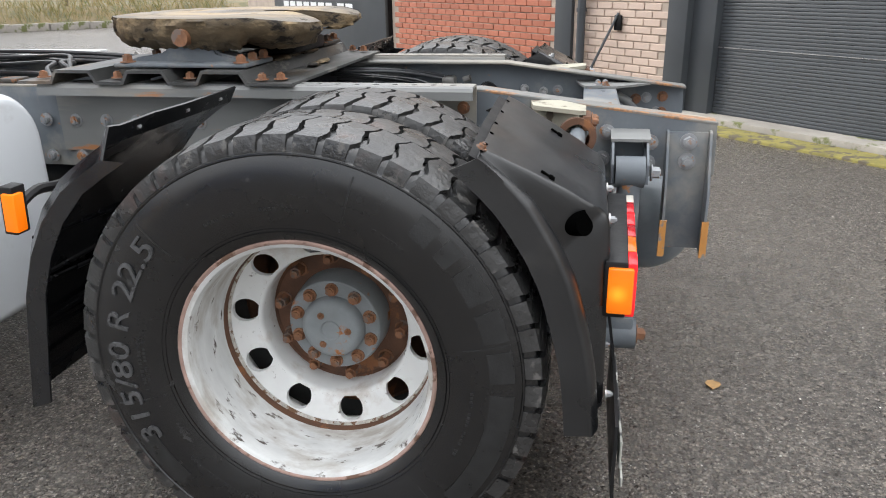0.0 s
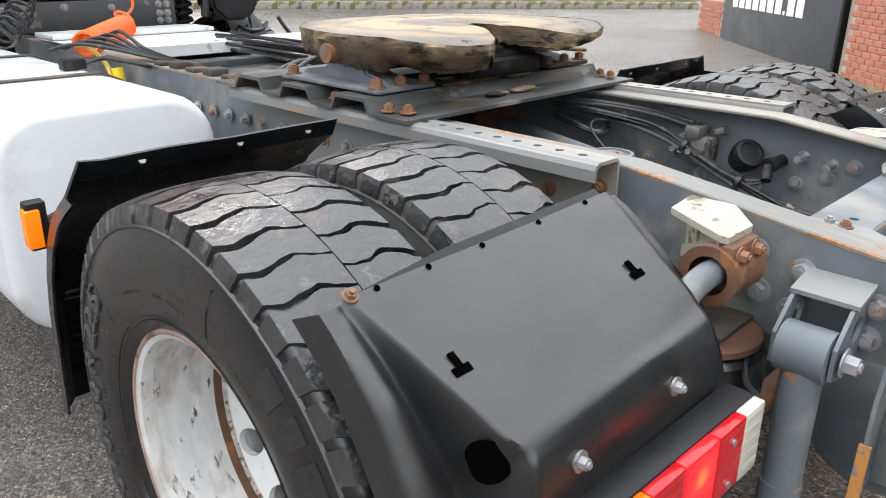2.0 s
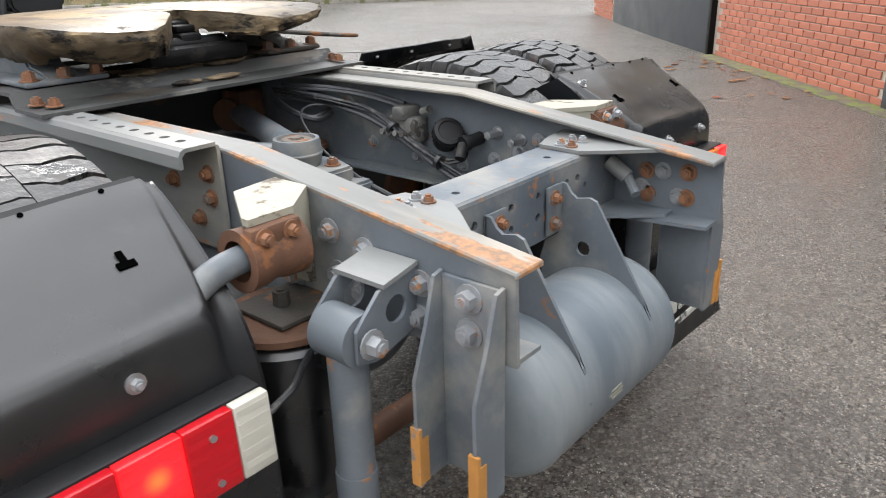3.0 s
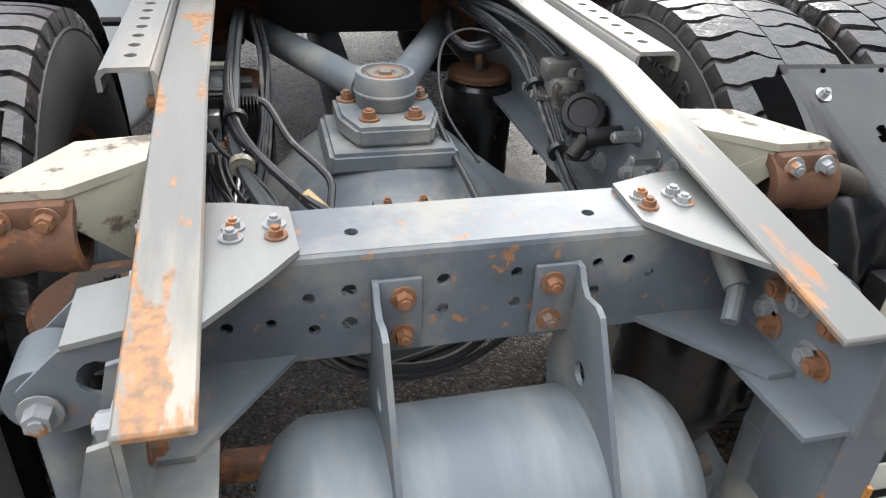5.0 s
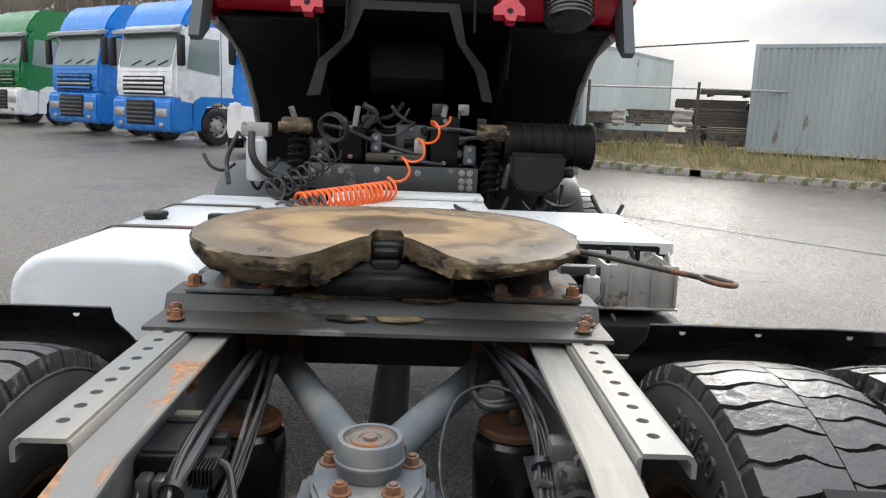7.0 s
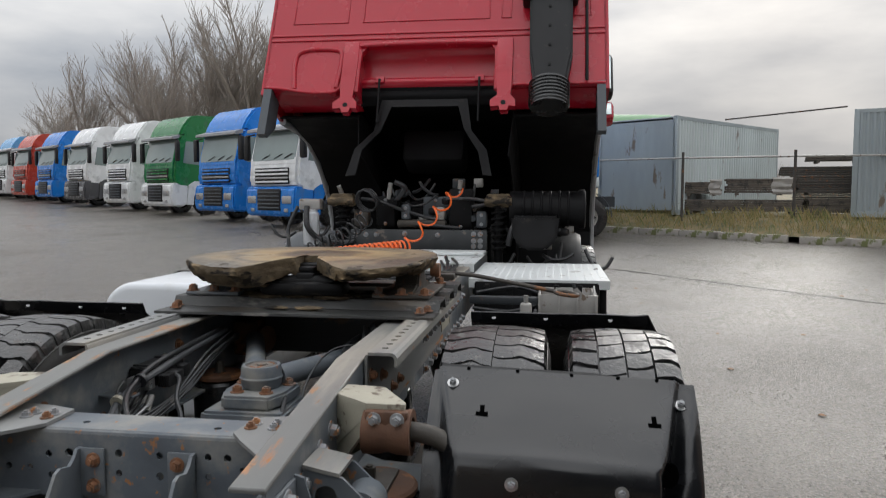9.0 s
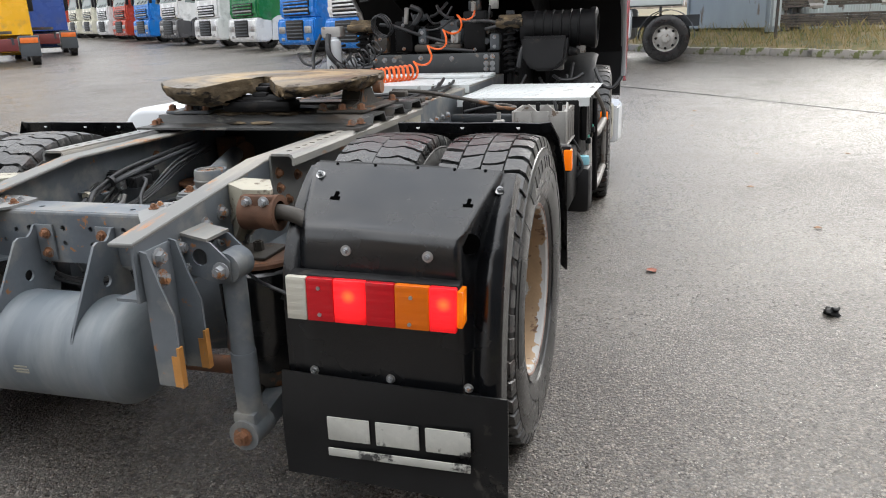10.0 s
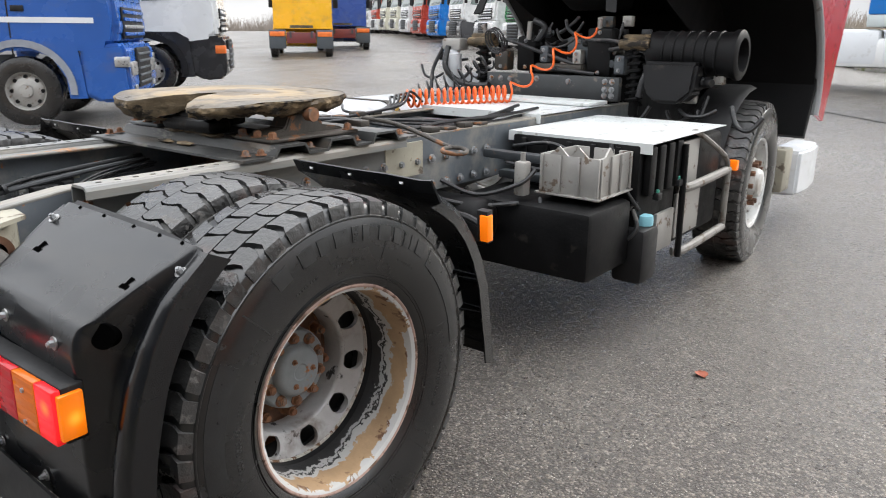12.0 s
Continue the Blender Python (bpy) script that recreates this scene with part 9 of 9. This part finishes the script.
M_LEAFRED = mat("red_leaf", (0.30, 0.08, 0.04), 0.6, 0, 0.3, 60, 0.2, 90)
leaf(-0.26, -1.08, 0.06, mat("tan_leaf", (0.42, 0.25, 0.10), 0.6, 0, 0.3, 60, 0.2, 90), "pale tan fallen leaf on the asphalt")
leaf(1.61, 1.81, 0.07, M_LEAFRED, "small red fallen leaf on the asphalt")
for k in range(46):
    u = lr.uniform(0.6, 3.9)
    d = abs(lr.gauss(0, 0.9)) + 0.1
    p = WP + WU * u + WN * d
    leaf(p.x, p.y, lr.uniform(0.05, 0.10), lr.choice((M_LEAF, M_LEAFRED, M_LEAF)))
for k in range(14):
    leaf(lr.uniform(1.6, 5.5), lr.uniform(0.3, 9), lr.uniform(0.03, 0.055), M_LEAF, "small dark fallen leaf on the asphalt")
bm = fresh()
bmesh.ops.create_icosphere(bm, subdivisions=3, radius=0.035)
for v in bm.verts:
    v.co *= 1.0 + 0.9 * noise.noise(v.co * 45.0)
    v.co = Vector((2.465 + v.co.x, 1.30 + v.co.y, max(0.0, 0.012 + 0.7 * v.co.z)))
solo("debris_clump", bm, M_ENGINE, "small dark clump of dirt on the asphalt", "debris")

# bricks, laid last
def brick_form():
    bm = span(fresh(), -0.103, 0.103, -0.045, 0.0, 0.0, 0.064)
    bmesh.ops.bevel(bm, geom=[e for e in bm.edges if all(v.co.y > -0.01 for v in e.verts)], offset=0.004, segments=1, affect="EDGES")
    me = bpy.data.meshes.new("brick")
    bm.to_mesh(me)
    bm.free()
    return me


BR1, BR2 = brick_form(), brick_form()
BR1.materials.append(M_BRICK)
BR2.materials.append(M_BRICKPALE)


def lay(parent, data, s0, s1, z1, dx=0.0):
    rows = int(z1 / 0.0755)
    for j in range(rows):
        x = s0 + 0.106 + (0.108 if j % 2 else 0.0)
        while x < s1 - 0.10:
            o = new("brick", data)
            o.parent = parent
            o.matrix_basis = WM @ Matrix.Translation((x, lr.uniform(-0.002, 0.002), 0.006 + 0.0755 * j))
            x += 0.2165


lay(wall, BR1, 0.211, 3.98, 1.14)
lay(wall2, BR2, -1.39, -0.061, 1.14)
lay(wall3, BR1, 8.85, 10.45, 0.7)
